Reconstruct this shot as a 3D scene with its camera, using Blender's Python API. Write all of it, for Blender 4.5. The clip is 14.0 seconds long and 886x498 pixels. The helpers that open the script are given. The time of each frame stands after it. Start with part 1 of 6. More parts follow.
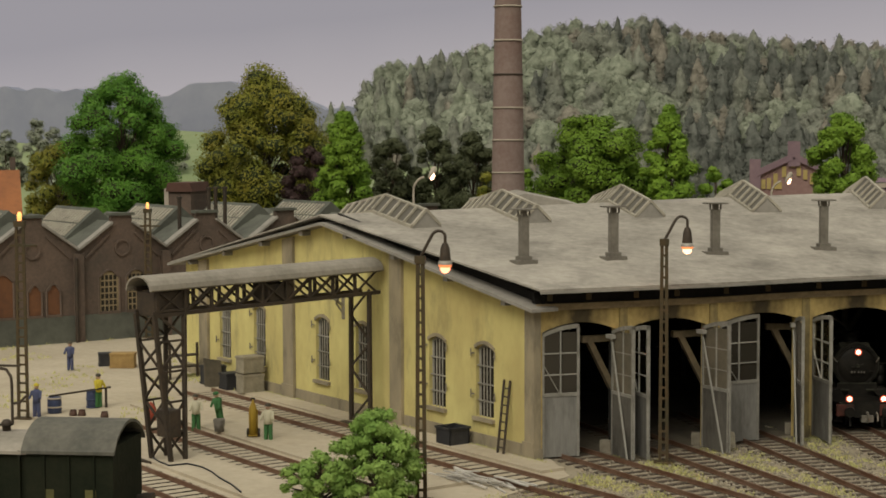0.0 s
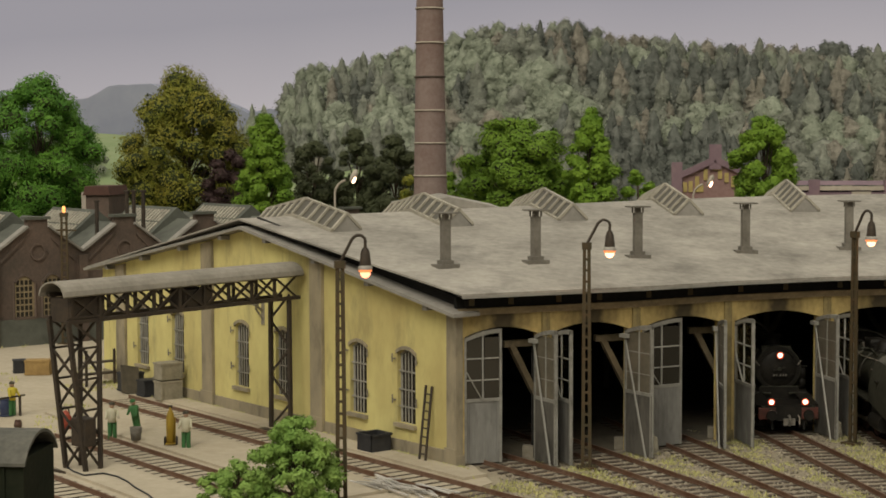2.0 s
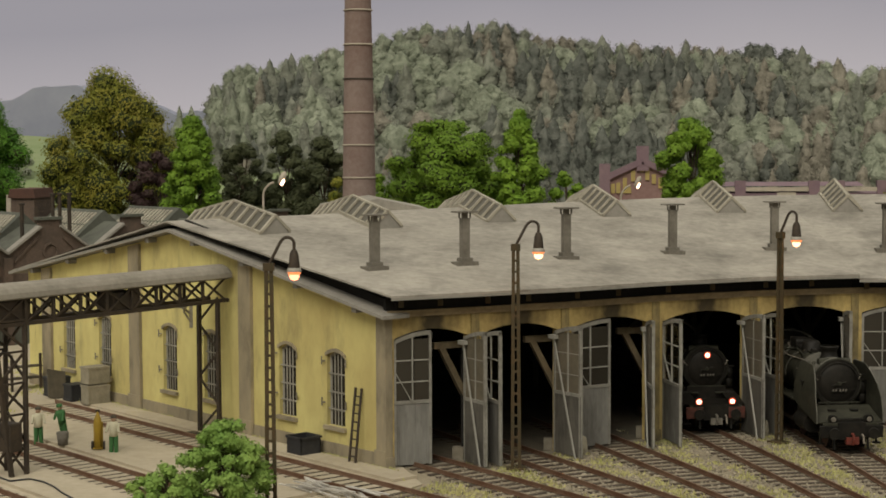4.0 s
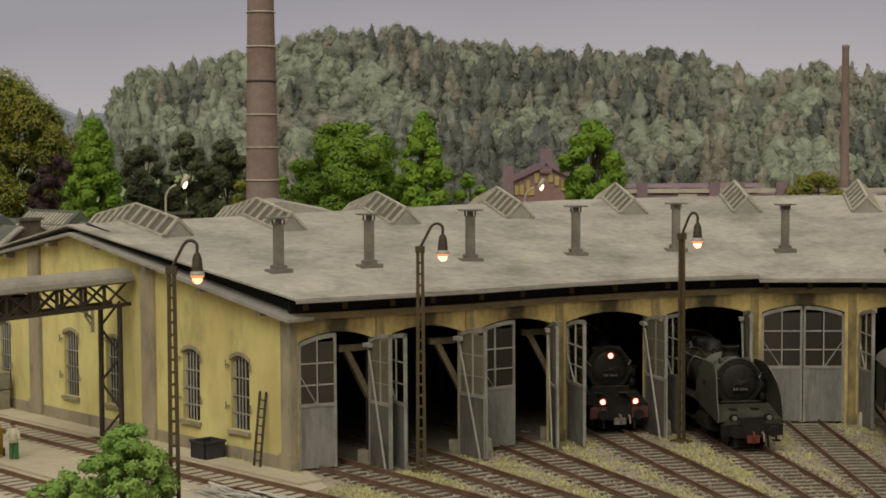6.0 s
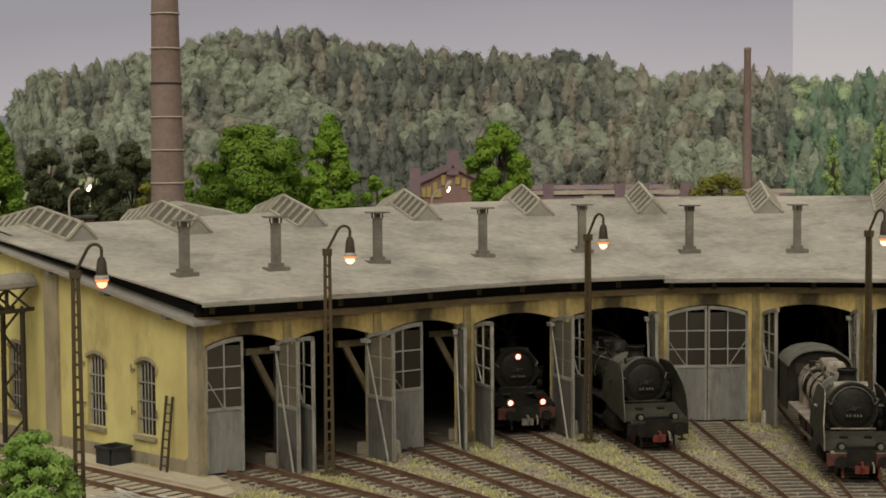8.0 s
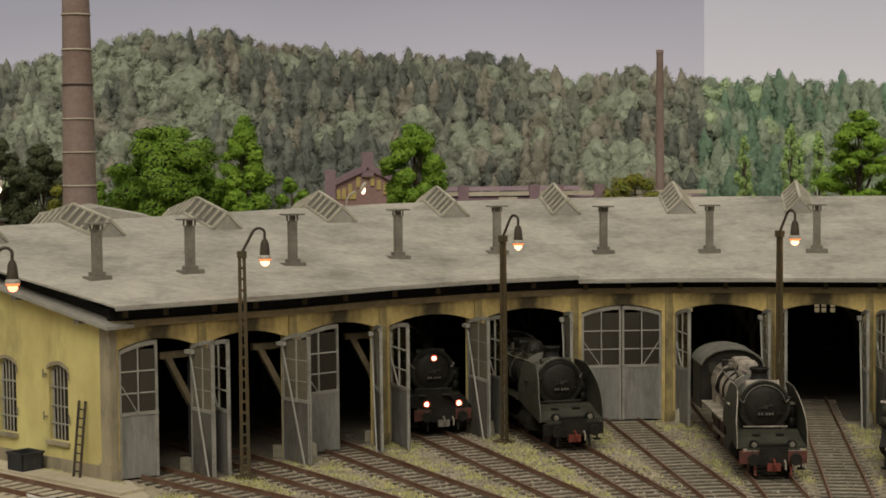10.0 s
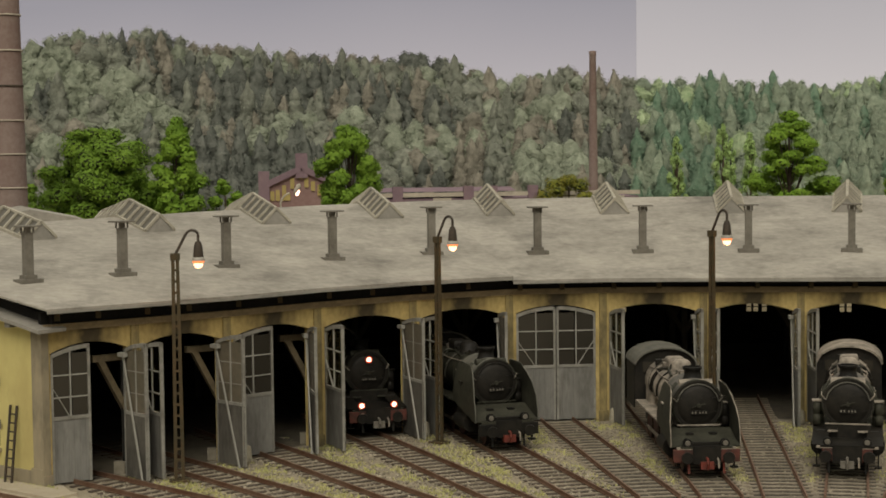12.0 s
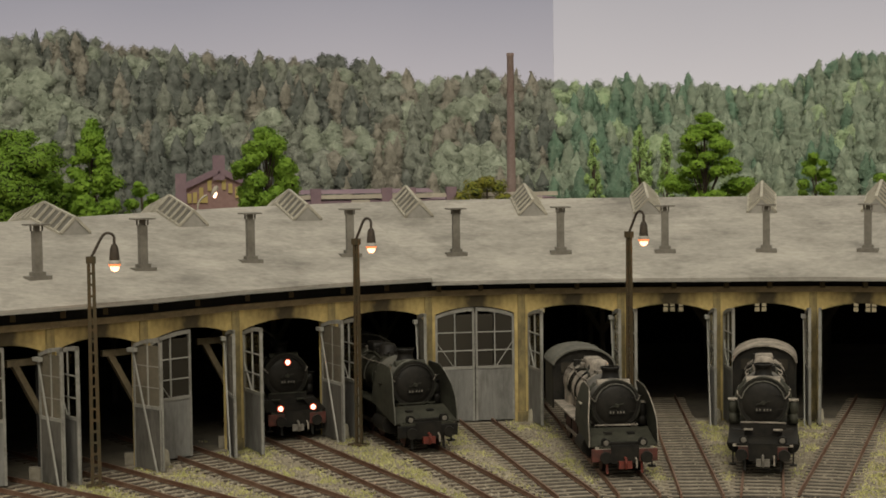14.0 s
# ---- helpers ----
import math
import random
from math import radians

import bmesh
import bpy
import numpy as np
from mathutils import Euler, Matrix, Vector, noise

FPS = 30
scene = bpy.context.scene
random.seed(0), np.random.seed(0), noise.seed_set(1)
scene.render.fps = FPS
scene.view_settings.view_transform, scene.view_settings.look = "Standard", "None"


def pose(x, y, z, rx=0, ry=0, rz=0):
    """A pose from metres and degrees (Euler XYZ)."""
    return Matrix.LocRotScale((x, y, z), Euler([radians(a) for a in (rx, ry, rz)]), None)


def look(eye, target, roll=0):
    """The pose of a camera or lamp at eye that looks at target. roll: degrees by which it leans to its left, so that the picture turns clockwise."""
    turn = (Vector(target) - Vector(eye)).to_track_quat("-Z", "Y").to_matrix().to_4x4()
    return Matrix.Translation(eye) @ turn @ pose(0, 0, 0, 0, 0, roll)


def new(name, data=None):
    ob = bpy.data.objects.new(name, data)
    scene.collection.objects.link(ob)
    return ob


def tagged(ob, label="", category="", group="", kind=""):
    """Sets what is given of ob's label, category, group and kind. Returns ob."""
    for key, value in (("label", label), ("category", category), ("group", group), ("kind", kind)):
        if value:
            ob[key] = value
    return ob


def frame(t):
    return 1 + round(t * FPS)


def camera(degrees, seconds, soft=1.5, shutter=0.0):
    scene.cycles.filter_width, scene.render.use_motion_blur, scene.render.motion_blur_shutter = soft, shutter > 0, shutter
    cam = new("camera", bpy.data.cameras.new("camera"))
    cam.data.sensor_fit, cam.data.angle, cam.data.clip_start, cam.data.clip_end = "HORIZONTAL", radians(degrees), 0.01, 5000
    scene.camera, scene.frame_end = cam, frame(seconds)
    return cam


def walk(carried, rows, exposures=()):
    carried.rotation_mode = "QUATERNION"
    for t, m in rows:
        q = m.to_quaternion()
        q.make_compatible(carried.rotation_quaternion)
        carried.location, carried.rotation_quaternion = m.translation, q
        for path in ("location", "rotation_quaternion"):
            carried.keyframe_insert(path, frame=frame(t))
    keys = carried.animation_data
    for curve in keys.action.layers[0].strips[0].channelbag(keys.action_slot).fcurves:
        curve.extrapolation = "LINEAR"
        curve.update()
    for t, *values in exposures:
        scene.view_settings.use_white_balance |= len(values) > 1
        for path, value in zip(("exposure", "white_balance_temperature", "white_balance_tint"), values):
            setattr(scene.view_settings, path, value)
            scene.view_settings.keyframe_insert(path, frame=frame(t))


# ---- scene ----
# A model railway layout in 1:87. All sizes below are full-size metres; K brings them down to the model.
K = 1.0 / 87.0

cam = camera(30.27, 14.0, soft=1.7)
ROWS = [
    (0.0, 0.00, -0.80, 12.6, 9.308, -3.716, 0.215),
    (0.25, 0.00, -0.10, 12.6, 9.061, -3.668, 0.180),
    (0.5, 0.00, 0.00, 12.6, 8.844, -3.659, 0.170),
    (1.0, 0.00, 0.00, 12.6, 8.308, -3.653, 0.133),
    (1.5, 0.00, 0.00, 12.6, 7.639, -3.637, 0.161),
    (2.0, 0.00, 0.00, 12.6, 6.643, -3.623, 0.189),
    (2.5, 0.00, 0.00, 12.6, 5.925, -3.602, 0.212),
    (3.0, 0.00, 0.00, 12.6, 5.286, -3.587, 0.241),
    (5.5, 0.00, 0.00, 12.6, 1.883, -3.529, 0.283),
    (6.0, 0.00, 0.00, 12.6, 0.805, -3.504, 0.313),
    (6.5, 0.00, 0.00, 12.6, -0.019, -3.493, 0.316),
    (7.0, 0.00, 0.00, 12.6, -0.805, -3.475, 0.368),
    (7.5, 0.00, 0.00, 12.6, -1.536, -3.467, 0.387),
    (8.0, 0.00, 0.00, 12.6, -2.450, -3.449, 0.432),
    (8.5, 0.00, 0.00, 12.6, -3.299, -3.435, 0.476),
    (9.0, 0.00, 0.00, 12.6, -4.154, -3.426, 0.493),
    (11.5, 0.00, 0.00, 12.6, -7.036, -3.404, 0.624),
    (12.0, 0.00, 0.00, 12.6, -7.722, -3.399, 0.649),
    (12.5, 0.00, 0.00, 12.6, -8.299, -3.395, 0.654),
    (13.0, 0.00, 0.00, 12.6, -9.012, -3.391, 0.673),
    (13.5, 0.00, 0.00, 12.6, -9.707, -3.378, 0.654),
    (14.0, 0.00, 0.00, 12.6, -10.576, -3.371, 0.720),
]
walk(cam, [(t, pose(K * x, K * y, K * z, 90 + pitch, roll, yaw)) for t, x, y, z, yaw, pitch, roll in ROWS])

# ---- light: the hall's soft ceiling light from above and in front ----
world = bpy.data.worlds.new("hall_light")
scene.world = world
world.use_nodes = True
wn, wl = world.node_tree.nodes, world.node_tree.links
w_geo = wn.new("ShaderNodeTexCoord")
w_sep = wn.new("ShaderNodeSeparateXYZ")
w_ramp = wn.new("ShaderNodeValToRGB")
wl.new(w_geo.outputs["Generated"], w_sep.inputs[0])
wl.new(w_sep.outputs["Z"], w_ramp.inputs["Fac"])
w_ramp.color_ramp.elements[0].position = 0.0
w_ramp.color_ramp.elements[0].color = (0.13, 0.118, 0.095, 1)
w_ramp.color_ramp.elements[1].position = 0.75
w_ramp.color_ramp.elements[1].color = (0.90, 0.85, 0.73, 1)
wl.new(w_ramp.outputs["Color"], wn["Background"].inputs["Color"])
wn["Background"].inputs["Strength"].default_value = 0.85

sun_data = bpy.data.lights.new("ceiling_light", "SUN")
sun_data.energy, sun_data.angle, sun_data.color = 1.75, radians(35), (1.0, 0.93, 0.79)
sun = new("ceiling_light", sun_data)
sun.matrix_world = look((-6 * K, -10 * K, 52 * K), (4 * K, 40 * K, 0))
scene.view_settings.exposure = 0.0


# ---- materials ----
def mat(name, base, other=None, rough=0.8, metal=0.0, grain=3.0, blotch=0.35, amount=0.5, bump=0.03, streak=0.0, island=0.0, spec=0.4):
    """A weathered surface: two colours mixed by a coarse and a fine noise, with fine relief. Scales are per full-size metre."""
    m = bpy.data.materials.new(name)
    m.use_nodes = True
    n, l = m.node_tree.nodes, m.node_tree.links
    b = n["Principled BSDF"]
    b.inputs["Roughness"].default_value, b.inputs["Metallic"].default_value = rough, metal
    b.inputs["Specular IOR Level"].default_value = spec
    other = other or tuple(c * 0.6 for c in base)
    tc, mp = n.new("ShaderNodeTexCoord"), n.new("ShaderNodeMapping")
    l.new(tc.outputs["Object"], mp.inputs["Vector"])
    mp.inputs["Scale"].default_value = (1, 1, 1.0 - 0.85 * streak)
    big, fine = n.new("ShaderNodeTexNoise"), n.new("ShaderNodeTexNoise")
    big.inputs["Scale"].default_value, big.inputs["Detail"].default_value = blotch, 6
    fine.inputs["Scale"].default_value, fine.inputs["Detail"].default_value = grain, 5
    big.inputs["Roughness"].default_value, fine.inputs["Roughness"].default_value = 0.62, 0.6
    l.new(mp.outputs[0], big.inputs["Vector"]), l.new(mp.outputs[0], fine.inputs["Vector"])
    add = n.new("ShaderNodeMath")
    add.operation = "MULTIPLY_ADD"
    add.inputs[1].default_value = 0.55
    l.new(fine.outputs["Fac"], add.inputs[0]), l.new(big.outputs["Fac"], add.inputs[2])
    ramp = n.new("ShaderNodeValToRGB")
    ramp.color_ramp.elements[0].position, ramp.color_ramp.elements[1].position = 0.78 - 0.32 * amount, 0.78 + 0.25
    ramp.color_ramp.elements[0].color, ramp.color_ramp.elements[1].color = (*base, 1), (*other, 1)
    l.new(add.outputs[0], ramp.inputs["Fac"])
    out = ramp.outputs["Color"]
    if island:
        info, geo, rnd = n.new("ShaderNodeObjectInfo"), n.new("ShaderNodeNewGeometry"), n.new("ShaderNodeMath")
        rnd.operation = "ADD"
        l.new(info.outputs["Random"], rnd.inputs[0]), l.new(geo.outputs["Random Per Island"], rnd.inputs[1])
        val, hsv = n.new("ShaderNodeMath"), n.new("ShaderNodeHueSaturation")
        val.operation = "MULTIPLY_ADD"
        val.inputs[1].default_value, val.inputs[2].default_value = island, 1.0 - island
        l.new(rnd.outputs[0], val.inputs[0]), l.new(val.outputs[0], hsv.inputs["Value"]), l.new(out, hsv.inputs["Color"])
        out = hsv.outputs["Color"]
    l.new(out, b.inputs["Base Color"])
    if bump:
        bp = n.new("ShaderNodeBump")
        bp.inputs["Strength"].default_value, bp.inputs["Distance"].default_value = 0.7, bump * K
        l.new(fine.outputs["Fac"], bp.inputs["Height"]), l.new(bp.outputs[0], b.inputs["Normal"])
    return m


def glow(name, colour, strength):
    m = bpy.data.materials.new(name)
    m.use_nodes = True
    b = m.node_tree.nodes["Principled BSDF"]
    b.inputs["Base Color"].default_value = (*colour, 1)
    b.inputs["Emission Color"].default_value, b.inputs["Emission Strength"].default_value = (*colour, 1), strength
    return m


def glass_mat(name, tint, rough=0.15):
    m = bpy.data.materials.new(name)
    m.use_nodes = True
    b = m.node_tree.nodes["Principled BSDF"]
    b.inputs["Base Color"].default_value, b.inputs["Roughness"].default_value = (*tint, 1), rough
    b.inputs["Specular IOR Level"].default_value = 0.6
    return m


ROOF = mat("roofing_felt", (0.165, 0.153, 0.130), (0.40, 0.372, 0.32), 0.9, grain=2.6, blotch=0.25, amount=0.95, bump=0.05)
PLASTER = mat("yellow_plaster", (0.67, 0.605, 0.245), (0.47, 0.385, 0.155), 0.9, grain=0.9, blotch=0.22, amount=0.62, bump=0.03, streak=0.55)
PIER = mat("stained_pale_render", (0.39, 0.33, 0.215), (0.21, 0.183, 0.135), 0.9, grain=1.6, blotch=0.45, amount=0.75, streak=0.7)
STONE = mat("grey_stone", (0.25, 0.225, 0.175), (0.13, 0.115, 0.085), 0.9, grain=4, blotch=0.5, amount=0.6, streak=0.4)


def grime(m, colour, scale, low, high, most, stretch=0.35):
    """Lays a coat of dirt with ragged edges and running streaks over a material."""
    n, l = m.node_tree.nodes, m.node_tree.links
    b = n["Principled BSDF"]
    old = b.inputs["Base Color"].links[0].from_socket
    tc, mp, nz, mr, mix = n.new("ShaderNodeTexCoord"), n.new("ShaderNodeMapping"), n.new("ShaderNodeTexNoise"), n.new("ShaderNodeMapRange"), n.new("ShaderNodeMix")
    mp.inputs["Scale"].default_value, mp.inputs["Location"].default_value = (1, 1, stretch), (7.3, 2.1, 4.4)
    nz.inputs["Scale"].default_value, nz.inputs["Detail"].default_value, nz.inputs["Roughness"].default_value = scale, 8, 0.68
    mr.inputs["From Min"].default_value, mr.inputs["From Max"].default_value = low, high
    mr.inputs["To Min"].default_value, mr.inputs["To Max"].default_value = 0.0, most
    l.new(tc.outputs["Object"], mp.inputs["Vector"]), l.new(mp.outputs[0], nz.inputs["Vector"]), l.new(nz.outputs["Fac"], mr.inputs["Value"])
    mix.data_type = "RGBA"
    mix.inputs["B"].default_value = (*colour, 1)
    l.new(mr.outputs[0], mix.inputs["Factor"]), l.new(old, mix.inputs["A"]), l.new(mix.outputs["Result"], b.inputs["Base Color"])


grime(PLASTER, (0.24, 0.20, 0.10), 0.55, 0.52, 0.72, 0.75)
grime(PIER, (0.13, 0.115, 0.08), 0.9, 0.50, 0.70, 0.8)
grime(ROOF, (0.10, 0.092, 0.078), 0.35, 0.53, 0.70, 0.55, 1.0)
GUARD = mat("pale_guard_stone", (0.42, 0.385, 0.29), (0.22, 0.20, 0.15), 0.9, grain=5, blotch=1.5)
OCHRE = mat("ochre_facade", (0.45, 0.35, 0.14), (0.09, 0.078, 0.05), 0.9, grain=2.2, blotch=0.55, amount=1.0, streak=0.6)
DOORWOOD = mat("grey_boards", (0.235, 0.23, 0.21), (0.13, 0.127, 0.115), 0.8, grain=7, blotch=0.7, amount=0.6, bump=0.02, streak=0.9)
DOORFRAME = mat("pale_grey_paint", (0.30, 0.29, 0.255), (0.16, 0.152, 0.13), 0.75, grain=6, blotch=0.8, amount=0.5)
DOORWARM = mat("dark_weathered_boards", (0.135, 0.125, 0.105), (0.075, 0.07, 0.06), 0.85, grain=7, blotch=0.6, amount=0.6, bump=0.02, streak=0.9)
grime(DOORWOOD, (0.075, 0.068, 0.055), 0.8, 0.48, 0.68, 0.8)
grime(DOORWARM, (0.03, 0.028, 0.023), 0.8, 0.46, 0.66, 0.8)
grime(OCHRE, (0.05, 0.042, 0.028), 0.8, 0.46, 0.64, 0.85)
DARKWOOD = mat("dark_interior_wood", (0.10, 0.085, 0.06), (0.04, 0.035, 0.028), 0.9)
# Near-black: shade inside the shed and under roof edges put into the colour.
BLACKWALL = mat("black_interior_and_shade", (0.02, 0.018, 0.016), (0.008, 0.008, 0.007), 0.95)
TIMBER = mat("pale_timber", (0.30, 0.235, 0.135), (0.16, 0.12, 0.07), 0.85, grain=5, blotch=0.8)
OLDTIMBER = mat("old_brown_timber", (0.19, 0.15, 0.09), (0.10, 0.08, 0.05), 0.85, grain=5, blotch=0.8)
GLASS = glass_mat("dark_window_glass", (0.035, 0.031, 0.024))
CLEAR = glass_mat("clear_dusty_glass", (0.75, 0.72, 0.62), 0.1)
CLEAR.node_tree.nodes["Principled BSDF"].inputs["Transmission Weight"].default_value = 1.0
CLEAR.node_tree.nodes["Principled BSDF"].inputs["IOR"].default_value = 1.1
PALEBAR = mat("off_white_bars", (0.35, 0.34, 0.30), (0.25, 0.245, 0.215), 0.7, bump=0)
IRON = mat("dark_brown_iron", (0.042, 0.035, 0.028), (0.075, 0.055, 0.038), 0.65, 0.3, grain=8, blotch=1.0, amount=0.6, bump=0.0)
RUSTMAST = mat("rusty_olive_iron", (0.048, 0.045, 0.024), (0.095, 0.058, 0.025), 0.7, 0.2, grain=6, blotch=0.8, amount=0.7, bump=0.0)
BARS = mat("grey_window_bars", (0.33, 0.315, 0.27), (0.18, 0.17, 0.14), 0.7, bump=0.0)
VENT = mat("vent_sheet", (0.12, 0.108, 0.088), (0.20, 0.185, 0.155), 0.85, grain=6, blotch=0.8, amount=0.6)
VERGE = mat("grey_verge_boards", (0.21, 0.20, 0.175), (0.32, 0.30, 0.265), 0.9, grain=4, blotch=0.6, amount=0.7)
SKYFRAME = mat("skylight_frame", (0.42, 0.39, 0.315), (0.27, 0.25, 0.20), 0.85, grain=5, blotch=0.8)
SKYGLASS = glass_mat("dusty_skylight_glass", (0.075, 0.068, 0.05), 0.4)
BALLAST = mat("trodden_ballast", (0.19, 0.16, 0.11), (0.36, 0.315, 0.225), 0.95, grain=7, blotch=0.35, amount=0.8, bump=0.12)
GRAVEL = mat("gravel_stones", (0.40, 0.355, 0.27), (0.22, 0.19, 0.145), 0.95, grain=3, blotch=1.0, island=0.55, bump=0)
PAVING = mat("pale_dusty_paving", (0.50, 0.44, 0.335), (0.36, 0.31, 0.225), 0.95, grain=2.5, blotch=0.16, amount=0.8, bump=0.04)
GRASS = mat("dry_grass_flock", (0.50, 0.47, 0.21), (0.33, 0.34, 0.12), 0.95, grain=6, blotch=0.5, island=0.35, bump=0)
RAIL = mat("rusty_rail", (0.17, 0.09, 0.055), (0.27, 0.18, 0.13), 0.55, 0.5, grain=8, blotch=0.8, bump=0)
SLEEPER = mat("brown_sleeper", (0.085, 0.064, 0.046), (0.045, 0.036, 0.028), 0.9, grain=6, blotch=1.0, island=0.35)
LOCOBLACK = mat("sooty_black_paint", (0.008, 0.0075, 0.0065), (0.024, 0.021, 0.016), 0.55, 0.0, spec=0.2, grain=5, blotch=0.8, amount=0.5, bump=0)
LOCOGREY = mat("dusty_top_and_edge_highlight", (0.40, 0.35, 0.285), (0.09, 0.078, 0.064), 0.7, 0.0, spec=0.25, grain=6, blotch=0.9, amount=0.7, bump=0)
LOCOSHEET = mat("grey_green_loco_sheet", (0.052, 0.051, 0.037), (0.018, 0.018, 0.013), 0.62, 0.0, spec=0.2, grain=5, blotch=0.9, amount=0.6, bump=0)
LOCORED = mat("dirty_red_paint", (0.19, 0.034, 0.02), (0.065, 0.024, 0.018), 0.65, grain=6, blotch=1.2, bump=0)
WHEELRED = mat("grimy_wheel_red", (0.065, 0.02, 0.015), (0.025, 0.015, 0.012), 0.7, grain=6, blotch=1.2, bump=0)
LAMPWARM = glow("warm_bulb", (1.0, 0.58, 0.36), 2.2)
LAMPRED = glow("reddish_bulb", (1.0, 0.30, 0.16), 3.2)
LAMPWHITE = glow("headlamp_bulb", (1.0, 0.62, 0.42), 4.5)
# Glowing orange for an added ring that imitates the bulb's halo.
LAMPHALO = glow("orange_lamp_halo", (1.0, 0.30, 0.10), 0.9)
# Emissive red for added rings that imitate the headlamps' halo.
LENSHALO = glow("red_lens_halo", (0.75, 0.10, 0.05), 0.5)
LAMPORANGE = glow("orange_lamp", (1.0, 0.42, 0.12), 1.6)
LAMPSHADE = mat("white_enamel_shade", (0.4, 0.38, 0.33), (0.25, 0.235, 0.2), 0.5, bump=0)
BRICK = mat("old_brown_brick", (0.15, 0.105, 0.08), (0.075, 0.06, 0.048), 0.9, grain=5, blotch=0.35, amount=0.7, bump=0.06)
BRICKRED = mat("red_brown_brick", (0.175, 0.115, 0.098), (0.26, 0.205, 0.18), 0.9, grain=4, blotch=0.35, amount=0.7)
PLINTH = mat("grey_green_plinth", (0.115, 0.12, 0.098), (0.07, 0.073, 0.06), 0.9, grain=2, blotch=0.4)
ORANGEDOOR = mat("orange_brown_door", (0.165, 0.072, 0.03), (0.10, 0.045, 0.025), 0.8)
CREAM = mat("cream_band", (0.46, 0.41, 0.33), (0.33, 0.29, 0.24), 0.85)
WAGONGREEN = mat("dark_green_boards", (0.008, 0.012, 0.006), (0.018, 0.020, 0.011), 0.8, spec=0.15, grain=6, blotch=0.6)
WAGONROOF = mat("dusty_wagon_roof", (0.20, 0.185, 0.15), (0.33, 0.30, 0.25), 0.85, grain=4, blotch=0.6, amount=0.8)
BARK = mat("bark", (0.09, 0.065, 0.042), (0.05, 0.038, 0.028), 0.95, grain=8, blotch=1.5)


def leaf_mat(name, base, other):
    return mat(name, base, other, 0.75, grain=2.0, blotch=0.45, amount=0.75, bump=0, island=0.14)


LEAFGREEN = leaf_mat("fresh_green_leaves", (0.092, 0.185, 0.011), (0.19, 0.31, 0.024))
LEAFDEEP = leaf_mat("deep_green_leaves", (0.04, 0.135, 0.010), (0.115, 0.255, 0.02))
LEAFAUTUMN = leaf_mat("autumn_leaves", (0.135, 0.168, 0.013), (0.225, 0.195, 0.02))
LEAFDARK = leaf_mat("dark_conifer_leaves", (0.04, 0.05, 0.02), (0.075, 0.085, 0.035))
LEAFBUSH = leaf_mat("bush_leaves", (0.135, 0.255, 0.04), (0.30, 0.43, 0.10))
LEAFPOPLAR = leaf_mat("pale_poplar_leaves", (0.24, 0.37, 0.11), (0.36, 0.50, 0.18))
# Pale grey green with the distance haze mixed into the leaf colour.
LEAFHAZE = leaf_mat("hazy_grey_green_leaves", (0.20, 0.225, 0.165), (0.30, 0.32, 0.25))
LEAFRED = leaf_mat("dark_red_leaves", (0.035, 0.018, 0.018), (0.06, 0.03, 0.025))


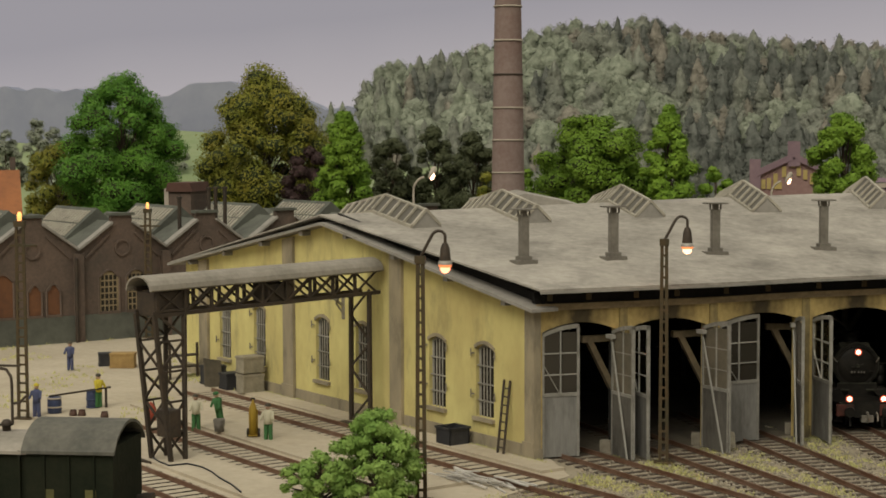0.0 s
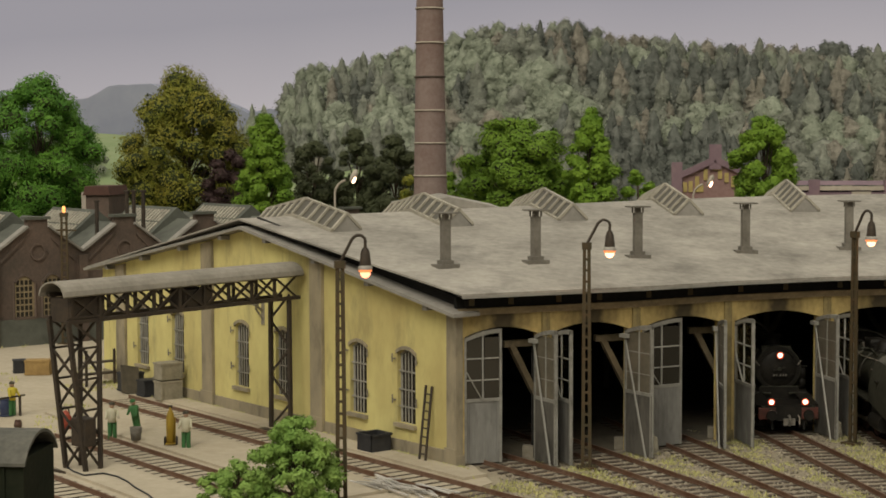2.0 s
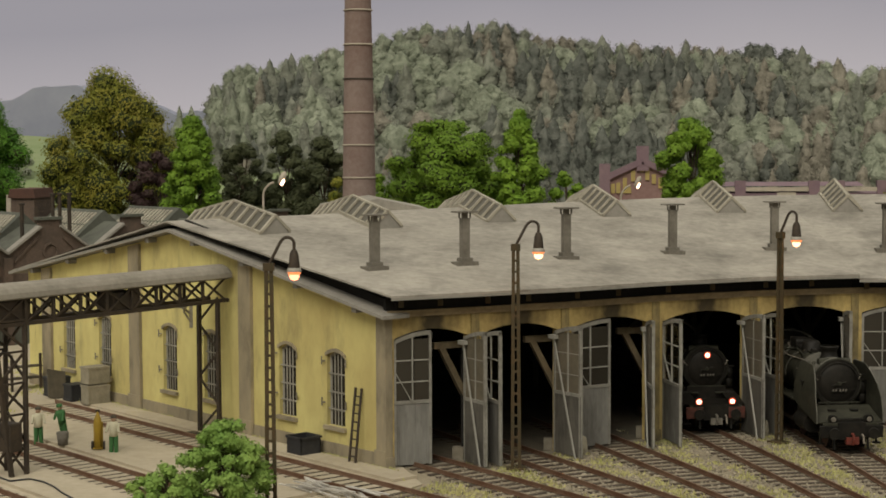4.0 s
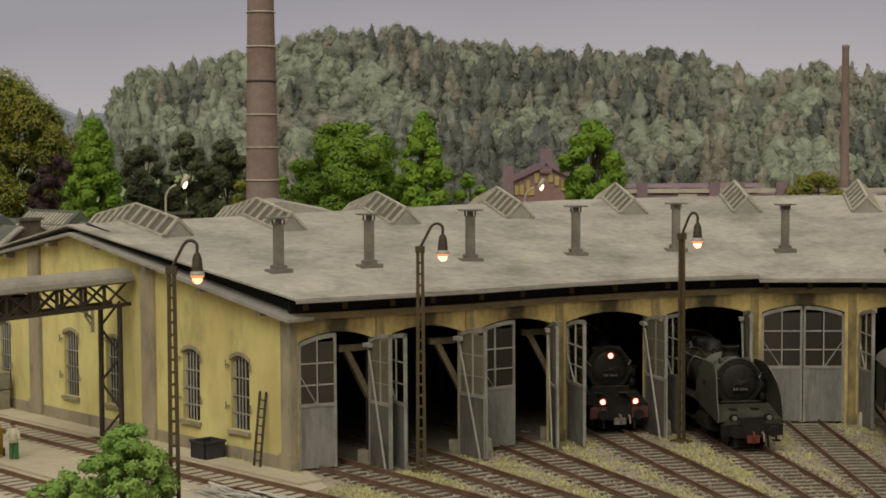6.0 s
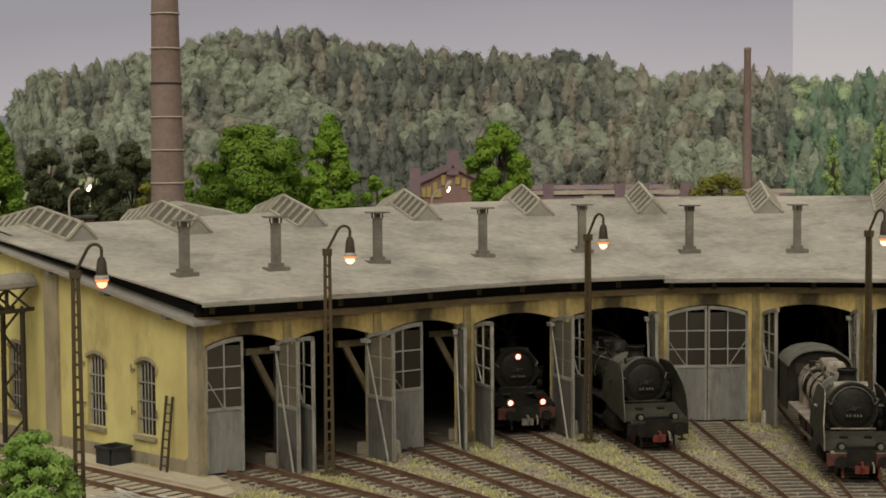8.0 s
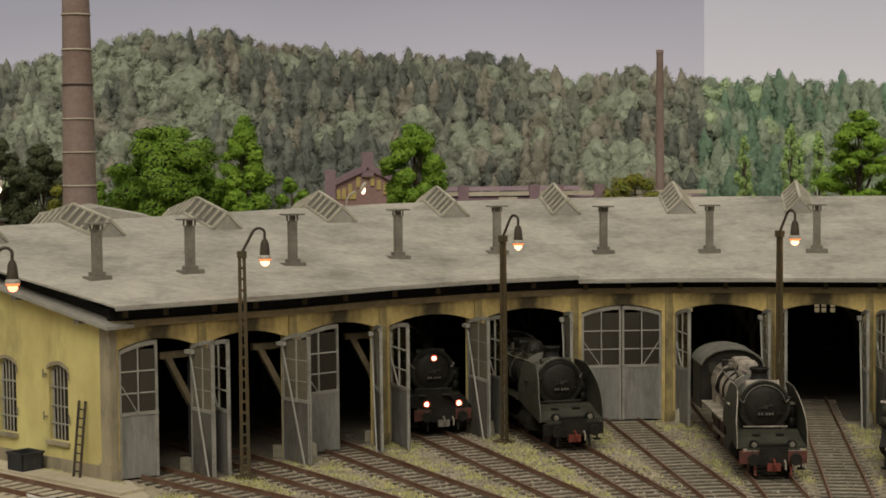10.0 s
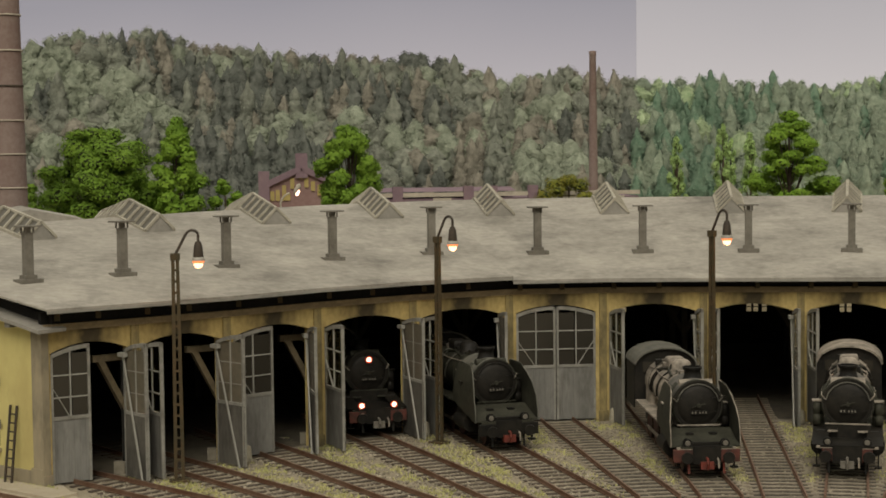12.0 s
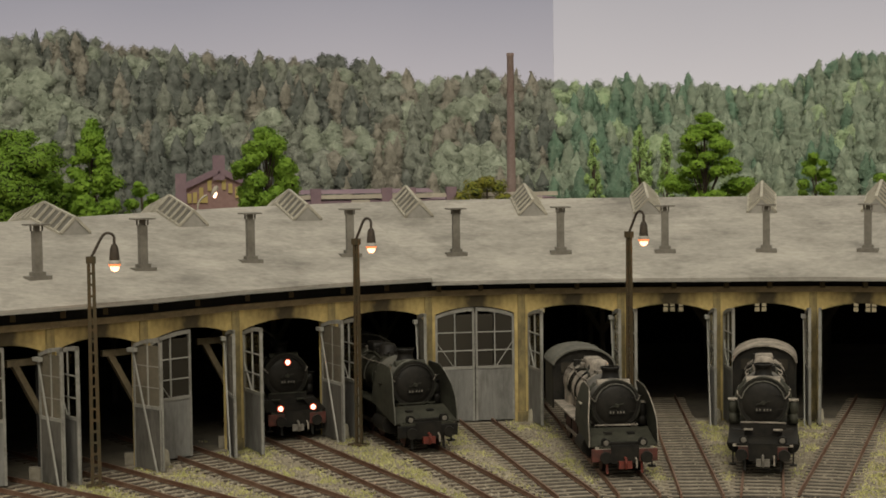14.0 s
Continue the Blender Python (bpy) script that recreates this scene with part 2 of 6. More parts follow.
# ---- mesh building ----
class Geo:
    """Vertices and faces of one part, in full-size metres."""

    def __init__(self):
        self.v, self.f, self.s = [], [], []

    def add(self, verts, faces, smooth=False):
        k = len(self.v)
        self.v.extend([tuple(p) for p in verts])
        self.f.extend([tuple(k + i for i in f) for f in faces])
        self.s.extend([smooth] * len(faces))
        return self

    def box(self, x0, y0, z0, x1, y1, z1, m=None):
        p = [Vector((x, y, z)) for z in (z0, z1) for x, y in ((x0, y0), (x1, y0), (x1, y1), (x0, y1))]
        p = [m @ q for q in p] if m else p
        return self.add(p, [(3, 2, 1, 0), (4, 5, 6, 7), (0, 1, 5, 4), (1, 2, 6, 5), (2, 3, 7, 6), (3, 0, 4, 7)])

    def bar(self, a, b, w, h=None, up=(0, 0, 1)):
        """A square bar from a to b."""
        a, b, h = Vector(a), Vector(b), h or w
        d = (b - a).normalized()
        side = d.cross(Vector(up))
        side = side.normalized() if side.length > 1e-4 else Vector((1, 0, 0))
        top = side.cross(d)
        p = [q + side * sx * w / 2 + top * sz * h / 2 for q in (a, b) for sx, sz in ((-1, -1), (1, -1), (1, 1), (-1, 1))]
        return self.add(p, [(0, 1, 2, 3), (7, 6, 5, 4), (4, 5, 1, 0), (5, 6, 2, 1), (6, 7, 3, 2), (7, 4, 0, 3)])

    def tube(self, a, b, r0, r1=None, n=12, caps=True):
        a, b, r1 = Vector(a), Vector(b), r0 if r1 is None else r1
        d = (b - a).normalized()
        side = d.cross(Vector((0, 0, 1)) if abs(d.z) < 0.9 else Vector((1, 0, 0))).normalized()
        top = side.cross(d)
        ring = [side * math.cos(2 * math.pi * i / n) + top * math.sin(2 * math.pi * i / n) for i in range(n)]
        self.add([a + q * r0 for q in ring] + [b + q * r1 for q in ring], [(i, i + n, (i + 1) % n + n, (i + 1) % n) for i in range(n)], True)
        if caps:
            self.add([a + q * r0 for q in ring], [tuple(range(n))])
            self.add([b + q * r1 for q in ring], [tuple(reversed(range(n)))])
        return self

    def path(self, pts, r, n=8):
        for a, b in zip(pts, pts[1:]):
            self.tube(a, b, r, r, n)
        return self

    def prism(self, poly, a, b):
        """poly: points (u, w); a, b: functions from (u, w) to the two end faces."""
        n = len(poly)
        self.add([a(*p) for p in poly] + [b(*p) for p in poly],
                 [tuple(reversed(range(n))), tuple(range(n, 2 * n))] + [(i, (i + 1) % n, (i + 1) % n + n, i + n) for i in range(n)])
        return self

    def lathe(self, profile, c=(0, 0, 0), n=20):
        """profile: (radius, height) from below upward, round the upright axis through c."""
        p = [(c[0] + r * math.cos(2 * math.pi * i / n), c[1] + r * math.sin(2 * math.pi * i / n), c[2] + z) for r, z in profile for i in range(n)]
        f = [(j * n + i, j * n + (i + 1) % n, (j + 1) * n + (i + 1) % n, (j + 1) * n + i) for j in range(len(profile) - 1) for i in range(n)]
        return self.add(p, f, True)

    def moved(self, m):
        self.v = [tuple(m @ Vector(p)) for p in self.v]
        return self

    def join(self, other):
        k = len(self.v)
        self.v += other.v
        self.f += [tuple(k + i for i in f) for f in other.f]
        self.s += other.s
        return self

    def weld(self):
        """Joins corners that lie on one another, so that the part is one piece."""
        seen, idx, nv = {}, [], []
        for p in self.v:
            key = tuple(round(c, 4) for c in p)
            if key not in seen:
                seen[key] = len(nv)
                nv.append(p)
            idx.append(seen[key])
        keep, done = [], set()
        for f, s in zip(self.f, self.s):
            q = tuple(idx[i] for i in f)
            if len(set(q)) == len(q) and frozenset(q) not in done:
                done.add(frozenset(q))
                keep.append((q, s))
        self.v, self.f, self.s = nv, [k[0] for k in keep], [k[1] for k in keep]
        return self

    def mesh(self, name, material):
        me = bpy.data.meshes.new(name)
        me.from_pydata(self.v, [], self.f)
        me.polygons.foreach_set("use_smooth", self.s)
        me.materials.append(material)
        me.update()
        return me


def thing(name, m, label, category, group="", kind=""):
    """An Empty at the base of a thing; m is its pose in full-size metres."""
    ob = new(name)
    ob.empty_display_size = 0.2
    ob.matrix_basis = place(m)
    return tagged(ob, label, category, group, kind)


def place(m):
    return Matrix.Translation(m.translation * K) @ m.to_3x3().to_4x4() @ Matrix.Scale(K, 4)


def part(name, geo, material, parent, label="", bevel=0.0):
    ob = new(name, geo.mesh(name, material))
    ob.parent = parent
    if bevel:
        mod = ob.modifiers.new("worn_edges", "BEVEL")
        mod.width, mod.segments, mod.limit_method = bevel, 2, "ANGLE"
    return tagged(ob, label)


def piece(name, mesh, parent, m):
    """A repeat of a part on shared mesh data, at m in its parent."""
    ob = new(name, mesh)
    ob.parent = parent
    ob.matrix_basis = m
    return ob


def solid(name, geo, material, label, category, kind="", group=""):
    """A thing or a piece of the setting that is one mesh."""
    ob = new(name, geo.mesh(name, material))
    ob.matrix_basis = Matrix.Scale(K, 4)
    return tagged(ob, label, category, group, kind)


def turned(ang):
    return Matrix.Rotation(radians(ang), 4, "Z")


rng = random.Random(7)

# ---- setting: ground, paving, hills and sky ----
g = Geo()
g.add([(-700, -60, 0), (700, -60, 0), (700, 700, 0), (-700, 700, 0)], [(0, 1, 2, 3)])
solid("ground", g, BALLAST, "flat layout ground of sandy grey ballast", "ground", "structure")

g = Geo()
yard = [(-6.2, 63.3), (-5.2, 60.2), (-8.2, 54.5), (-20, 47), (-60, 47), (-75, 90), (-60, 105), (-30, 105), (-14.5, 71.5)]
g.prism(yard, lambda x, y: (x, y, -0.1), lambda x, y: (x, y, 0.05))
solid("pavement", g, PAVING, "pale dusty paved yard beside the engine shed", "pavement", "structure")


def sky_material(name, low, high):
    m = bpy.data.materials.new(name)
    m.use_nodes = True
    n, l = m.node_tree.nodes, m.node_tree.links
    b = n["Principled BSDF"]
    tc, sep, mr, nz = n.new("ShaderNodeTexCoord"), n.new("ShaderNodeSeparateXYZ"), n.new("ShaderNodeMapRange"), n.new("ShaderNodeTexNoise")
    ramp = n.new("ShaderNodeValToRGB")
    l.new(tc.outputs["Object"], sep.inputs[0]), l.new(sep.outputs["Z"], mr.inputs["Value"])
    l.new(tc.outputs["Object"], nz.inputs["Vector"])
    nz.inputs["Scale"].default_value = 0.03
    mr.inputs["From Min"].default_value, mr.inputs["From Max"].default_value = 12, 36
    ad = n.new("ShaderNodeMath")
    ad.operation = "MULTIPLY_ADD"
    ad.inputs[1].default_value = 0.25
    l.new(nz.outputs["Fac"], ad.inputs[0]), l.new(mr.outputs[0], ad.inputs[2])
    side, total = n.new("ShaderNodeMapRange"), n.new("ShaderNodeMath")
    side.inputs["From Min"].default_value, side.inputs["From Max"].default_value = -110, -15
    side.inputs["To Min"].default_value, side.inputs["To Max"].default_value = 0.38, 0.0
    total.operation = "ADD"
    l.new(sep.outputs["X"], side.inputs["Value"]), l.new(side.outputs[0], total.inputs[0]), l.new(ad.outputs[0], total.inputs[1])
    l.new(total.outputs[0], ramp.inputs["Fac"])
    ramp.color_ramp.elements[0].position, ramp.color_ramp.elements[0].color = 0.1, (*low, 1)
    ramp.color_ramp.elements[1].position, ramp.color_ramp.elements[1].color = 1.05, (*high, 1)
    b.inputs["Base Color"].default_value = (0.02, 0.02, 0.02, 1)
    b.inputs["Roughness"].default_value = 1.0
    b.inputs["Specular IOR Level"].default_value = 0.0
    l.new(ramp.outputs["Color"], b.inputs["Emission Color"])
    b.inputs["Emission Strength"].default_value = 1.0
    return m


SEAM = 46.4 / 180
D_SKY = 215.0
SKY_A = sky_material("painted_sky", (0.55, 0.50, 0.50), (0.31, 0.295, 0.325))
SKY_B = sky_material("painted_sky_brighter", (0.63, 0.58, 0.56), (0.43, 0.405, 0.415))
g = Geo().add([(-160, D_SKY, -1), (SEAM * D_SKY, D_SKY, -1), (SEAM * D_SKY, D_SKY, 75), (-160, D_SKY, 75)], [(0, 1, 2, 3)])
solid("backdrop", g, SKY_A, "painted grey overcast sky backdrop board", "backdrop", "structure")
g = Geo().add([(SEAM * D_SKY, D_SKY - 0.05, -1), (180, D_SKY - 0.05, -1), (180, D_SKY - 0.05, 75), (SEAM * D_SKY, D_SKY - 0.05, 75)], [(0, 1, 2, 3)])
solid("backdrop", g, SKY_B, "lighter painted sky backdrop board beside the seam", "backdrop", "structure")

# skyline of the wooded hill: sideways tangent and height tangent as seen from the layout's edge
SKYLINE = [(-0.30, 0.026), (-0.235, 0.030), (-0.212, 0.038), (-0.19, 0.047), (-0.175, 0.045), (-0.155, 0.052), (-0.12, 0.061), (-0.07, 0.072), (-0.035, 0.069),
           (-0.01, 0.062), (0.03, 0.058), (0.06, 0.055), (0.10, 0.057), (0.14, 0.052), (0.18, 0.040), (0.215, 0.049), (0.245, 0.039), (0.30, 0.039), (0.36, 0.038),
           (0.385, 0.034), (0.42, 0.044), (0.46, 0.055), (0.60, 0.06)]


def hill_height(tx):
    return float(np.interp(tx, [p[0] for p in SKYLINE], [p[1] for p in SKYLINE]))


HILLSIDE = mat("wooded_hillside", (0.05, 0.06, 0.035), (0.09, 0.10, 0.06), 0.95, grain=0.5, blotch=0.06, amount=0.8, bump=0)
D_NEAR, D_FAR, EYE = 168.0, 200.0, 12.6
g = Geo()
rows, cols = 10, 90
for j in range(rows + 1):
    for i in range(cols + 1):
        tx, e = -0.205 + 0.85 * i / cols, j / rows
        d = D_NEAR + (D_FAR - D_NEAR) * e
        top = EYE + D_FAR * (hill_height(tx) - 0.0065)
        g.v.append((tx * d, d, 6.0 + (top - 6.0) * e ** 0.9))
for j in range(rows):
    for i in range(cols):
        a = j * (cols + 1) + i
        g.f.append((a, a + 1, a + cols + 2, a + cols + 1))
        g.s.append(True)
solid("hill", g, HILLSIDE, "long wooded hill behind the engine shed", "hill", "structure")

MEADOW = mat("pale_green_meadow", (0.20, 0.26, 0.12), (0.26, 0.30, 0.16), 0.95, grain=0.6, blotch=0.08, bump=0)
g = Geo()
for j in range(7):
    for i in range(31):
        tx, e = -0.55 + 0.40 * i / 30, j / 6
        d = 150 + 40 * e
        g.v.append((tx * d, d, 5.0 + 8.4 * e + 0.8 * math.sin(i * 0.5)))
for j in range(6):
    for i in range(30):
        a = j * 31 + i
        g.f.append((a, a + 1, a + 32, a + 31)), g.s.append(True)
solid("meadow", g, MEADOW, "pale green meadow slope in the distance", "meadow", "structure")

# Blue grey distance haze is painted into the hill's own colour.
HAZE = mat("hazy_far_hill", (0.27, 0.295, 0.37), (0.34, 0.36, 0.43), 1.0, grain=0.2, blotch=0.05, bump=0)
g = Geo()
prof = [(-0.56, 0.034), (-0.45, 0.036), (-0.40, 0.034), (-0.36, 0.024), (-0.335, 0.034), (-0.315, 0.040), (-0.29, 0.036), (-0.26, 0.028), (-0.24, 0.022), (-0.15, 0.02)]
pts = []
for i in range(61):
    tx = -0.56 + 0.41 * i / 60
    h = float(np.interp(tx, [p[0] for p in prof], [p[1] for p in prof])) + 0.0015 * math.sin(i * 1.7)
    pts.append((tx * 208, EYE + 208 * h))
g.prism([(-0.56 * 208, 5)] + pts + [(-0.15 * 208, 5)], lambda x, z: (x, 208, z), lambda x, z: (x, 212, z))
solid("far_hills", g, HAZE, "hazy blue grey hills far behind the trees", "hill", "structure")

# ---- the engine shed ----
P = [Vector(p) for p in ((-6.8, 63.05), (-3.5, 64.95), (0.08, 67.1), (3.95, 70.05), (8.37, 72.6), (13.05, 74.2), (17.45, 74.1), (22.0, 73.2), (26.27, 72.05), (30.55, 70.95), (34.45, 69.2))]
PHI = [44, 34.5, 27, 19.5, 12, 4.5, -3, -10.5, -18, -25.5, -33]
STALLS = 10
SHED_DEPTH, RIDGE_AT = 31.5, 16.0
RIDGE_Z = [9.25, 9.35, 9.5, 9.65, 9.8, 9.9, 9.95, 9.95, 9.95, 9.95, 9.95]
CORNICE = 6.2


def back(k, d, z):
    """A point d metres behind pilaster k, seen from the turntable."""
    a = radians(PHI[k])
    return Vector((P[k].x - math.sin(a) * d, P[k].y + math.cos(a) * d, z))


def stall_heading(k):
    return 45.5 - 7.5 * (k + 1)


def eave_z(k):
    return 6.9 if k < 5 else 6.72


def roof_z(k, d):
    """Height of the roof d metres behind the front of stall k."""
    e, r = eave_z(k), (RIDGE_Z[k] + RIDGE_Z[k + 1]) / 2
    return e + (r - e) * (d + 0.8) / (RIDGE_AT + 0.8) if d < RIDGE_AT else r - (r - e) * (d - RIDGE_AT) / RIDGE_AT


shed = thing("engine_shed", pose(0, 0, 0), "long curved yellow roundhouse engine shed with grey felt roof", "engine shed")


def arch_line(w, spring, crown, n=10):
    return [(-w / 2 + w * i / n, spring + (crown - spring) * (1 - (2 * i / n - 1) ** 2)) for i in range(n + 1)]


def facade_material():
    m = mat("ochre_front_with_soot", (0.62, 0.475, 0.19), (0.30, 0.225, 0.09), 0.9, grain=2.2, blotch=0.55, amount=0.7, streak=0.4)
    n, l = m.node_tree.nodes, m.node_tree.links
    b = n["Principled BSDF"]
    old = b.inputs["Base Color"].links[0].from_socket
    tc, sep, nz = n.new("ShaderNodeTexCoord"), n.new("ShaderNodeSeparateXYZ"), n.new("ShaderNodeTexNoise")
    l.new(tc.outputs["Object"], sep.inputs[0]), l.new(tc.outputs["Object"], nz.inputs["Vector"])
    nz.inputs["Scale"].default_value, nz.inputs["Detail"].default_value = 1.1, 5
    sq, mad, ram, mix = n.new("ShaderNodeMath"), n.new("ShaderNodeMath"), n.new("ShaderNodeValToRGB"), n.new("ShaderNodeMix")
    sq.operation, mad.operation = "ABSOLUTE", "MULTIPLY_ADD"
    l.new(sep.outputs["X"], sq.inputs[0])
    mad.inputs[1].default_value = 2.0
    l.new(nz.outputs["Fac"], mad.inputs[0]), l.new(sq.outputs[0], mad.inputs[2])
    mr = n.new("ShaderNodeMapRange")
    mr.inputs["From Min"].default_value, mr.inputs["From Max"].default_value = 1.2, 2.45
    mr.inputs["To Min"].default_value, mr.inputs["To Max"].default_value = 0.9, 0.0
    l.new(mad.outputs[0], mr.inputs["Value"])
    mix.data_type = "RGBA"
    l.new(mr.outputs[0], mix.inputs["Factor"]), l.new(old, mix.inputs["A"])
    mix.inputs["B"].default_value = (0.022, 0.018, 0.014, 1)
    l.new(mix.outputs["Result"], b.inputs["Base Color"])
    return m


FRONT = facade_material()
# Opaque tan panes for open right-hand leaves of the first five gates.
TANPANE = mat("opaque_tan_door_glass", (0.17, 0.145, 0.105), (0.10, 0.09, 0.065), 0.45, spec=0.4, grain=5, blotch=0.7, bump=0)
DOOR_W, SPRING, CROWN, WALL_T = 3.55, 5.12, 5.46, 0.4


def door_leaf(parent, hinge, ang, mirror, boards, width, pane_mat, stay=False):
    """One leaf of a shed gate, hinged at its own x = 0; mirror: -1 for the right-hand leaf."""
    w, s = width / 2 - 0.03, mirror
    m = Matrix.Translation((*hinge, 0)) @ turned(ang)
    n = 6
    top = [(s * w * i / n, SPRING - 0.06 + (CROWN - SPRING) * (1 - (1 - i / n) ** 2)) for i in range(n + 1)]
    sill = 2.58
    leaf = Geo()
    for i in range(7):
        x0, x1 = w * i / 7 + 0.003, w * (i + 1) / 7 - 0.003
        leaf.box(min(s * x0, s * x1), -0.05, 0.12, max(s * x0, s * x1), 0.02, sill)
    leaf.box(min(0, s * w), 0.015, 0.1, max(0, s * w), 0.05, sill)
    ob = part("door_leaf", leaf.moved(m), boards, parent)
    fr = Geo()
    for a, b in ((0.0, 0.1), (w - 0.1, w)):
        za, zb = float(np.interp(a, [abs(p[0]) for p in top], [p[1] for p in top])), float(np.interp(b, [abs(p[0]) for p in top], [p[1] for p in top]))
        poly = [(s * a, 0.1), (s * b, 0.1), (s * b, zb), (s * a, za)]
        fr.prism(poly, lambda u, z: (u, -0.075, z), lambda u, z: (u, 0.055, z))
    arch = top + [(u, z - 0.16) for u, z in reversed(top)]
    fr.prism(arch, lambda u, z: (u, -0.075, z), lambda u, z: (u, 0.055, z))
    fr.box(min(0, s * w), -0.08, sill - 0.04, max(0, s * w), 0.06, sill + 0.09)
    part("door_frame", fr.moved(m), DOORFRAME, ob)
    gb = Geo()
    gb.box(s * w / 2 - 0.025, -0.06, sill, s * w / 2 + 0.025, 0.0, SPRING + 0.2)
    for z in (3.4, 4.25):
        gb.box(min(s * 0.1, s * (w - 0.1)), -0.062, z - 0.025, max(s * 0.1, s * (w - 0.1)), 0.0, z + 0.025)
    part("glazing_bar", gb.moved(m), PALEBAR, ob)
    br = Geo().bar((s * 0.1, -0.045, 3.75), (s * w * 0.46, -0.045, sill + 0.08), 0.03, 0.07, (0, 1, 0))
    part("brace", br.moved(m), PALEBAR, ob)
    pane = Geo()
    for c in range(2):
        for z0, z1 in ((sill + 0.06, 3.38), (3.42, 4.23), (4.27, 5.08)):
            x0, x1 = w * c / 2 + 0.08, w * (c + 1) / 2 - 0.05
            one = Geo().box(min(s * x0, s * x1), -0.02, z0, max(s * x0, s * x1), 0.005, z1)
            part("pane", one.moved(m), pane_mat, ob)
    if stay:
        st = Geo().bar((s * 0.1, 0.12, 4.85), (s * w * 0.92, 0.2, 0.05), 0.065, 0.065, (0, 1, 0))
        st.box(-0.22 + s * 0.1, 0.04, 4.78, 0.22 + s * 0.1, 0.24, 4.94)
        part("stay", st.moved(m), PALEBAR, ob, "pale wooden door stay")


# state of each gate: angle by which the left and the right leaf stand open
GATES = [(4, 95), (94, 97), (2, 58), (104, 78), (92, 70), (0, 0), (75, 93), (81, 93), (83, 86), (90, 90)]
for k in range(STALLS):
    a, b = P[k], P[k + 1]
    mid, run = (a + b) / 2, (b - a)
    ang, half = math.degrees(math.atan2(run.y, run.x)), run.length / 2
    DOOR_W = 0.85 * run.length
    bay = part("front_panel", Geo(), FRONT, shed)
    bay.matrix_basis = Matrix.Translation((mid.x, mid.y, 0)) @ turned(ang)
    f = Geo()
    line = arch_line(DOOR_W, SPRING, CROWN)
    f.prism([(-half, 0), (-DOOR_W / 2, 0), (-DOOR_W / 2, CORNICE), (-half, CORNICE)], lambda u, z: (u, 0, z), lambda u, z: (u, WALL_T, z))
    f.prism([(DOOR_W / 2, 0), (half, 0), (half, CORNICE), (DOOR_W / 2, CORNICE)], lambda u, z: (u, 0, z), lambda u, z: (u, WALL_T, z))
    for p, q in zip(line, line[1:]):
        f.prism([p, q, (q[0], CORNICE), (p[0], CORNICE)], lambda u, z: (u, 0, z), lambda u, z: (u, WALL_T, z))
    bay.data = f.mesh("front_panel", FRONT)
    lip = Geo().box(-half, -0.1, CORNICE - 0.22, half, -0.003, CORNICE - 0.08)
    lip.box(-half, -0.16, CORNICE - 0.08, half, -0.003, CORNICE + 0.04)
    part("cornice", lip, TIMBER, bay, "pale timber cornice board")
    # Black strip behind the cornice, painted as the eave gap's shade.
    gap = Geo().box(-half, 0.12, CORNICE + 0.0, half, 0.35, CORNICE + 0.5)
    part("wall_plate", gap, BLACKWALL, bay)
    la, ra = GATES[k]
    doors = part("door_sill", Geo().box(-DOOR_W / 2, 0, -0.05, DOOR_W / 2, 0.5, 0.03), STONE, bay)
    # Open right-hand leaves of the first five gates take darker boards.
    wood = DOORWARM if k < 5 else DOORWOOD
    for s, op in ((1, la), (-1, ra)):
        hinge = mid + run.normalized() * (-s * (DOOR_W / 2 - 0.01))
        n_out = Vector((run.y, -run.x)).normalized()
        hinge = hinge + n_out * (-0.1 if op < 20 else 0.1)
        if s < 0 and op > 20 and k < 5:
            hinge = hinge - run.normalized() * 0.2
        door_leaf(shed, (hinge.x, hinge.y), ang - s * op, s, wood if (s < 0 and op > 20) else DOORWOOD, DOOR_W, TANPANE if (s < 0 and 20 < op and k < 5) else CLEAR if op > 20 else GLASS, stay=(op > 20 and s < 0))

for k in range(STALLS + 1):
    p = Geo().box(-0.17, -0.12, 0, 0.17, WALL_T + 0.1, CORNICE - 0.24)
    p.box(-0.23, -0.17, 0, 0.23, -0.1, 0.5)
    ob = part("pilaster", p, OCHRE if k else PIER, shed)
    ob.matrix_basis = Matrix.Translation((P[k].x, P[k].y, 0)) @ turned(PHI[k])

# gable end wall with its windows
GA = radians(44)
G_DIR, G_OUT = Vector((-math.sin(GA), math.cos(GA))), Vector((-math.cos(GA), -math.sin(GA)))
G_LEN = 31.5
G_ZERO = Vector((-6.6, 62.85))  # gable wall line, just outside the corner


def verge_z(s):
    return 6.0 + 2.75 * (1 - abs(s - 15.9) / 15.9)


def on_gable(s, o, z):
    """A point s metres along the gable wall from the front corner and o metres out of it."""
    q = G_ZERO + G_DIR * s + G_OUT * o
    return (q.x, q.y, z)


WIN = [3.68, 7.13, 13.17, 16.8, 23.1, 26.9, 30.1]
WIN_W, WIN_SILL, WIN_SPR, WIN_TOP = 1.25, 1.28, 4.1, 4.33
g = Geo()
cuts = [0.28]
for s in WIN[:-1]:
    cuts += [s - WIN_W / 2, s + WIN_W / 2]
cuts.append(G_LEN)


def slab(geo, poly, o0, o1):
    geo.prism(poly, lambda s, z: on_gable(s, o0, z), lambda s, z: on_gable(s, o1, z))


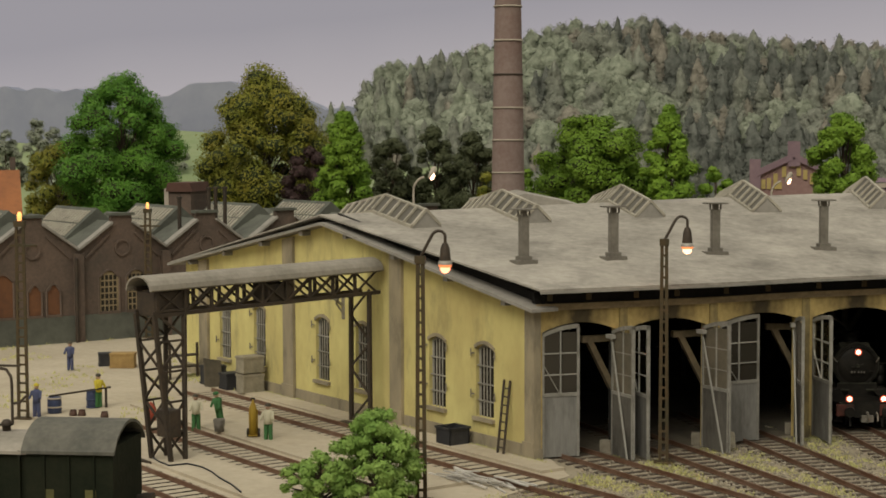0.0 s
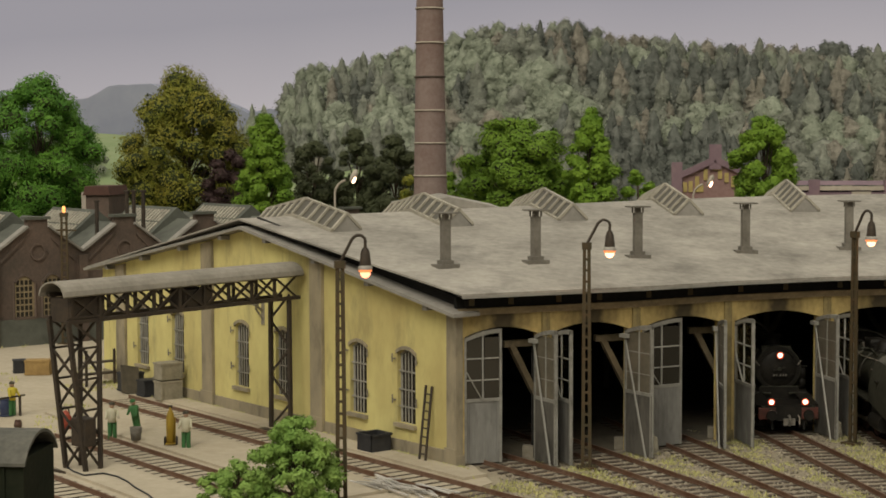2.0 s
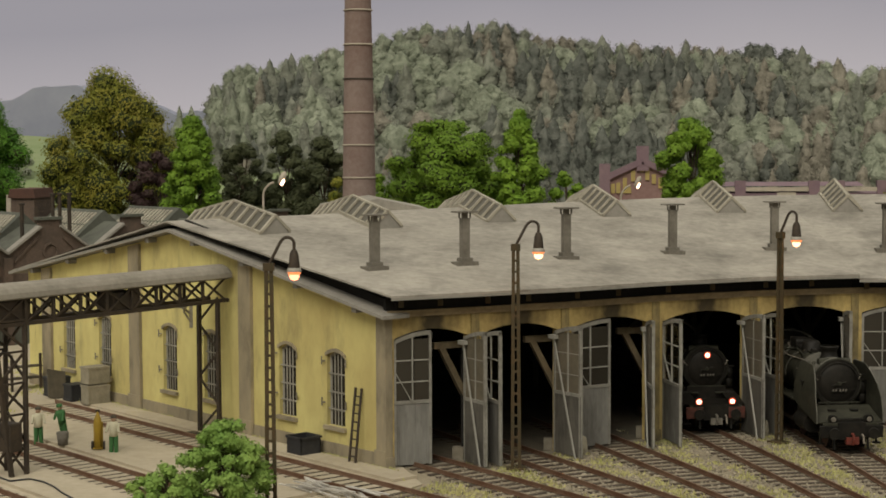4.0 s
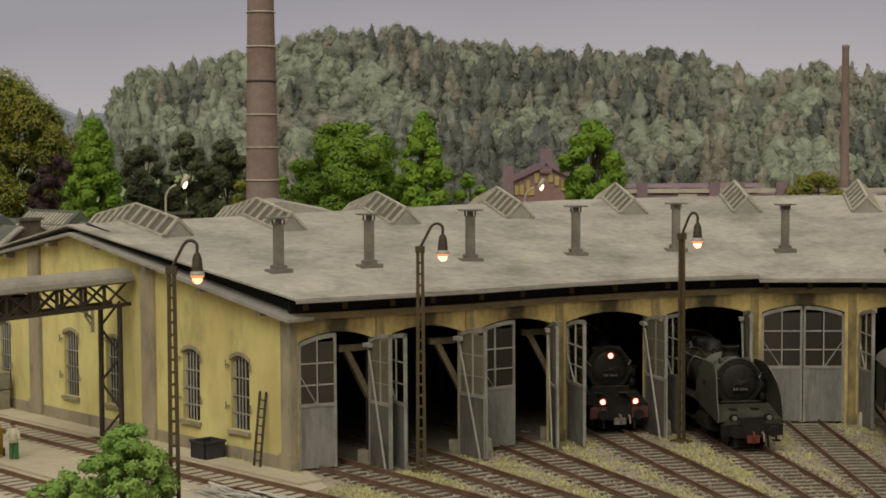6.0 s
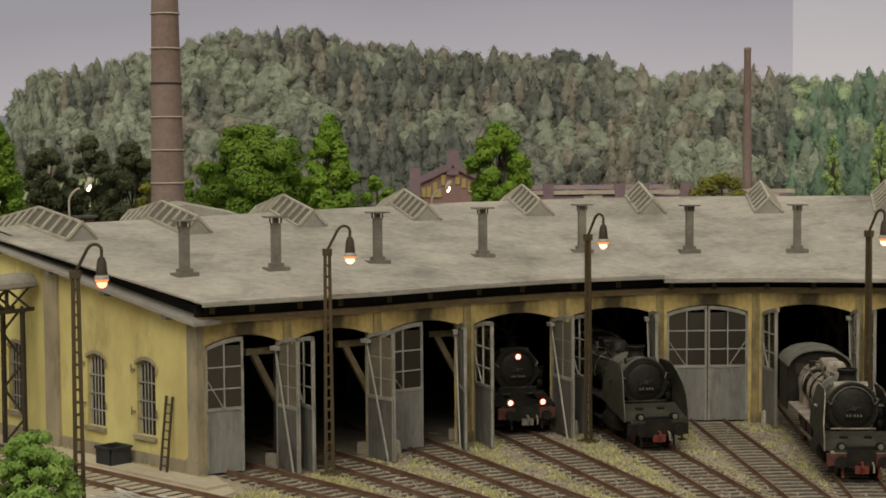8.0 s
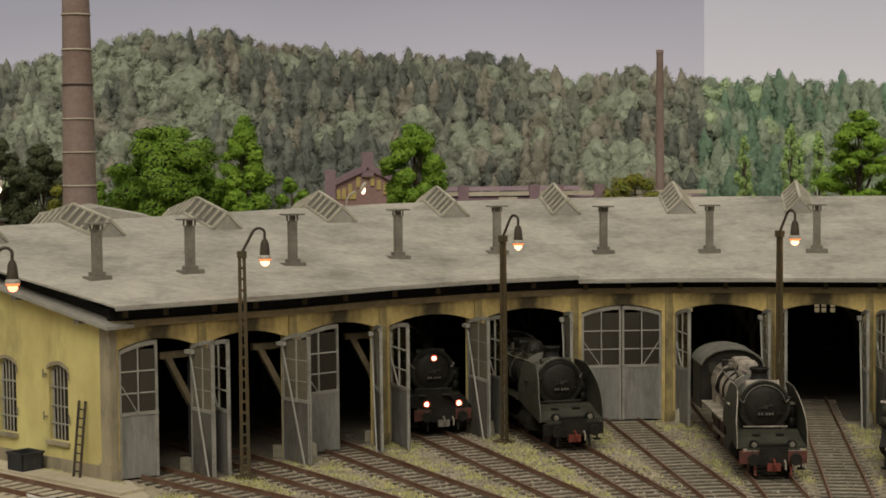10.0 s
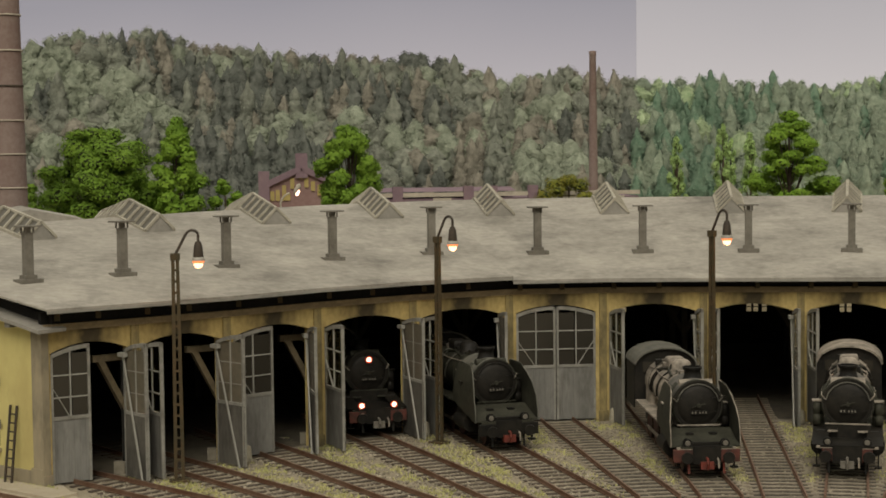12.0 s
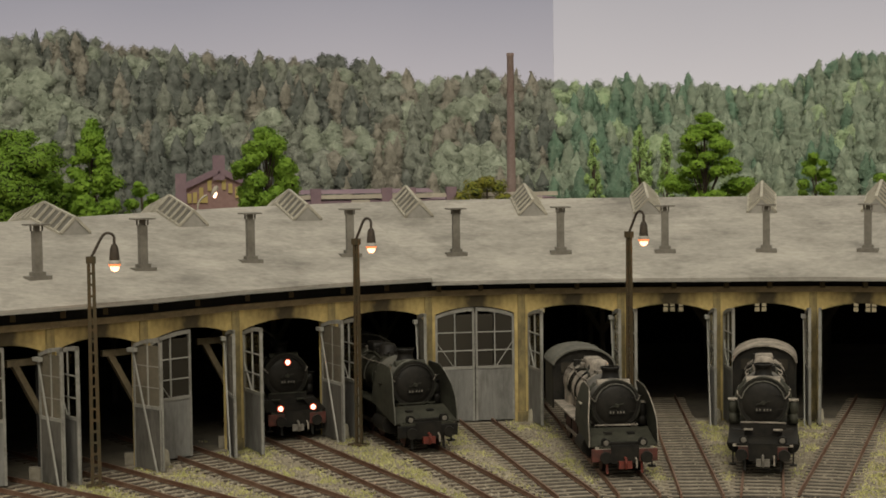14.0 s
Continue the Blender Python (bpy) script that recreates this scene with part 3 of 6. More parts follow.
for i in range(0, len(cuts), 2):
    s0, s1 = cuts[i], cuts[i + 1]
    top = [(s1, verge_z(s1))] + ([(15.9, verge_z(15.9))] if s0 < 15.9 < s1 else []) + [(s0, verge_z(s0))]
    slab(g, [(s0, 0), (s1, 0)] + top, -0.35, 0)
for s in WIN[:-1]:
    slab(g, [(s - WIN_W / 2, 0), (s + WIN_W / 2, 0), (s + WIN_W / 2, WIN_SILL), (s - WIN_W / 2, WIN_SILL)], -0.35, 0)
    ln = [(s + u, z) for u, z in arch_line(WIN_W, WIN_SPR, WIN_TOP, 6)]
    for p, q in zip(ln, ln[1:]):
        slab(g, [p, q, (q[0], verge_z(q[0])), (p[0], verge_z(p[0]))], -0.35, 0)
part("gable_wall", g.weld(), PLASTER, shed, "stained yellow plaster gable wall")
g = Geo()
slab(g, [(0.9, 0), (G_LEN, 0), (G_LEN, 0.6), (0.9, 0.6)], 0.003, 0.07)
part("plinth", g, PIER, shed, "pale grey rendered plinth")
for s, w in ((0.54, 0.52), (10.2, 0.95), (19.9, 1.0), (29.2, 1.0)):
    g = Geo()
    slab(g, [(s - w / 2, 0), (s + w / 2, 0), (s + w / 2, verge_z(s + w / 2) - 0.1), (s - w / 2, verge_z(s - w / 2) - 0.1)], 0.003, 0.16)
    slab(g, [(s - w / 2 - 0.08, 0), (s + w / 2 + 0.08, 0), (s + w / 2 + 0.08, 0.75), (s - w / 2 - 0.08, 0.75)], 0.1, 0.22)
    part("wall_pier", g, PIER, shed, "grey stained wall pier")


def shed_window(s):
    g = Geo()
    slab(g, [(s - 0.72, WIN_SILL - 0.16), (s + 0.72, WIN_SILL - 0.16), (s + 0.72, WIN_SILL), (s - 0.72, WIN_SILL)], 0.003, 0.16)
    win = part("window", g, PIER, shed, "barred arched window with grey stone sill")
    fr, w = Geo(), WIN_W / 2
    for u in (-w + 0.05, w - 0.05):
        fr.bar(on_gable(s + u, -0.2, WIN_SILL), on_gable(s + u, -0.2, WIN_SPR), 0.09)
    ln = arch_line(WIN_W, WIN_SPR, WIN_TOP, 6)
    for p, q in zip(ln, ln[1:]):
        fr.bar(on_gable(s + p[0], -0.2, p[1] - 0.05), on_gable(s + q[0], -0.2, q[1] - 0.05), 0.09)
    part("window_frame", fr, BARS, win)
    su = Geo()
    for p, q in zip(ln, ln[1:]):
        slab(su, [(s + p[0] * 1.08, p[1]), (s + q[0] * 1.08, q[1]), (s + q[0] * 1.12, q[1] + 0.14), (s + p[0] * 1.12, p[1] + 0.14)], 0.003, 0.06)
    part("lintel", su, PIER, win)
    for u in (-0.22, 0.0, 0.22):
        one = Geo().bar(on_gable(s + u, -0.12, WIN_SILL), on_gable(s + u, -0.12, WIN_TOP - 0.06), 0.05)
        part("bar", one, BARS, win)
    for z in (1.95, 2.65, 3.4):
        part("bar", Geo().bar(on_gable(s - w, -0.11, z), on_gable(s + w, -0.11, z), 0.055), BARS, win)
    gl = Geo()
    slab(gl, [(s - w, WIN_SILL), (s + w, WIN_SILL), (s + w, WIN_SPR + 0.1), (s - w, WIN_SPR + 0.1)], -0.26, -0.24)
    part("pane", gl, GLASS, win)
    for z in (2.2, 3.9):
        for e in (-1, 1):
            hook = Geo()
            hook.bar(on_gable(s + e * (w + 0.08), 0.04, z), on_gable(s + e * (w + 0.2), 0.14, z), 0.06)
            hook.bar(on_gable(s + e * (w + 0.2), 0.12, z - 0.14), on_gable(s + e * (w + 0.2), 0.12, z + 0.2), 0.05)
            part("shutter_hook", hook, STONE, win)


for s in WIN[:-1]:
    shed_window(s)
br = Geo().bar(on_gable(14.8, 0.0, 5.0), on_gable(14.8, 0.5, 5.35), 0.1).bar(on_gable(14.8, 0.02, 4.6), on_gable(14.8, 0.45, 5.2), 0.07)
br.bar(on_gable(14.8, 0.04, 4.4), on_gable(14.8, 0.04, 5.4), 0.16, 0.08).bar(on_gable(14.5, 0.5, 5.38), on_gable(15.1, 0.5, 5.38), 0.12)
part("wall_bracket", br, STONE, shed, "small grey iron bracket on the gable wall")

# verge boards on the gable end
g = Geo()
for s0, s1 in ((-0.25, 15.9), (15.9, 32.6)):
    g.prism([(s0, verge_z(s0) + 0.02), (s1, verge_z(s1) + 0.02), (s1, verge_z(s1) + 0.16), (s0, verge_z(s0) + 0.16)],
            lambda s, z: on_gable(s, 0.62, z), lambda s, z: on_gable(s, -0.7, z))
part("verge", g, VERGE, shed, "grey boarded verge along the gable")
for i in range(8):
    s = 1.8 + 4.05 * i
    g = Geo().bar(on_gable(s, -0.1, verge_z(s) - 0.1), on_gable(s, 0.48, verge_z(s) - 0.1), 0.3, 0.22)
    part("purlin_end", g, VERGE, shed)
# Black strip between roof and verge: the roof edge's shade as colour.
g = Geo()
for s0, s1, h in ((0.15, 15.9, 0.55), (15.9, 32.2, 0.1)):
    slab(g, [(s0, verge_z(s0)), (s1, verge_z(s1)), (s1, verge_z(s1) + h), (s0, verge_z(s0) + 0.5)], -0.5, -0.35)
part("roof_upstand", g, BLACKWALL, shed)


def roof_section(ks):
    f = Geo()
    sec = []
    for k in ks:
        e = 6.9 if ks[0] == 0 else 6.72
        r = RIDGE_Z[k]
        sec.append([back(k, -0.85, e), back(k, RIDGE_AT, r), back(k, SHED_DEPTH + 0.8, e)])
    if ks[0] == 0:
        shift = Vector((*(G_OUT * 0.42), 0))
        sec[0] = [q + shift for q in sec[0]]
        sec[0][2].z = 6.1
    t = Vector((0, 0, 0.08))
    for a, b in zip(sec, sec[1:]):
        for j in range(2):
            quad = [a[j], b[j], b[j + 1], a[j + 1]]
            f.add([q - t for q in quad] + quad, [(3, 2, 1, 0), (4, 5, 6, 7), (0, 1, 5, 4), (1, 2, 6, 5), (2, 3, 7, 6), (3, 0, 4, 7)])
    ob = part("roof", f.weld(), ROOF, shed, "weathered grey felt roof")
    # Pale eave bar: the thin highlight on the roof's edge as colour.
    edge = Geo()
    for a, b in zip(sec, sec[1:]):
        edge.bar(a[0] + Vector((0, 0, -0.13)), b[0] + Vector((0, 0, -0.13)), 0.07, 0.1)
    part("eave_highlight_edge", edge, VERGE, ob)
    return ob


roof_section(list(range(0, 6)))
roof_section(list(range(5, 11)))

g = Geo().prism([(-13.4, 5.5), (-13.4, 9.15), (-10.4, 9.68), (-7.3, 9.05), (-7.3, 5.5)], lambda x, z: (x, 92, z), lambda x, z: (x - 1.5, 100, z))
part("rear_annex", g, ROOF, shed, "grey felted annex behind the ridge")

# closing walls, floor and timber inside
REAR_LIGHTS = {6: (0.79,), 7: (0.116, 0.738, 0.79, 0.855), 8: (0.436, 0.488), 9: (0.182, 0.271, 0.317)}
LIGHT_W, LIGHT_Z0, LIGHT_Z1 = 0.036, 2.1, 2.72
g = Geo()
for k in range(STALLS):
    a, b = back(k, SHED_DEPTH - 1, 0), back(k + 1, SHED_DEPTH - 1, 0)
    run = b - a
    spans = [(0, 1, 0, LIGHT_Z0), (0, 1, LIGHT_Z1, 6.6)]
    at = 0.0
    for e in REAR_LIGHTS.get(k, ()):
        spans.append((at, e - LIGHT_W / 2, LIGHT_Z0, LIGHT_Z1))
        at = e + LIGHT_W / 2
    spans.append((at, 1, LIGHT_Z0, LIGHT_Z1))
    for t0, t1, z0, z1 in spans:
        p, q = a + run * t0, a + run * t1
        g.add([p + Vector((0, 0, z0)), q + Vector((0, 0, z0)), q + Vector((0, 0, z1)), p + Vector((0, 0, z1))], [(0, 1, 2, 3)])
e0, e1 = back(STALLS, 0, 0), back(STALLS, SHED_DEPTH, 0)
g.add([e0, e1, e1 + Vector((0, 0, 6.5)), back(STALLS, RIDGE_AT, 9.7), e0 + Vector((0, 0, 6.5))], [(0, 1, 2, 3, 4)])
part("rear_wall", g, BLACKWALL, shed, "black rear wall with high windows")
for k, ats in REAR_LIGHTS.items():
    a, b = back(k, SHED_DEPTH - 1, 0), back(k + 1, SHED_DEPTH - 1, 0)
    for e in ats:
        p, q = a + (b - a) * (e - LIGHT_W / 2), a + (b - a) * (e + LIGHT_W / 2)
        up = Vector((0, 0, (LIGHT_Z0 + LIGHT_Z1) / 2))
        win = part("rear_window", Geo().bar(p + up, q + up, 0.02, LIGHT_Z1 - LIGHT_Z0), CLEAR, shed, "small bright rear window")
        part("glazing_bar", Geo().bar(p + up, q + up, 0.05, 0.05), BLACKWALL, win)
g = Geo()
for k in range(STALLS):
    g.add([back(k, 0.3, 0.02), back(k + 1, 0.3, 0.02), back(k + 1, SHED_DEPTH - 1, 0.02), back(k, SHED_DEPTH - 1, 0.02)], [(0, 1, 2, 3)])
part("shed_floor", g, DARKWOOD, shed, "dark shed floor")
for k in range(1, STALLS):
    h = radians(PHI[k])
    ax = Vector((math.cos(h), math.sin(h), 0))
    for d in (0.8, 9.0, 16.0, 23.0):
        p = back(k, d, 0)
        post = Geo().bar(p, p + Vector((0, 0, 6.6)), 0.26)
        post.bar(p + ax * -2.0 + Vector((0, 0, 5.75)), p + ax * 2.0 + Vector((0, 0, 5.75)), 0.24)
        if d > 5:
            for e in (-1, 1):
                post.bar(p + Vector((0, 0, 3.1)), p + ax * 1.55 * e + Vector((0, 0, 5.6)), 0.24)
        # Front posts are near black, so they sink into the dark stalls.
        ob = part("roof_post", post, DARKWOOD if d > 5 else BLACKWALL, shed, "timber roof post with knee braces")
        if d < 5 and k < 4:
            part("tie_beam", Geo().bar(p + Vector((0, 0, 4.68)), p + ax * -1.45 + Vector((0, 0, 4.68)), 0.26), OLDTIMBER, ob)
            part("knee_brace", Geo().bar(p + Vector((0, 0, 2.6)), p + ax * -1.1 + Vector((0, 0, 4.6)), 0.24), OLDTIMBER, ob)
            q = p - ax * 0.3
            part("base_block", Geo().box(q.x - 0.22, q.y - 0.2, 0, q.x + 0.22, q.y + 0.2, 0.5), STONE, ob, "grey stone block at the post's foot")
# small iron brackets under the eaves
for k in range(STALLS):
    for e in (0.1, 0.55):
        q = back(k, -0.35, 0) * (1 - e) + back(k + 1, -0.35, 0) * e
        z = eave_z(k) - 0.38
        br = Geo().box(-0.1, -0.08, z - 0.14, 0.1, 0.08, z + 0.12).box(-0.03, -0.05, z + 0.1, 0.03, 0.05, z + 0.36)
        part("eave_bracket", br.moved(Matrix.Translation((q.x, q.y, 0))), RUSTMAST, shed)

# skylights riding over the ridge, one a stall
for k in range(STALLS):
    h = radians(stall_heading(k))
    mid = (P[k] + P[k + 1]) / 2
    out = Vector((math.sin(h), -math.cos(h), 0))
    side = Vector((math.cos(h), math.sin(h), 0))
    base = Vector((mid.x, mid.y, 0))
    L, W2, HT = 4.1, 0.72, 0.8
    base = base + side * (-0.55, -0.46, -0.34, -0.27, -0.38, -0.42, -0.35, -0.26, -0.24, -0.2)[k]
    pos = lambda d, u, z: base - out * d + side * u + Vector((0, 0, roof_z(k, d) + z))
    ds = [RIDGE_AT - L, RIDGE_AT, RIDGE_AT + L]
    body = Geo()
    for u in (-1, 1):
        body.add([pos(ds[0], u * W2, 0.08), pos(ds[1], u * W2, 0.08), pos(ds[1], 0, HT), pos(ds[0], 0, HT)], [(0, 1, 2, 3)])
        body.add([pos(ds[1], u * W2, 0.08), pos(ds[2], u * W2, 0.08), pos(ds[2], 0, HT), pos(ds[1], 0, HT)], [(0, 1, 2, 3)])
    sky = part("skylight", body, SKYGLASS, shed, "pale framed ridge skylight with dusty glass")
    for d, o in ((ds[0], -0.04), (ds[2], 0.04)):
        tri = [(-W2, 0.0), (W2, 0.0), (0, HT - 0.03)]
        ends = Geo().prism(tri, lambda u, z: pos(d, u, z), lambda u, z: pos(d + o, u, z))
        part("end_board", ends, VERGE, sky)
    fr = Geo()
    for a, b in ((ds[0], ds[1]), (ds[1], ds[2])):
        fr.bar(pos(a, 0, HT + 0.03), pos(b, 0, HT + 0.03), 0.14, 0.1)
        for u in (-1, 1):
            fr.bar(pos(a, u * W2, 0.06), pos(b, u * W2, 0.06), 0.14, 0.14)
    for i in range(11):
        d = ds[0] + (ds[2] - ds[0]) * i / 10
        for u in (-1, 1):
            one = Geo().bar(pos(d, u * W2, 0.12), pos(d, 0, HT + 0.04), 0.17 if i in (0, 10) else 0.13, 0.12)
            part("glazing_bar", one, SKYFRAME, sky)
    part("frame", fr, SKYFRAME, sky)


def roof_vent(k, d, u=0.0):
    h = radians(stall_heading(k))
    mid = (P[k] + P[k + 1]) / 2
    q = mid - Vector((math.sin(h), -math.cos(h))) * d + Vector((math.cos(h), math.sin(h))) * u
    z = roof_z(k, d)
    m = Matrix.Translation((q.x, q.y, z)) @ turned(stall_heading(k))
    g = Geo().box(-0.5, -0.32, -0.12, 0.5, 0.32, 0.14)
    v = part("roof_vent", g.moved(m), VENT, shed, "square sheet smoke vent with flat cap")
    g = Geo().box(-0.26, -0.24, 0.12, 0.26, 0.24, 0.3).box(-0.17, -0.16, 0.3, 0.17, 0.16, 1.98)
    part("shaft", g.moved(m), VENT, v)
    g = Geo()
    for x in (-0.18, 0.18):
        for y in (-0.16, 0.16):
            g.box(x - 0.03, y - 0.03, 1.98, x + 0.03, y + 0.03, 2.25)
    g.box(-0.1, -0.1, 1.9, 0.1, 0.1, 2.2)
    g.box(-0.46, -0.36, 2.22, 0.46, 0.36, 2.28)
    part("cap", g.moved(m), VENT, v)


for k in range(STALLS):
    roof_vent(k, 3.9, (-0.2, -0.5, -0.35, -0.11, -0.3, -0.05, 0.06, 0.1, 0.05, 0.0)[k])

# ---- tracks ----
DUSTSLEEPER = mat("dusty_sleeper", (0.28, 0.24, 0.18), (0.12, 0.10, 0.075), 0.9, grain=6, blotch=1.0, island=0.35)
DUSTY_MESH = Geo().box(-1.2, -0.12, -0.06, 1.2, 0.12, 0.05).mesh("sleeper", DUSTSLEEPER)
SLEEPER_MESH = Geo().box(-1.2, -0.11, -0.06, 1.2, 0.11, 0.05).mesh("sleeper", SLEEPER)


def track(start, heading, length, label, infill=False, dusty=False):
    """A straight track; heading: degrees, 0 runs towards the layout's edge, positive turns it to the right."""
    t = thing("railway_track", Matrix.Translation((*start, 0)) @ turned(heading), label, "railway track", "shed tracks")
    for s in (-1, 1):
        r = Geo()
        y0, y1 = -length, 0
        x = s * 0.7525
        r.box(x - 0.05, y0, 0.05, x + 0.05, y1, 0.09)
        r.box(x - 0.02, y0, 0.09, x + 0.02, y1, 0.18)
        r.box(x - 0.028, y0, 0.18, x + 0.028, y1, 0.22)
        part("rail", r, RAIL, t)
    n = int(length / 0.64)
    for i in range(n):
        y = -0.3 - i * 0.64
        piece("sleeper", DUSTY_MESH if dusty else SLEEPER_MESH, t, pose(rng.uniform(-0.04, 0.04), y, 0, 0, 0, rng.uniform(-1.5, 1.5)))
    if not infill:
        part("track_bed", Geo().box(-1.05, -length, -0.02, 1.05, 0, 0.018), OILBED if dusty else BED, t, "oil-stained brown ballast between the rails")
    if infill:
        part("infill", Geo().box(-1.35, -length, -0.02, 1.35, 0, 0.028), INFILL, t, "dusty brown infill between the rails")
    return t


BED = mat("oily_ballast", (0.13, 0.105, 0.07), (0.36, 0.31, 0.23), 0.95, grain=8, blotch=0.4, amount=0.8, bump=0.08)
OILBED = mat("oil_black_bed", (0.018, 0.016, 0.012), (0.075, 0.063, 0.046), 0.95, grain=8, blotch=0.4, amount=0.7, bump=0.08)
INFILL = mat("dusty_brown_infill", (0.27, 0.225, 0.16), (0.17, 0.135, 0.09), 0.95, grain=3, blotch=0.8, amount=0.6)


def stall_mid(k):
    return (P[k] + P[k + 1]) / 2


for k in range(STALLS):
    h = stall_heading(k)
    a = radians(h)
    inside = 7.0
    st = stall_mid(k) + Vector((-math.sin(a), math.cos(a))) * inside
    track((st.x, st.y), h, inside + 17.5, "rusty rails on dusty sleepers running into the shed" if k > 4 else "rusty rails on brown sleepers running into the shed", dusty=k > 4)


def gable_track(o, s0, s1, label):
    a, b = P[0] + G_DIR * s1 + G_OUT * o, P[0] + G_DIR * s0 + G_OUT * o
    return track((a.x, a.y), 44, (b - a).length, label, True)


gable_track(2.9, -9.0, 24.0, "rusty yard track set in pale paving")
gable_track(8.9, -10.0, 16.0, "rusty yard track set in pale paving")
gable_track(14.2, -6.0, 12.0, "rusty yard track beside the goods wagon")
gable_track(18.6, -5.0, 22.0, "rusty yard track under the goods wagon")

# paving strips between the rails of the yard
for o0, o1 in ((0.3, 1.45), (4.3, 7.5), (10.35, 12.7)):
    g = Geo()
    q = [P[0] + G_DIR * s + G_OUT * o for s, o in ((-2.2, o0), (22, o0), (22, o1), (-2.2, o1))]
    g.prism([tuple(p) for p in q], lambda x, y: (x, y, 0.03), lambda x, y: (x, y, 0.16))
    solid("pavement", g, PAVING, "raised pale paving strip between the yard tracks", "pavement", "structure")



def near_track(x, y, first=0):
    """Distance from the middle of the nearest shed track."""
    best = 9.0
    for k in range(first, STALLS):
        a, m = radians(stall_heading(k)), stall_mid(k)
        best = min(best, abs((x - m.x) * math.cos(a) + (y - m.y) * math.sin(a)))
    return best


def in_shed(x, y):
    """Whether a place on the ground lies behind the gates."""
    for a, b in zip(P, P[1:]):
        run, q = b - a, Vector((x, y)) - a
        e = q.dot(run) / run.length_squared
        if -0.02 < e < 1.02 and (run.x * q.y - run.y * q.x) / run.length > -0.15:
            return True
    return False


# loose gravel and dry grass on the fan of tracks
g = Geo()
for i in range(30000):
    x, y = rng.uniform(-9, 37), rng.uniform(53.5, 75)
    if (x < -5 and y > 55 + (x + 9) * 1.2) or in_shed(x, y) or near_track(x, y, 5) < (1.2 if rng.random() < 0.85 else 0.0):
        continue
    r = rng.uniform(0.035, 0.07) + 0.05 * rng.random() ** 3
    m = pose(x, y, 0.01, rng.uniform(0, 360), rng.uniform(0, 360), rng.uniform(0, 360))
    g.add([m @ Vector(p) for p in ((r, 0, 0), (-r * 0.5, r * 0.8, 0), (-r * 0.5, -r * 0.8, 0), (0, 0, r), (0, 0, -r))],
          [(0, 1, 3), (1, 2, 3), (2, 0, 3), (1, 0, 4), (2, 1, 4), (0, 2, 4)])
solid("gravel", g, GRAVEL, "loose grey gravel between the tracks", "gravel", "stuff")


g = Geo()
for i in range(17000):
    x, y = rng.uniform(-8, 37), rng.uniform(53.5, 74.5)
    if (x < -4.5 and y > 55 + (x + 9) * 1.2) or in_shed(x, y):
        continue
    if near_track(x, y) < 1.2 or noise.noise(Vector((x * 0.55, y * 0.55, 1.0))) + 0.5 * noise.noise(Vector((x * 1.7, y * 1.7, 5.0))) < -0.07:
        continue
    for j in range(7):
        a, hgt = rng.uniform(0, 6.28), rng.uniform(0.04, 0.15)
        bx, by = x + rng.gauss(0, 0.16), y + rng.gauss(0, 0.16)
        lx, ly = rng.uniform(-0.07, 0.07), rng.uniform(-0.07, 0.07)
        c, s = math.cos(a) * 0.032, math.sin(a) * 0.032
        g.add([(bx - c, by - s, 0.0), (bx + c, by + s, 0.0), (bx + lx, by + ly, hgt)], [(0, 1, 2)])
for i in range(2600):
    # tufts along the foot of the gable wall and the paving's edge
    s, o = rng.uniform(-3, 30), abs(rng.gauss(0.0, 0.35)) + 0.1
    if noise.noise(Vector((s * 0.5, o, 4.0))) < 0.0:
        continue
    q = P[0] + G_DIR * s + G_OUT * o
    for j in range(3):
        bx, by = q.x + rng.gauss(0, 0.1), q.y + rng.gauss(0, 0.1)
        g.add([(bx - 0.04, by, 0.05), (bx + 0.04, by, 0.05), (bx + rng.uniform(-0.1, 0.1), by, rng.uniform(0.1, 0.2))], [(0, 1, 2)])
for i in range(2000):
    x, y = rng.uniform(-48, -24), rng.uniform(66, 100)
    if noise.noise(Vector((x * 0.25, y * 0.25, 9.0))) < 0.22:
        continue
    for j in range(3):
        bx, by = x + rng.gauss(0, 0.15), y + rng.gauss(0, 0.15)
        g.add([(bx - 0.05, by, 0.04), (bx + 0.05, by, 0.04), (bx + rng.uniform(-0.1, 0.1), by, rng.uniform(0.1, 0.22))], [(0, 1, 2)])
solid("grass", g, GRASS, "dry yellowish grass tufts between the rails", "grass", "stuff")

# stone guard stubs in front of the pilasters
for k in range(1, STALLS):
    q = P[k] + Vector(((0.9, -0.2), (0.8, 0.1), (0.85, -0.3), (0.45, -1.0), (0.4, -0.9), (0.3, -0.6), (0.2, -0.6), (-0.2, -0.6), (0.1, -0.6))[k - 1])
    t = thing("guard_stone", Matrix.Translation((*q, 0)) @ Matrix.Scale(0.85, 4), "small pale stone guard post before a pilaster", "guard stone", "guard stones")
    part("post", Geo().lathe([(0.24, 0), (0.2, 0.15), (0.17, 0.55), (0.13, 0.72), (0.0, 0.8)], n=10), GUARD, t)


# ---- lamps ----
def arc(c, r, a0, a1, n, plane):
    return [plane(c[0] + r * math.cos(radians(a0 + (a1 - a0) * i / n)), c[1] + r * math.sin(radians(a0 + (a1 - a0) * i / n))) for i in range(n + 1)]


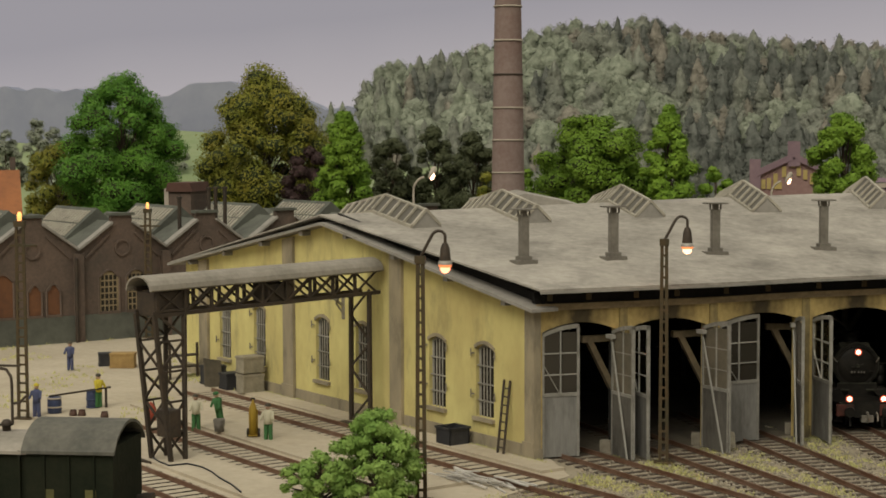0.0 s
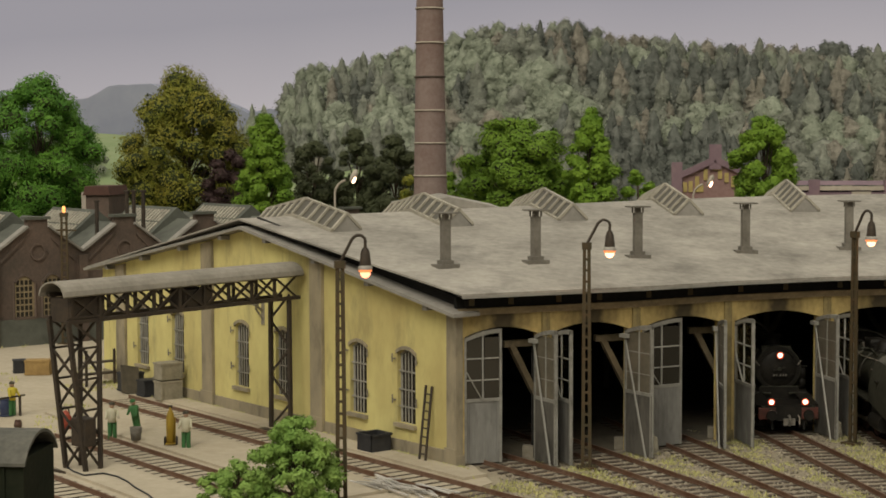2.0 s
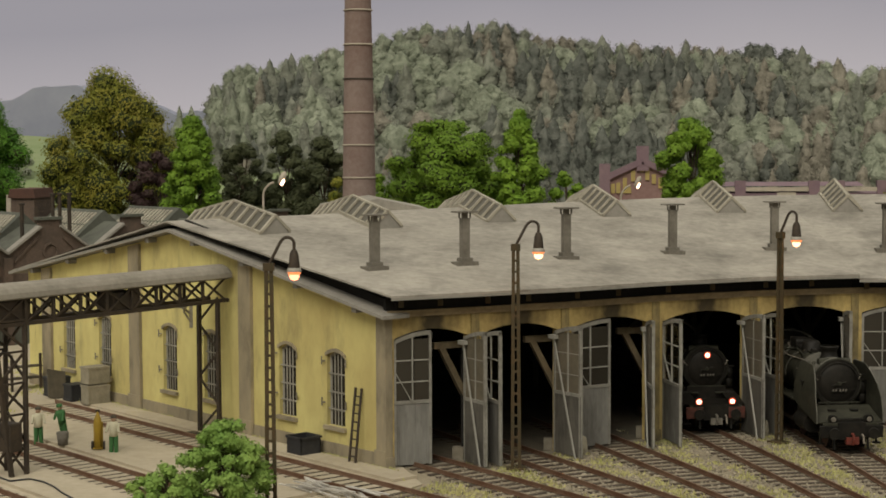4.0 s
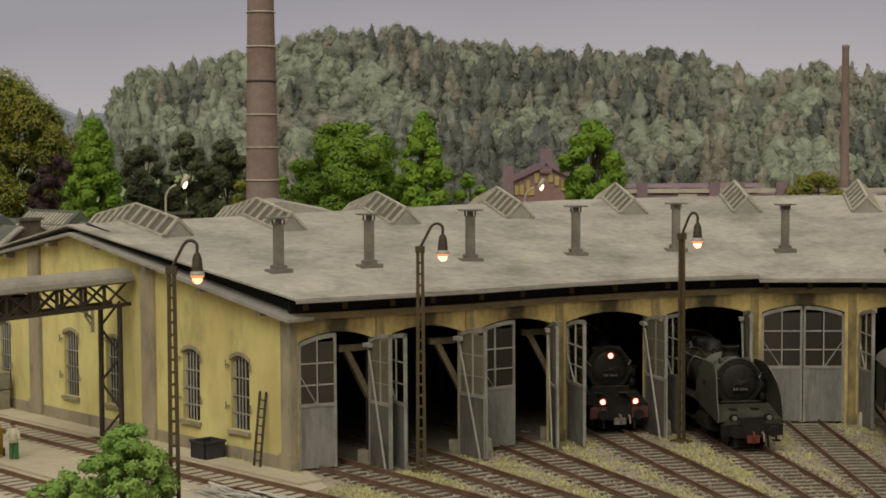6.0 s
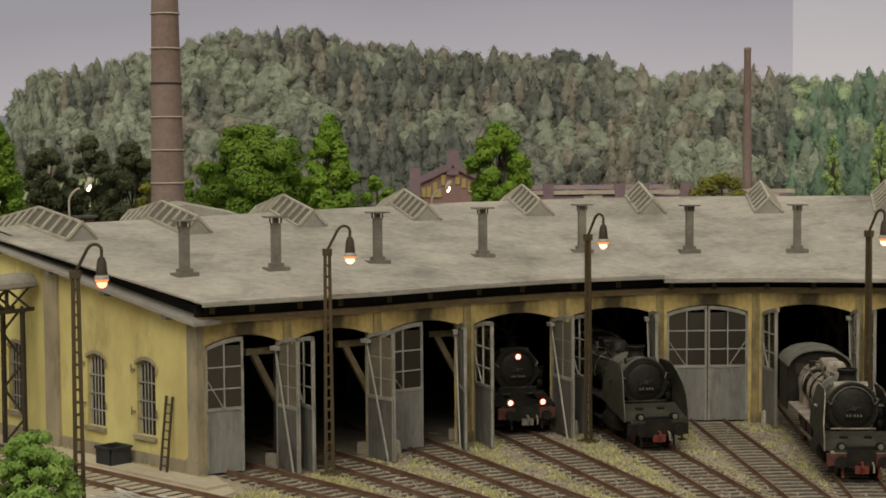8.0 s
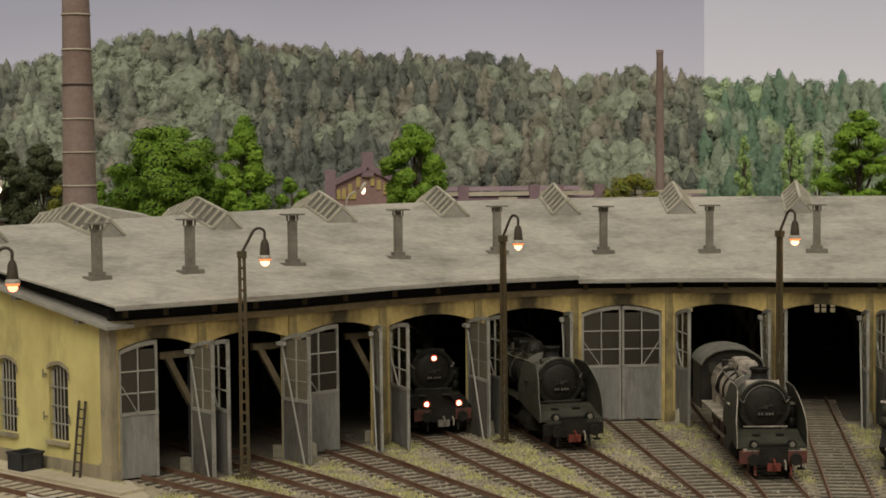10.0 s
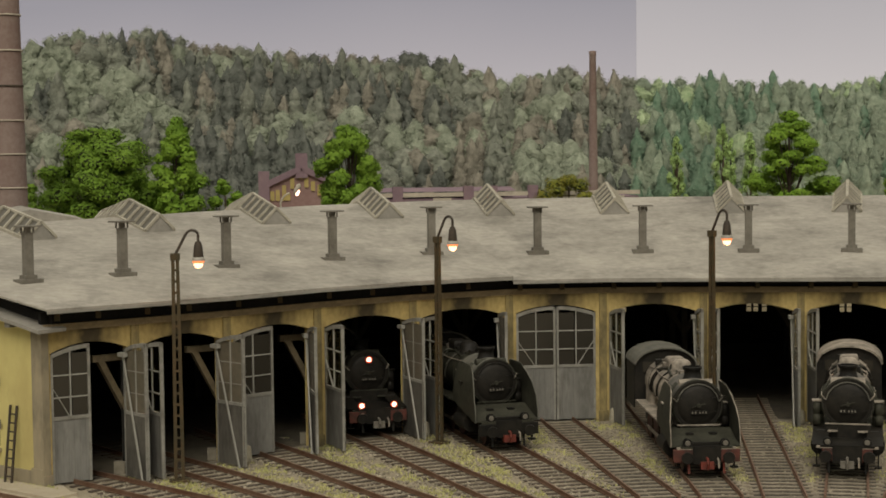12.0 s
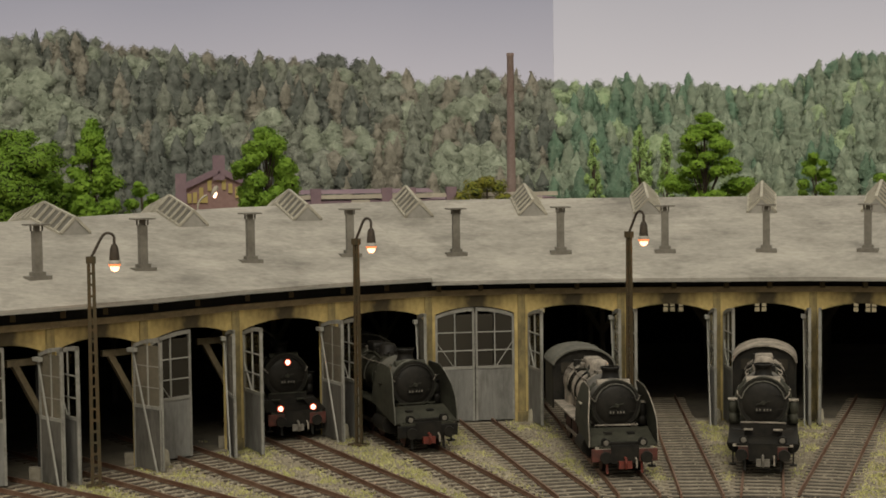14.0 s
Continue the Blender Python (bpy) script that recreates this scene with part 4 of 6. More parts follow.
def lattice_mast(t, height, w0, w1, material):
    for s in (-1, 1):
        leg = Geo().bar((s * w0, 0, 0), (s * w1, 0, height), 0.085, 0.13)
        part("mast_leg", leg, material, t)
    n = int(height / 0.42)
    r = Geo()
    for i in range(1, n):
        z = height * i / n
        w = w0 + (w1 - w0) * i / n
        r.box(-w, -0.04, z - 0.045, w, 0.04, z + 0.045)
    part("rung", r, material, t)["kind"] = "stuff"
    part("foot_plate", Geo().box(-w0 - 0.25, -0.3, 0, w0 + 0.25, 0.3, 0.1), material, t)
    part("head_plate", Geo().box(-w1 - 0.1, -0.1, height - 0.05, w1 + 0.1, 0.1, height + 0.22), material, t)


def yard_lamp(x, y, height, bulb, label, swing=0.0):
    t = thing("yard_lamp", pose(x, y, 0, 0, 0, swing), label, "yard lamp", "yard lamps")
    lattice_mast(t, height, 0.14, 0.085, RUSTMAST)
    pl = lambda u, z: (u, 0, height + z)
    pts = [pl(0, 0.15), pl(0.42, 0.95)] + arc((0.66, 0.86), 0.24, 140, 20, 5, pl) + [pl(0.88, 0.6)]
    part("arm", Geo().path(pts, 0.055), IRON, t, "curved iron lamp arm")
    c = (0.88, 0, height)
    part("lamp_neck", Geo().lathe([(0.1, 0.66), (0.16, 0.5), (0.2, 0.1), (0.2, 0.05)][::-1], c, 12), IRON, t)
    part("shade", Geo().lathe([(0.25, -0.08), (0.25, 0.0), (0.18, 0.08)], c, 16), LAMPSHADE, t, "small enamel lamp shade")
    # Added glowing ring, no real lamp part: the bulb's orange halo.
    part("glass_skirt", Geo().lathe([(0.2, -0.17), (0.235, -0.13), (0.235, -0.08)], c, 16), LAMPHALO, t, "orange glowing halo ring above the bulb")
    part("bulb", Geo().lathe([(0.0, -0.38), (0.11, -0.35), (0.18, -0.25), (0.16, -0.13), (0.05, 0.0)], c, 12), bulb, t, "lit lamp bulb")
    ld = bpy.data.lights.new("lamp_light", "POINT")
    ld.energy, ld.color, ld.shadow_soft_size = (5.0 if bulb is LAMPRED else 16.0) * K * K, (1.0, 0.50, 0.22), 0.14 * K
    li = new("lamp_light", ld)
    li.location = (K * (x + 0.88 * math.cos(radians(swing))), K * (y + 0.88 * math.sin(radians(swing))), K * (height - 0.46))
    return t


yard_lamp(-10.0, 55.2, 8.45, LAMPRED, "tall lattice yard lamp with a dim reddish bulb")
yard_lamp(-1.8, 63.3, 8.62, LAMPWARM, "tall rusty lattice yard lamp with a lit bulb")
yard_lamp(9.15, 69.6, 8.75, LAMPWARM, "tall rusty lattice yard lamp with a lit bulb", -50)
yard_lamp(20.7, 67.6, 8.9, LAMPWARM, "tall rusty lattice yard lamp with a lit bulb", -62)


def short_lamp(x, y, height, label):
    t = thing("mast_lamp", pose(x, y, 0), label, "mast lamp", "mast lamps")
    lattice_mast(t, height, 0.22, 0.16, RUSTMAST)
    part("cross_arm", Geo().box(-0.5, -0.06, height - 0.95, 0.8, 0.06, height - 0.85), RUSTMAST, t)
    part("lamp", Geo().lathe([(0.0, 0.0), (0.09, 0.03), (0.11, 0.3), (0.06, 0.42), (0.0, 0.44)], (0, 0, height + 0.2), 10), LAMPORANGE, t, "orange lit lamp head")


short_lamp(-31.05, 69.5, 8.9, "tall lattice mast with an orange lamp in the yard")
short_lamp(-35.9, 100.3, 8.2, "lattice mast with an orange lamp before the brick works")


def street_lamp(x, y, height, label):
    t = thing("street_lamp", pose(x, y, 0), label, "street lamp", "street lamps")
    pl = lambda u, z: (u, 0, z)
    part("pole", Geo().path([(0, 0, 0), (0, 0, height - 1.3)] + arc((0.9, height - 1.3), 0.9, 180, 105, 6, pl), 0.07), CREAM, t, "pale curved lamp pole")
    m = pose(0.85, 0, height - 0.32, 0, -35, 0)
    part("lamp_head", Geo().lathe([(0.0, 0.0), (0.14, 0.04), (0.2, 0.3), (0.17, 0.75), (0.0, 0.9)], n=10).moved(m @ pose(0, 0, -0.3, 0, 60, 0)), CREAM, t)
    part("bulb", Geo().lathe([(0.0, 0.0), (0.1, 0.06), (0.11, 0.35), (0.0, 0.5)], n=10).moved(m @ pose(0.05, -0.1, -0.42, 0, 60, 0)), LAMPWHITE, t, "lit white bulb")


street_lamp(-18.4, 100, 10.9, "pale curved street lamp with a lit head")
street_lamp(4.2, 118, 10.2, "pale curved street lamp with a lit head")

# ---- gantry crane ----
gx, gy = Vector((-20.9, 61.2)), Vector((-15.0, 71.1))
gdir = (gy - gx).normalized()
g_ang = math.degrees(math.atan2(gdir.y, gdir.x))
gl = (gy - gx).length * 0.95
crane = thing("gantry_crane", Matrix.Translation((*gx, 0)) @ turned(g_ang), "dark iron lattice gantry with a rounded grey cover", "gantry crane")
g = Geo()
prof = [(0.75 * math.cos(radians(a)), 6.95 + 0.55 * math.sin(radians(a))) for a in range(0, 181, 20)]
prof = prof + [(u * 0.93, z - 0.05) for u, z in reversed(prof)]
g.prism(prof, lambda u, z: (-1.9, u, z), lambda u, z: (gl + 0.5, u, z))
part("cover", g, WAGONROOF, crane, "rounded grey sheet cover over the beam")
for s in (-0.55, 0.55):
    for z in (5.95, 6.95):
        part("beam_chord", Geo().bar((-1.6, s, z), (gl + 0.4, s, z), 0.14, 0.16), IRON, crane)
    n = 9
    step = (gl + 1.6) / n
    for i in range(n):
        x0, x1 = -1.4 + step * i, -1.4 + step * (i + 1)
        part("beam_post", Geo().bar((x0, s, 5.95), (x0, s, 6.95), 0.13, 0.1, (0, 1, 0)), IRON, crane)
        part("beam_brace", Geo().bar((x0, s, 5.98), (x1, s, 6.92), 0.09, 0.06, (0, 1, 0)), IRON, crane)
        part("beam_brace", Geo().bar((x0, s, 6.92), (x1, s, 5.98), 0.09, 0.06, (0, 1, 0)), IRON, crane)
TOP = 6.0


def tower_x(sx, z):
    """The tower's inner legs stand upright, the outer ones lean out towards the top."""
    return -0.13 + 0.06 * z / TOP if sx > 0 else -0.85 - 0.72 * z / TOP


for sx in (-1, 1):
    for sy in (-0.55, 0.55):
        part("tower_leg", Geo().bar((tower_x(sx, 0), sy * 1.05, 0.05), (tower_x(sx, TOP), sy, TOP), 0.16, 0.16), IRON, crane)
for sy in (-0.55, 0.55):
    part("tower_leg", Geo().bar((gl - 0.28, sy * 1.05, 0.05), (gl - 0.28, sy, TOP), 0.16, 0.16), IRON, crane)
for i in range(5):
    za, zb = TOP * i / 5 + 0.2, TOP * (i + 1) / 5 + 0.1
    f = 1 if i % 2 else -1
    for sy in (-0.55, 0.55):
        part("tower_brace", Geo().bar((tower_x(-f, za), sy * 1.03, za), (tower_x(f, zb), sy * 1.03, zb), 0.09, 0.07, (0, 1, 0)), IRON, crane)
        part("tower_tie", Geo().bar((tower_x(-1, zb), sy * 1.03, zb), (tower_x(1, zb), sy * 1.03, zb), 0.08, 0.08), IRON, crane)
    for x0, x1 in ((tower_x(-1, za), tower_x(-1, zb)), (tower_x(1, za), tower_x(1, zb)), (gl - 0.28, gl - 0.28)):
        part("tower_brace", Geo().bar((x0, -0.56 * f, za), (x1, 0.56 * f, zb), 0.08, 0.08), IRON, crane)
part("base_plate", Geo().box(-1.3, -0.9, 0.03, 0.3, 0.9, 0.14), IRON, crane)
part("base_plate", Geo().box(gl - 0.9, -0.9, 0.03, gl + 0.3, 0.9, 0.14), IRON, crane)
part("winch_box", Geo().box(-1.0, -0.7, 1.1, -0.4, 0.1, 2.2), IRON, crane, "dark winch box on the tower", bevel=0.05)
part("trolley", Geo().box(gl * 0.42, -0.5, 6.0, gl * 0.42 + 1.5, 0.5, 6.75), IRON, crane, "dark crane trolley under the beam", bevel=0.05)
part("winch_box", Geo().box(-1.5, -0.5, 5.9, 0.3, 0.5, 6.85), IRON, crane, bevel=0.05)


# ---- locomotives ----
def loco_wheel(parent, x, y, r):
    w = part("wheel", Geo().tube((x, y - 0.07, r + 0.27), (x, y + 0.07, r + 0.27), r, r, 20), WHEELRED, parent)
    part("tyre", Geo().tube((x, y - 0.075, r + 0.27), (x, y + 0.075, r + 0.27), r + 0.05, r + 0.05, 20, False), LOCOBLACK, w)


LOCODUST = mat("dusty_smokebox_sheet", (0.15, 0.14, 0.12), (0.06, 0.056, 0.048), 0.7, spec=0.25, grain=6, blotch=0.9, amount=0.7, bump=0)
LOCOBEAM = mat("grimy_red_beam", (0.14, 0.036, 0.024), (0.035, 0.02, 0.015), 0.7, grain=6, blotch=1.4, amount=0.9, bump=0)
LOCOROOF = mat("dusty_cab_roof", (0.075, 0.075, 0.062), (0.14, 0.132, 0.108), 0.75, grain=5, blotch=0.9, bump=0)


def locomotive(k, dist, label, deflector, lit, pale, aside=0.0, size=0.88, turn=0.0):
    a, m0 = radians(stall_heading(k)), stall_mid(k)
    q = m0 + Vector((math.sin(a), -math.cos(a))) * dist + Vector((math.cos(a), math.sin(a))) * aside
    t = thing("steam_locomotive", Matrix.Translation((q.x, q.y, 0)) @ turned(stall_heading(k) + turn - 90) @ Matrix.Scale(size, 4), label, "locomotive", "locomotives in the shed")
    BZ, BR = 2.95, 1.0
    topm = LOCOGREY if pale else LOCOBLACK
    part("frame", Geo().box(-12.6, -0.6, 0.75, -0.35, 0.6, 1.5), LOCOBLACK, t)
    part("smokebox", Geo().tube((-4.9, 0, BZ), (-2.4, 0, BZ), BR + 0.06, BR + 0.06, 32), LOCOBLACK if lit else LOCODUST if pale else LOCOROOF, t, "sooty smokebox dusted grey on top", bevel=0.03)
    part("smokebox_front", Geo().tube((-2.41, 0, BZ), (-2.345, 0, BZ), BR + 0.05, BR + 0.03, 32), LOCOBLACK, t)
    b = Geo().tube((-10.4, 0, BZ), (-4.9, 0, BZ), BR, BR, 32)
    boiler = part("boiler", b, topm if pale else LOCOSHEET, t, "dusty boiler barrel")
    for x in (-5.6, -6.8, -8.0, -9.2):
        part("boiler_band", Geo().tube((x - 0.05, 0, BZ), (x + 0.05, 0, BZ), BR + 0.02, BR + 0.02, 32), LOCOSHEET, boiler)
    d = Geo()
    prof = [(0.0, 0.16), (0.25, 0.15), (0.65, 0.1), (0.86, 0.03), (0.9, 0.0)]
    d.lathe(prof[::-1], n=28).moved(pose(-2.35, 0, BZ, 0, 90, 0))
    door = part("smokebox_door", d, LOCOBLACK, t, "round black smokebox door")
    h = Geo().tube((-2.2, 0, BZ), (-2.05, 0, BZ), 0.09, 0.09, 10)
    h.bar((-2.12, -0.3, BZ - 0.08), (-2.12, 0.3, BZ + 0.08), 0.04)
    part("door_handle", h, LOCOSHEET, door)
    for z in (-0.3, 0.3):
        part("hinge", Geo().bar((-2.24, 0.1, BZ + z), (-2.3, 0.8, BZ + z), 0.07, 0.05), LOCOBLACK, door)
    pl = Geo().box(-2.16, -0.36, BZ - 0.3 - 0.09, -2.13, 0.36, BZ - 0.3 + 0.09)
    plate = part("number_plate", pl, LOCOBLACK, t)
    for i in range(5):
        y = -0.3 + 0.13 * i + (0.06 if i > 1 else 0)
        bars = Geo().box(-2.13, y, BZ - 0.345, -2.12, y + 0.06, BZ - 0.255)
        part("mark", bars, VENT, plate)
    c = Geo().lathe([(0.44, 0), (0.38, 0.1), (0.35, 0.25), (0.36, 0.4), (0.41, 0.42), (0.41, 0.49), (0.28, 0.49), (0.26, 0.25)], (-3.6, 0, BZ + BR - 0.03), 20)
    part("chimney", c, LOCOBLACK, t, "short black chimney")
    part("steam_dome", Geo().lathe([(0.55, 0), (0.45, 0.12), (0.42, 0.42), (0.3, 0.55), (0.0, 0.6)], (-6.2, 0, BZ + BR - 0.08), 20), topm, t)
    part("sand_dome", Geo().box(-8.3, -0.42, BZ + BR - 0.2, -7.3, 0.42, BZ + BR + 0.42), topm, t, bevel=0.14)
    for y in (-0.55, 0.55):
        part("boiler_pipe", Geo().path([(-10.3, y, BZ + 0.62), (-8.0, y * 1.02, BZ + 0.7), (-5.2, y * 1.3, BZ + 0.5), (-4.4, y * 1.5, BZ + 0.1), (-4.2, y * 1.9, 2.0)], 0.05, 6), topm, t)
        part("handrail", Geo().path([(-10.3, y * 1.7, BZ + 0.25), (-2.5, y * 1.7, BZ + 0.25)], 0.025, 5), LOCOGREY, t)
    part("feed_pump", Geo().tube((-5.4, 1.0, 2.0), (-5.4, 1.0, 3.1), 0.2, 0.2, 10), topm, t)
    part("firebox", Geo().box(-10.5, -0.95, 1.7, -8.9, 0.95, BZ + 0.55), topm, t, bevel=0.2)
    for i in range(12):
        x, y = -9.9 + 0.42 * i, (-1) ** i * rng.uniform(0.15, 0.5)
        z = BZ + math.sqrt(BR * BR - y * y)
        part("boiler_fitting", Geo().box(x - 0.16, y - 0.13, z - 0.08, x + 0.16, y + 0.13, z + rng.uniform(0.1, 0.3)), (LOCOGREY, LOCOBLACK, topm)[i % 3], boiler, bevel=0.02)
    for y in (-0.78, -0.3, 0.3, 0.78):
        z = BZ + math.sqrt(BR * BR - y * y) + 0.04
        part("boiler_pipe", Geo().path([(-10.3, y, z), (-8.8, y * 0.9, z + 0.05), (-7.1, y * 1.05, z), (-5.1, y * 0.95, z + 0.04), (-4.8, y * 1.1, z - 0.1)], 0.035, 5), LOCOSHEET if abs(y) < 0.5 else LOCOGREY, t)
    for x in (-8.0, -7.6, -6.3):
        for s in (-1, 1):
            arc_pts = [(x - 0.1 * q, s * (BR + 0.05) * math.sin(radians(15 + 15 * q)), BZ + (BR + 0.05) * math.cos(radians(15 + 15 * q))) for q in range(7)]
            part("sand_pipe", Geo().path(arc_pts, 0.04, 5), LOCOBLACK if pale else LOCOROOF, boiler)
    # running boards, front platform and beam
    for s in (-1, 1):
        part("running_board", Geo().box(-10.4, min(s * 0.8, s * 1.45), 1.92, -3.2, max(s * 0.8, s * 1.45), 2.0), LOCOGREY if (pale and deflector) else LOCOSHEET, t, "narrow running board")
        part("valance", Geo().bar((-3.2, s * 1.12, 1.93), (-0.6, s * 1.12, 1.45), 0.66, 0.05), LOCOSHEET if deflector else LOCOBLACK, t)
        part("cylinder", Geo().tube((-3.9, s * 1.12, 1.15), (-2.3, s * 1.12, 1.15), 0.42, 0.42, 18), LOCOBLACK, t)
        part("steam_chest", Geo().box(-4.0, min(s * 0.75, s * 1.35), 1.45, -2.2, max(s * 0.75, s * 1.35), 1.85), LOCOBLACK, t, bevel=0.06)
        loco_wheel(t, -1.5, s * 0.78, 0.42)
        for x in (-4.7, -6.4, -8.1, -9.8):
            loco_wheel(t, x, s * 0.78, 0.7)
        part("coupling_rod", Geo().box(-9.9, s * 0.92 - 0.03, 0.7, -4.6, s * 0.92 + 0.03, 0.86), LOCOGREY, t)
        part("piston_rod", Geo().bar((-3.9, s * 1.05, 1.15), (-6.4, s * 1.0, 0.8), 0.08, 0.14), LOCOGREY, t)
        bf = part("buffer", Geo().tube((-0.4, s * 0.875, 1.06), (-0.08, s * 0.875, 1.06), 0.11, 0.11, 12), LOCOBLACK, t)
        part("buffer_head", Geo().tube((-0.08, s * 0.875, 1.06), (0.0, s * 0.875, 1.06), 0.26, 0.24, 18), LOCOBLACK, bf)
        lm = part("headlamp", Geo().tube((-0.75, s * 0.8, 1.62), (-0.45, s * 0.8, 1.62), 0.17, 0.19, 14), LOCOBLACK, t)
        part("lens", Geo().tube((-0.45, s * 0.8, 1.62), (-0.42, s * 0.8, 1.62), 0.12, 0.1, 14), LAMPWHITE if lit else VENT, lm, "lit headlamp lens" if lit else "pale headlamp lens")
        if lit:
            # Added ring: the red halo round the lit lens, built as glow.
            part("lens_halo", Geo().tube((-0.46, s * 0.8, 1.62), (-0.435, s * 0.8, 1.62), 0.17, 0.17, 14), LENSHALO, lm)
        part("step", Geo().box(-1.0, s * 1.25 - 0.15, 0.5, -0.7, s * 1.25 + 0.15, 0.56).box(-0.9, s * 1.25 - 0.03, 0.5, -0.8, s * 1.25 + 0.03, 1.3), LOCOBLACK, t)
        part("guard_iron", Geo().bar((-0.6, s * 0.75, 1.0), (-0.45, s * 0.75, 0.32), 0.1, 0.05), LOCORED if deflector and pale else LOCOBLACK, t)
        if deflector:
            d = Geo()
            poly = [(-4.1, 2.0), (-2.2, 1.98), (-1.3, 1.62), (-0.62, 1.44), (-0.66, 1.9), (-0.85, 2.5), (-1.15, 3.05), (-1.6, 3.5), (-2.1, 3.8), (-3.5, 3.85), (-3.9, 3.7)]
            wide = lambda z, o: s * (1.46 + o - 0.16 * max(0.0, z - 2.4) ** 1.6)
            strips = [1.4, 2.0, 2.4, 2.8, 3.1, 3.4, 3.65, 3.86]
            for z0, z1 in zip(strips, strips[1:]):
                band = [(-0.62, 1.44), (-0.66, 1.9), (-0.85, 2.5), (-1.15, 3.05), (-1.6, 3.5), (-2.1, 3.86)]
                fx0, fx1 = [float(np.interp(z, [q[1] for q in band], [q[0] for q in band])) for z in (z0, z1)]
                bx0, bx1 = [float(np.interp(z, (1.4, 1.62, 1.98, 2.0, 3.7, 3.86), (-0.8, -1.3, -2.2, -4.1, -3.9, -3.5))) for z in (z0, z1)]
                d.add([(x, wide(z, o), z) for o in (0.0, 0.035) for x, z in ((bx0, z0), (fx0, z0), (fx1, z1), (bx1, z1))],
                      [(3, 2, 1, 0), (4, 5, 6, 7), (0, 1, 5, 4), (1, 2, 6, 5), (2, 3, 7, 6), (3, 0, 4, 7)])
            part("smoke_deflector", d.weld(), LOCOSHEET, t, "large curved sheet smoke deflector")
            # Lighter rim: the highlight on the sheet's edge painted in.
            part("deflector_highlight", Geo().path([(x, wide(z, 0.018), z) for x, z in poly[3:]], 0.032, 5), LOCOGREY if pale else LOCOROOF, t)
            part("deflector_stay", Geo().bar((-2.0, s * 0.8, 3.3), (-2.2, s * 1.2, 3.35), 0.04), LOCOBLACK, t)
    part("front_platform", Geo().box(-2.6, -1.1, 1.4, -0.4, 1.1, 1.48), LOCOSHEET if deflector else LOCOBLACK, t)
    if deflector:
        ap = Geo().prism([(-1.42, 0), (1.42, 0), (1.36, 1), (-1.36, 1)], lambda y, e: (-0.72 - 1.5 * e, y, 1.44 + 0.5 * e), lambda y, e: (-0.66 - 1.5 * e, y, 1.5 + 0.5 * e))
        apron = part("front_apron", ap, LOCOSHEET, t, "sloping grey green apron plate")
        part("slot", Geo().box(-0.9, -0.62, 1.52, -0.62, 0.62, 1.6), LOCOBLACK, apron)
        for y in (-0.5, 0.5):
            part("foot_hold", Geo().box(-1.75, y - 0.16, 1.8, -1.5, y + 0.16, 1.88), LOCOBLACK, apron)
    else:
        part("front_apron", Geo().box(-2.35, -0.95, 1.45, -2.2, 0.95, 2.1), LOCOBLACK, t)
    beam = part("buffer_beam", Geo().box(-0.55, -1.42 if deflector or lit else -1.02, 0.82, -0.4, 1.42 if deflector or lit else 1.02, 1.36), LOCOBEAM if (lit or pale) else LOCOBLACK, t, "dirty red buffer beam" if (lit or pale) else "grimy black buffer beam", bevel=0.03)
    part("coupling", Geo().path([(-0.42, 0, 1.0), (-0.15, 0, 0.98), (-0.1, 0, 0.8), (-0.2, 0, 0.55)], 0.06, 6).box(-0.42, -0.28, 0.55, -0.22, 0.28, 0.86), LOCORED if deflector else VENT, beam)
    # fittings round the smokebox
    part("chimney_rim", Geo().lathe([(0.36, 0.0), (0.43, 0.0), (0.43, 0.06), (0.36, 0.06)], (-3.6, 0, BZ + BR + 0.45), 20), LOCOBLACK, t)
    part("feedwater_heater", Geo().tube((-2.95, -0.72, BZ + 0.86), (-2.95, 0.72, BZ + 0.86), 0.19, 0.19, 14), topm if pale else LOCOSHEET, t, "feedwater heater drum on the smokebox")
    for s in (-1, 1):
        part("steam_pipe", Geo().path([(-3.4, s * 0.7, BZ + 0.78), (-3.3, s * 1.05, BZ + 0.4), (-3.1, s * 1.15, BZ - 0.4), (-3.0, s * 1.12, 1.8)], 0.13, 8), LOCOSHEET, t)
        part("smokebox_handrail", Geo().path([(-4.8, s * 1.1, BZ + 0.35), (-2.4, s * 1.1, BZ + 0.35), (-2.28, s * 0.92, BZ + 0.16)], 0.03, 5), LOCOGREY, t)
        part("apron_step", Geo().box(-2.2, s * 0.62 - 0.2, 1.78, -1.95, s * 0.62 + 0.2, 1.83), LOCOGREY if pale else LOCOSHEET, t)
        part("air_pump", Geo().lathe([(0.0, 0), (0.2, 0.0), (0.2, 0.4), (0.13, 0.45), (0.2, 0.5), (0.2, 0.95), (0.0, 1.0)], (-2.9, s * 1.28, 1.95), 12), LOCOSHEET if (pale and not deflector) else LOCOBLACK, t)
        part("pump_cap", Geo().box(-3.12, s * 1.28 - 0.22, 2.96, -2.68, s * 1.28 + 0.22, 3.02), topm, t)
    part("apron_rail", Geo().bar((-2.18, -0.95, 2.1), (-2.18, 0.95, 2.1), 0.06), LOCOGREY if pale else LOCOSHEET, t)
    part("saddle", Geo().box(-4.6, -0.7, 1.45, -2.6, 0.7, 2.4), LOCOBLACK, t)
    part("front_handrail", Geo().path([(-2.28, 0.92 * math.cos(radians(q)), BZ + 0.92 * math.sin(radians(q))) for q in range(10, 171, 20)], 0.03, 5), LOCOROOF if pale else LOCOBLACK, t)
